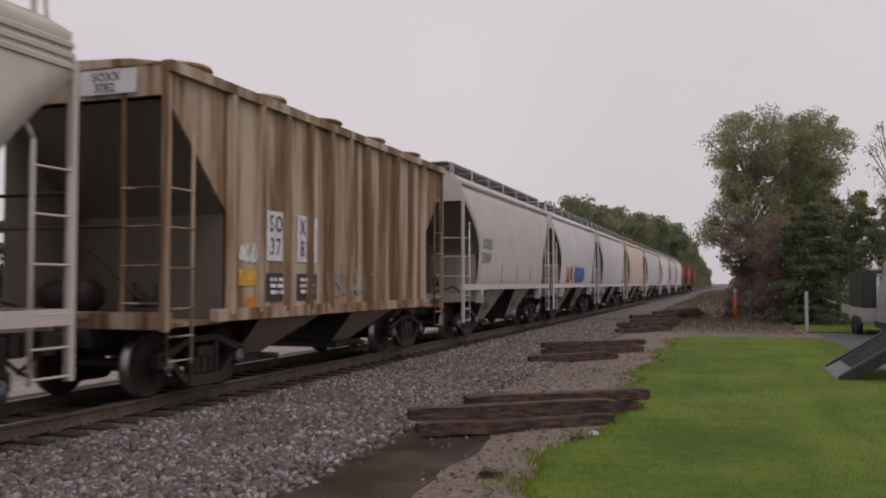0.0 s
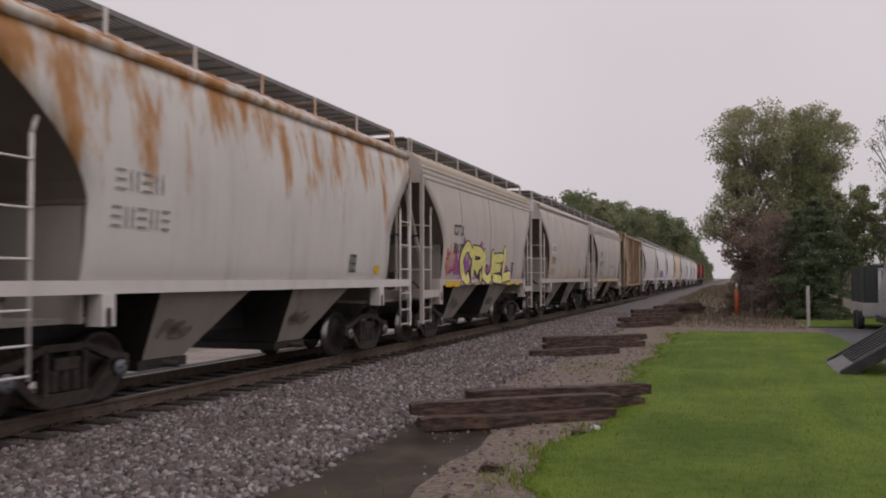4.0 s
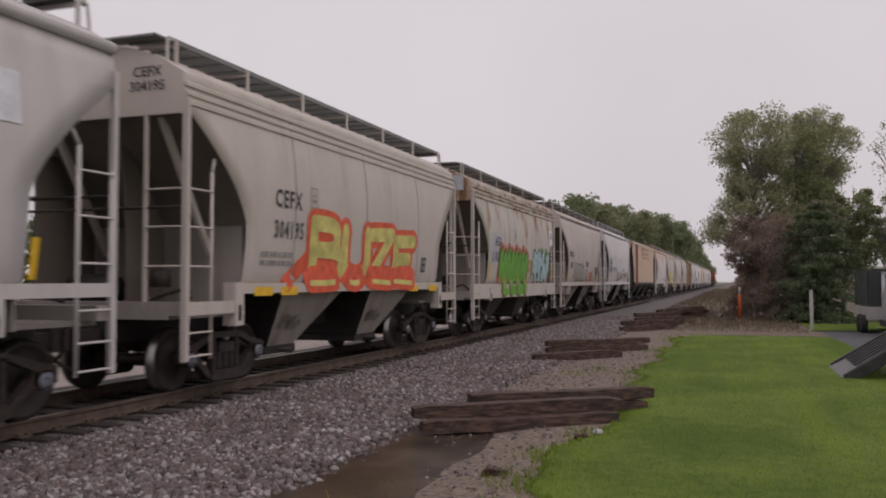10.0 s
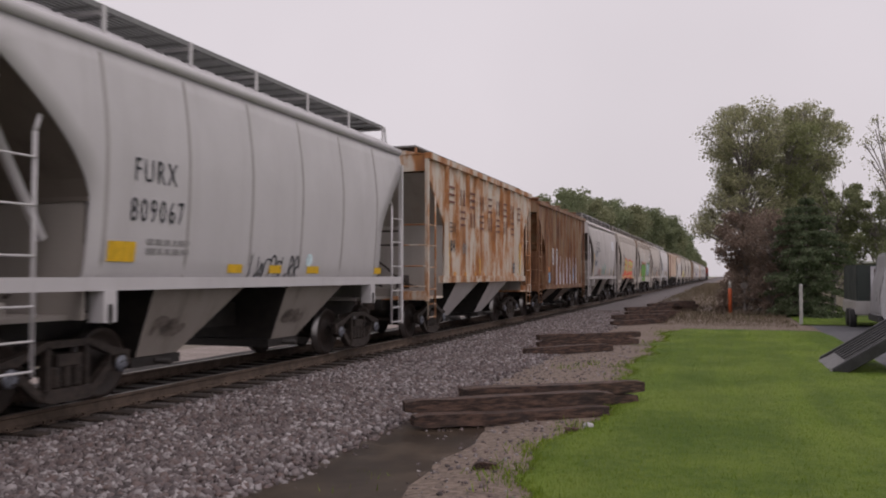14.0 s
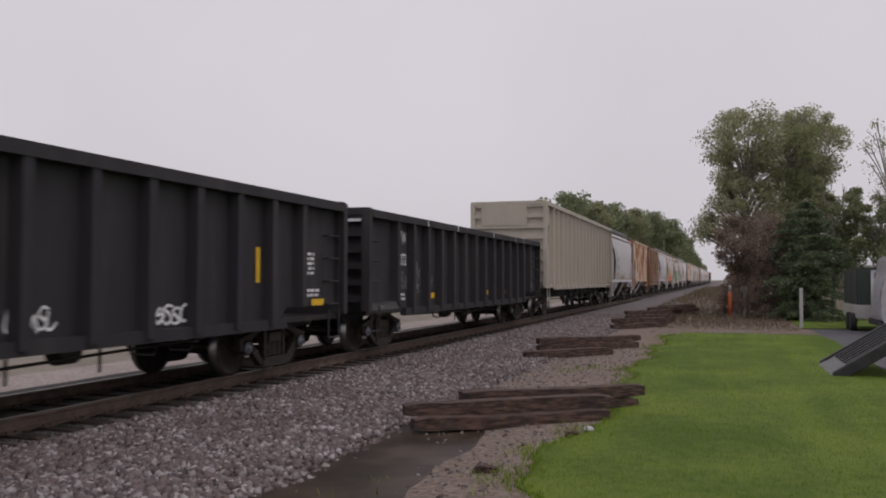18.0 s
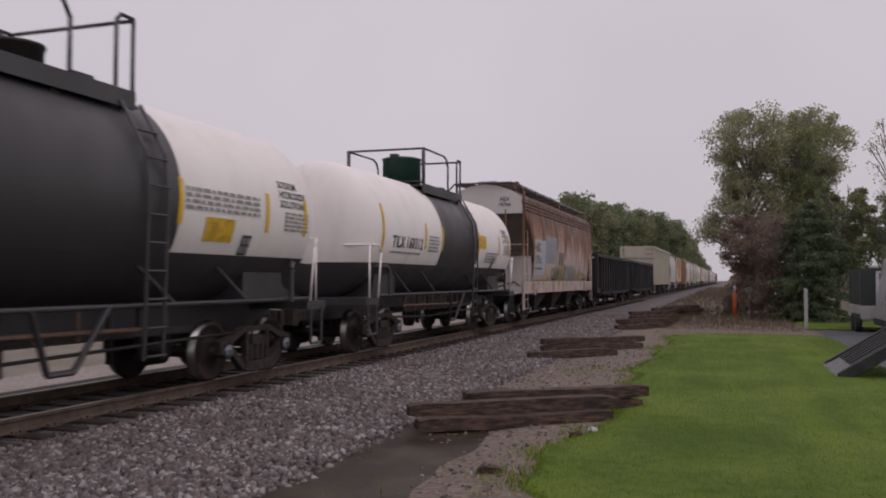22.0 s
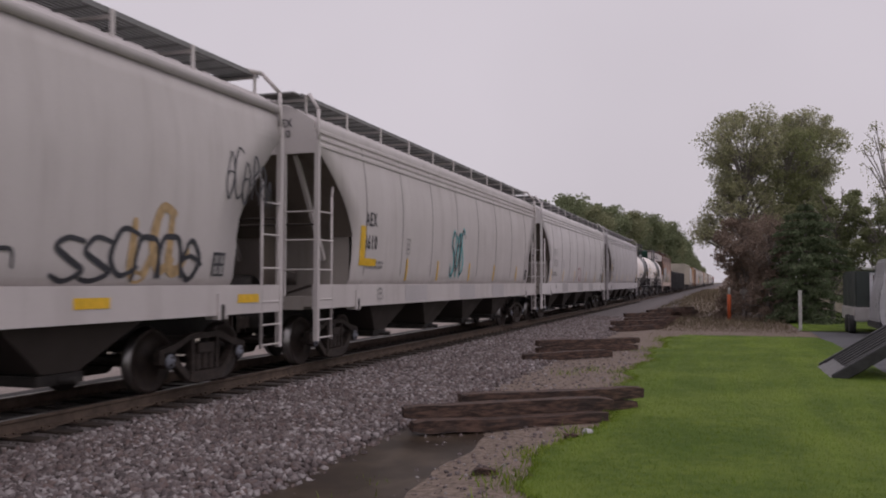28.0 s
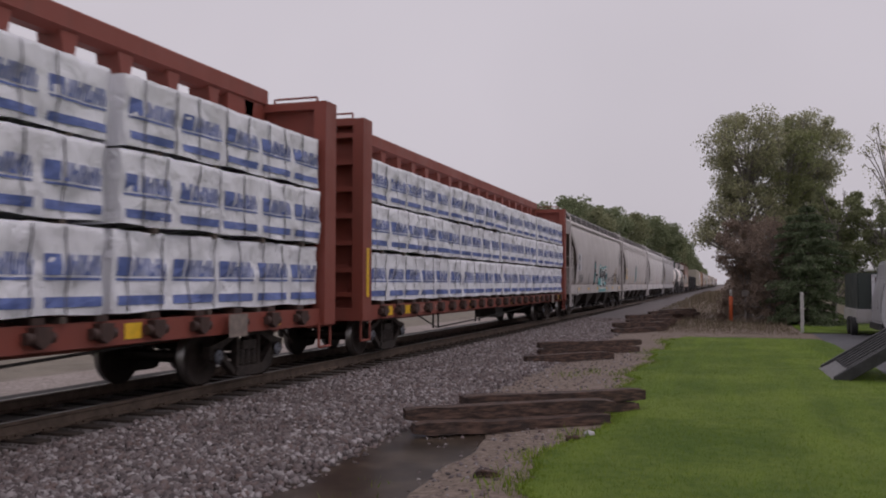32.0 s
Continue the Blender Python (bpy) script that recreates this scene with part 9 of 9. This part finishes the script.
def build_van():
    white = paint("silver_white_van_paint", (0.36, 0.37, 0.385), dirt=0.15, rough=0.3)
    glass = plain("dark_glass", (0.02, 0.02, 0.025), 0.1, 0, 0.1)
    trim = plain("black_plastic_trim", (0.03, 0.03, 0.03), 0.6)
    v = thing("delivery_van", "silver-white high-roof van parked on the driveway", "van")
    v.matrix_basis = pose(4.64, 31.4, -0.26)
    bm = bmesh.new()
    prof = [(0.1, 0.35), (0.0, 0.6), (0.02, 1.15), (0.12, 1.7), (0.22, 2.05), (0.25, 2.55), (0.32, 2.62), (3.4, 2.62), (3.7, 2.3), (4.1, 1.6), (5.0, 1.3), (5.2, 0.9), (5.2, 0.35)]
    a = [[bm.verts.new((x, y, z)) for x, z in prof] for y in (-1.0, 1.0)]
    for i in range(len(prof)):
        j = (i + 1) % len(prof)
        bm.faces.new((a[0][i], a[0][j], a[1][j], a[1][i]))
    bm.faces.new(a[0][::-1])
    bm.faces.new(a[1])
    bmesh.ops.bevel(bm, geom=bm.edges[:], offset=0.05, segments=2, affect="EDGES")
    part("body", bm, white, v)
    for x in (1.0, 4.1):
        for y in (-0.9, 0.9):
            wheel_part(v, x, y, 0.36, 0.36, 0.24)
    for nm, x0, x1, z0, z1, m in (("side_window", 1.15, 2.0, 1.35, 1.95, glass), ("side_window", 2.9, 3.7, 1.4, 1.95, glass), ("rub_strip", 0.2, 5.0, 0.75, 0.83, trim), ("door_handle", 0.62, 0.75, 1.05, 1.1, trim)):
        bm = bmesh.new()
        box(bm, x0, x1, -1.015, -0.99, z0, z1)
        bmesh.ops.bevel(bm, geom=bm.edges[:], offset=0.01, segments=1, affect="EDGES")
        part(nm, bm, m, v)
    bm = bmesh.new()
    box(bm, 0.72, 0.95, -1.25, -1.0, 1.35, 1.58)
    bmesh.ops.bevel(bm, geom=bm.edges[:], offset=0.03, segments=2, affect="EDGES")
    part("mirror", bm, trim, v, "black door mirror")
    bm = bmesh.new()
    box(bm, -0.06, 0.2, -0.95, 0.95, 0.35, 0.55)
    part("bumper", bm, trim, v)
    # box trailer behind it
    t = thing("box_trailer", "dark green enclosed box trailer with open white-framed door", "trailer")
    t.matrix_basis = pose(5.2, 34.2, -0.26)
    dk = paint("dark_green_trailer_paint", (0.028, 0.04, 0.036), (0.06, 0.06, 0.055), 0.4)
    bm = bmesh.new()
    box(bm, -0.85, 0.85, -0.9, 2.6, 0.9, 2.25)
    bmesh.ops.bevel(bm, geom=bm.edges[:], offset=0.05, segments=2, affect="EDGES")
    part("body", bm, dk, t)
    bm = bmesh.new()
    box(bm, -0.9, 0.9, -1.0, 2.6, 0.45, 0.95)
    bmesh.ops.bevel(bm, geom=bm.edges[:], offset=0.04, segments=2, affect="EDGES")
    part("lower_skirt", bm, paint("pale_grey_trailer_skirt", (0.4, 0.4, 0.39)), t, "pale grey lower panel")
    for x0, x1, z0, z1 in ((-0.4, -0.3, 0.95, 2.15), (-0.4, 0.2, 2.1, 2.18), (0.12, 0.2, 0.95, 2.15)):
        bm = bmesh.new()
        box(bm, x0, x1, -0.96, -0.88, z0, z1)
        part("door_frame", bm, PATCH, t, "white door frame")
    bm = bmesh.new()
    box(bm, -0.3, 0.12, -0.92, -0.9, 0.98, 2.1)
    part("door", bm, plain("maroon_door", (0.09, 0.02, 0.02), 0.6), t, "maroon door")
    for x in (-0.95, 0.95):
        wheel_part(t, x, 0.3, 0.33, 0.33, 0.2, "x")
        wheel_part(t, x, -0.6, 0.33, 0.33, 0.2, "x")
    # shed behind the trees
    s = thing("shed", "low beige shed behind the trees", "shed")
    s.matrix_basis = pose(8.4, 55.0, -0.26)
    beige = plain("beige_siding", (0.36, 0.31, 0.27), 0.8, 0, 0.1, 3)
    for nm, d in (("front_wall", (-3.2, 3.2, -0.1, 0.0, -0.1, 2.6)), ("side_wall", (-3.3, -3.2, -0.1, 4.0, -0.1, 2.6)), ("side_wall", (3.2, 3.3, -0.1, 4.0, -0.1, 2.6)), ("back_wall", (-3.2, 3.2, 3.9, 4.0, -0.1, 2.6))):
        bm = bmesh.new()
        box(bm, *d)
        part(nm, bm, beige, s)
    bm = bmesh.new()
    prism(bm, [(-0.4, 2.6), (2.0, 3.7), (4.3, 2.6), (4.3, 2.7), (2.0, 3.85), (-0.4, 2.7)], -3.5, 3.5)
    part("roof", bm, plain("pale_metal_roof", (0.5, 0.5, 0.5), 0.5, 0.2), s)


BLADE = [(-0.06, 0, 0), (0.06, 0, 0), (0.02, 0.0, 1.0)]


def blades(name, label, category, pos, hgt, mat, seed):
    """Upright grass blades, one leaning triangle each."""
    rng = np.random.default_rng(seed)
    n = len(pos)
    a = rng.random(n) * 2 * math.pi
    lean = rng.normal(size=(n, 2)) * 0.35
    w = 0.05 + 0.05 * rng.random(n)
    c, s = np.cos(a), np.sin(a)
    b0 = pos + np.stack([-c * w * hgt, -s * w * hgt, 0 * a], 1)
    b1 = pos + np.stack([c * w * hgt, s * w * hgt, 0 * a], 1)
    tp = pos + np.stack([lean[:, 0] * hgt, lean[:, 1] * hgt, hgt], 1)
    pts = np.stack([b0, b1, tp], 1).reshape(-1, 3)
    me = bpy.data.meshes.new(name)
    me.vertices.add(n * 3)
    me.vertices.foreach_set("co", pts.astype(np.float32).ravel())
    me.loops.add(n * 3)
    me.loops.foreach_set("vertex_index", np.arange(n * 3, dtype=np.int32))
    me.polygons.add(n)
    me.polygons.foreach_set("loop_start", np.arange(0, n * 3, 3, dtype=np.int32))
    me.update(calc_edges=True)
    me.materials.append(mat)
    tagged(new(name, me), label, category, kind="stuff")


def build_grass():
    rng = np.random.default_rng(8)
    gm = island_mat("grass_blades", [(0.091, 0.15, 0.015), (0.13, 0.205, 0.022), (0.185, 0.26, 0.032), (0.25, 0.29, 0.06)], 0.7, 0.1)
    n = 90000
    y = 5.0 + 24 * rng.random(n) ** 1.8
    ed = np.array([lawn_edge(v) for v in y])
    x = ed + 0.0 + (np.minimum(5.5, 2.9) - ed) * rng.random(n) ** 1.15
    z = np.array([lawn_z(a, b) for a, b in zip(x, y)])
    blades("grass", "short green blades of the mown lawn", "grass", np.stack([x, y, z], 1), 0.014 + 0.022 * rng.random(n), gm, 1)
    # longer tufts along the ragged edge and in the mud
    spots = [(-1.75, 9.9), (-1.65, 10.4), (-1.9, 8.9), (-2.05, 8.0), (-1.9, 7.3), (-2.0, 12.2), (-2.1, 14.0), (-2.0, 16.5), (-2.2, 17.5), (-1.6, 11.6), (-3.2, 7.3), (-3.0, 17.0), (-2.7, 17.8), (-2.0, 24.0), (-1.9, 27.0), (-2.1, 28.5)]
    pts = []
    for k, (a, b) in enumerate(spots):
        m = 45 if k != 10 else 30
        pts.append(np.stack([a + 0.16 * rng.normal(size=m), b + 0.3 * rng.normal(size=m)], 1))
    p = np.concatenate(pts)
    z = np.array([ground_z(a, b) for a, b in p])
    blades("weeds", "ragged green weeds at the edge of the lawn", "weeds", np.concatenate([p, z[:, None]], 1), 0.04 + 0.08 * rng.random(len(p)), gm, 2)
    # grass thinning out over the bare earth along the lawn's edge
    n = 9000
    y = 4.5 + 25 * rng.random(n) ** 1.6
    x = np.array([lawn_edge(v) for v in y]) + 0.1 - 0.28 * np.abs(rng.normal(size=n)) * (0.5 + np.array([noise.noise(Vector((v * 1.5, 9, 4))) for v in y]))
    z = np.array([ground_z(a, b) for a, b in zip(x, y)])
    blades("edge_grass", "thin grass straying over bare earth", "grass", np.stack([x, y, z], 1), 0.025 + 0.045 * rng.random(n), gm, 5)
    # dry weeds between the heaps of ties and the trees
    n = 36000
    y = 30.5 + 170 * rng.random(n) ** 2.6
    x = np.where(y < 46, -2.6 + 5.2 * rng.random(n), -4.6 + 7 * rng.random(n))
    keep = (x < 2.4) & ~((y < 32.5) & (rng.random(n) < 0.8))
    x, y = x[keep], y[keep]
    z = np.array([ground_z(a, b) for a, b in zip(x, y)])
    dm = island_mat("dry_weed_blades", [(0.135, 0.1, 0.072), (0.185, 0.142, 0.108), (0.15, 0.135, 0.08), (0.23, 0.185, 0.145)], 0.8, 0.1)
    blades("dry_weeds", "brown dry weeds below the trees", "weeds", np.stack([x, y, z], 1), (0.05 + 0.26 * rng.random(len(x)) ** 2) * np.clip((y - 30) / 9, 0.25, 1) * np.clip(y / 60, 1, 2.0), dm, 3)


def build_debris():
    wood = weathered_tie()
    for x, y, l, a, sd in ((-2.2, 7.85, 0.26, 20, 31), (-1.75, 10.0, 0.2, 65, 32), (-2.55, 11.2, 0.18, 10, 33)):
        ob = new("wood_chunk", old_tie(wood, l, sd, 0.08, 0.06))
        ob.matrix_basis = pose(x, y, ground_z(x, y) - 0.005, 0, 0, a)
        tagged(ob, "broken dark chunk of tie wood on the earth", "wood scrap", "wood scraps")
    st = plain("pale_concrete_chunk", (0.36, 0.35, 0.36), 0.8, 0, 0.2, 12)
    for x, y, r, sd in ((-1.62, 10.35, 0.07, 1), (-1.8, 10.05, 0.05, 2), (-3.55, 5.75, 0.08, 3)):
        bm = bmesh.new()
        bmesh.ops.create_icosphere(bm, subdivisions=2, radius=r)
        for v in bm.verts:
            v.co *= 1 + 0.25 * noise.noise(v.co * 20 + Vector((sd, 0, 0)))
            v.co.z *= 0.6
        ob = new("stone", mesh_of("stone", bm, st))
        ob.location = (x, y, ground_z(x, y) + r * 0.35)
        tagged(ob, "pale chunk of broken concrete on the earth", "stone", "loose stones")


build_ground()
build_lawn()
build_drive()
build_puddle()
build_track()
build_train()
build_piles()
build_trees()
build_roadside()
build_ramp()
build_van()
build_debris()
build_grass()
build_ballast()
motions()
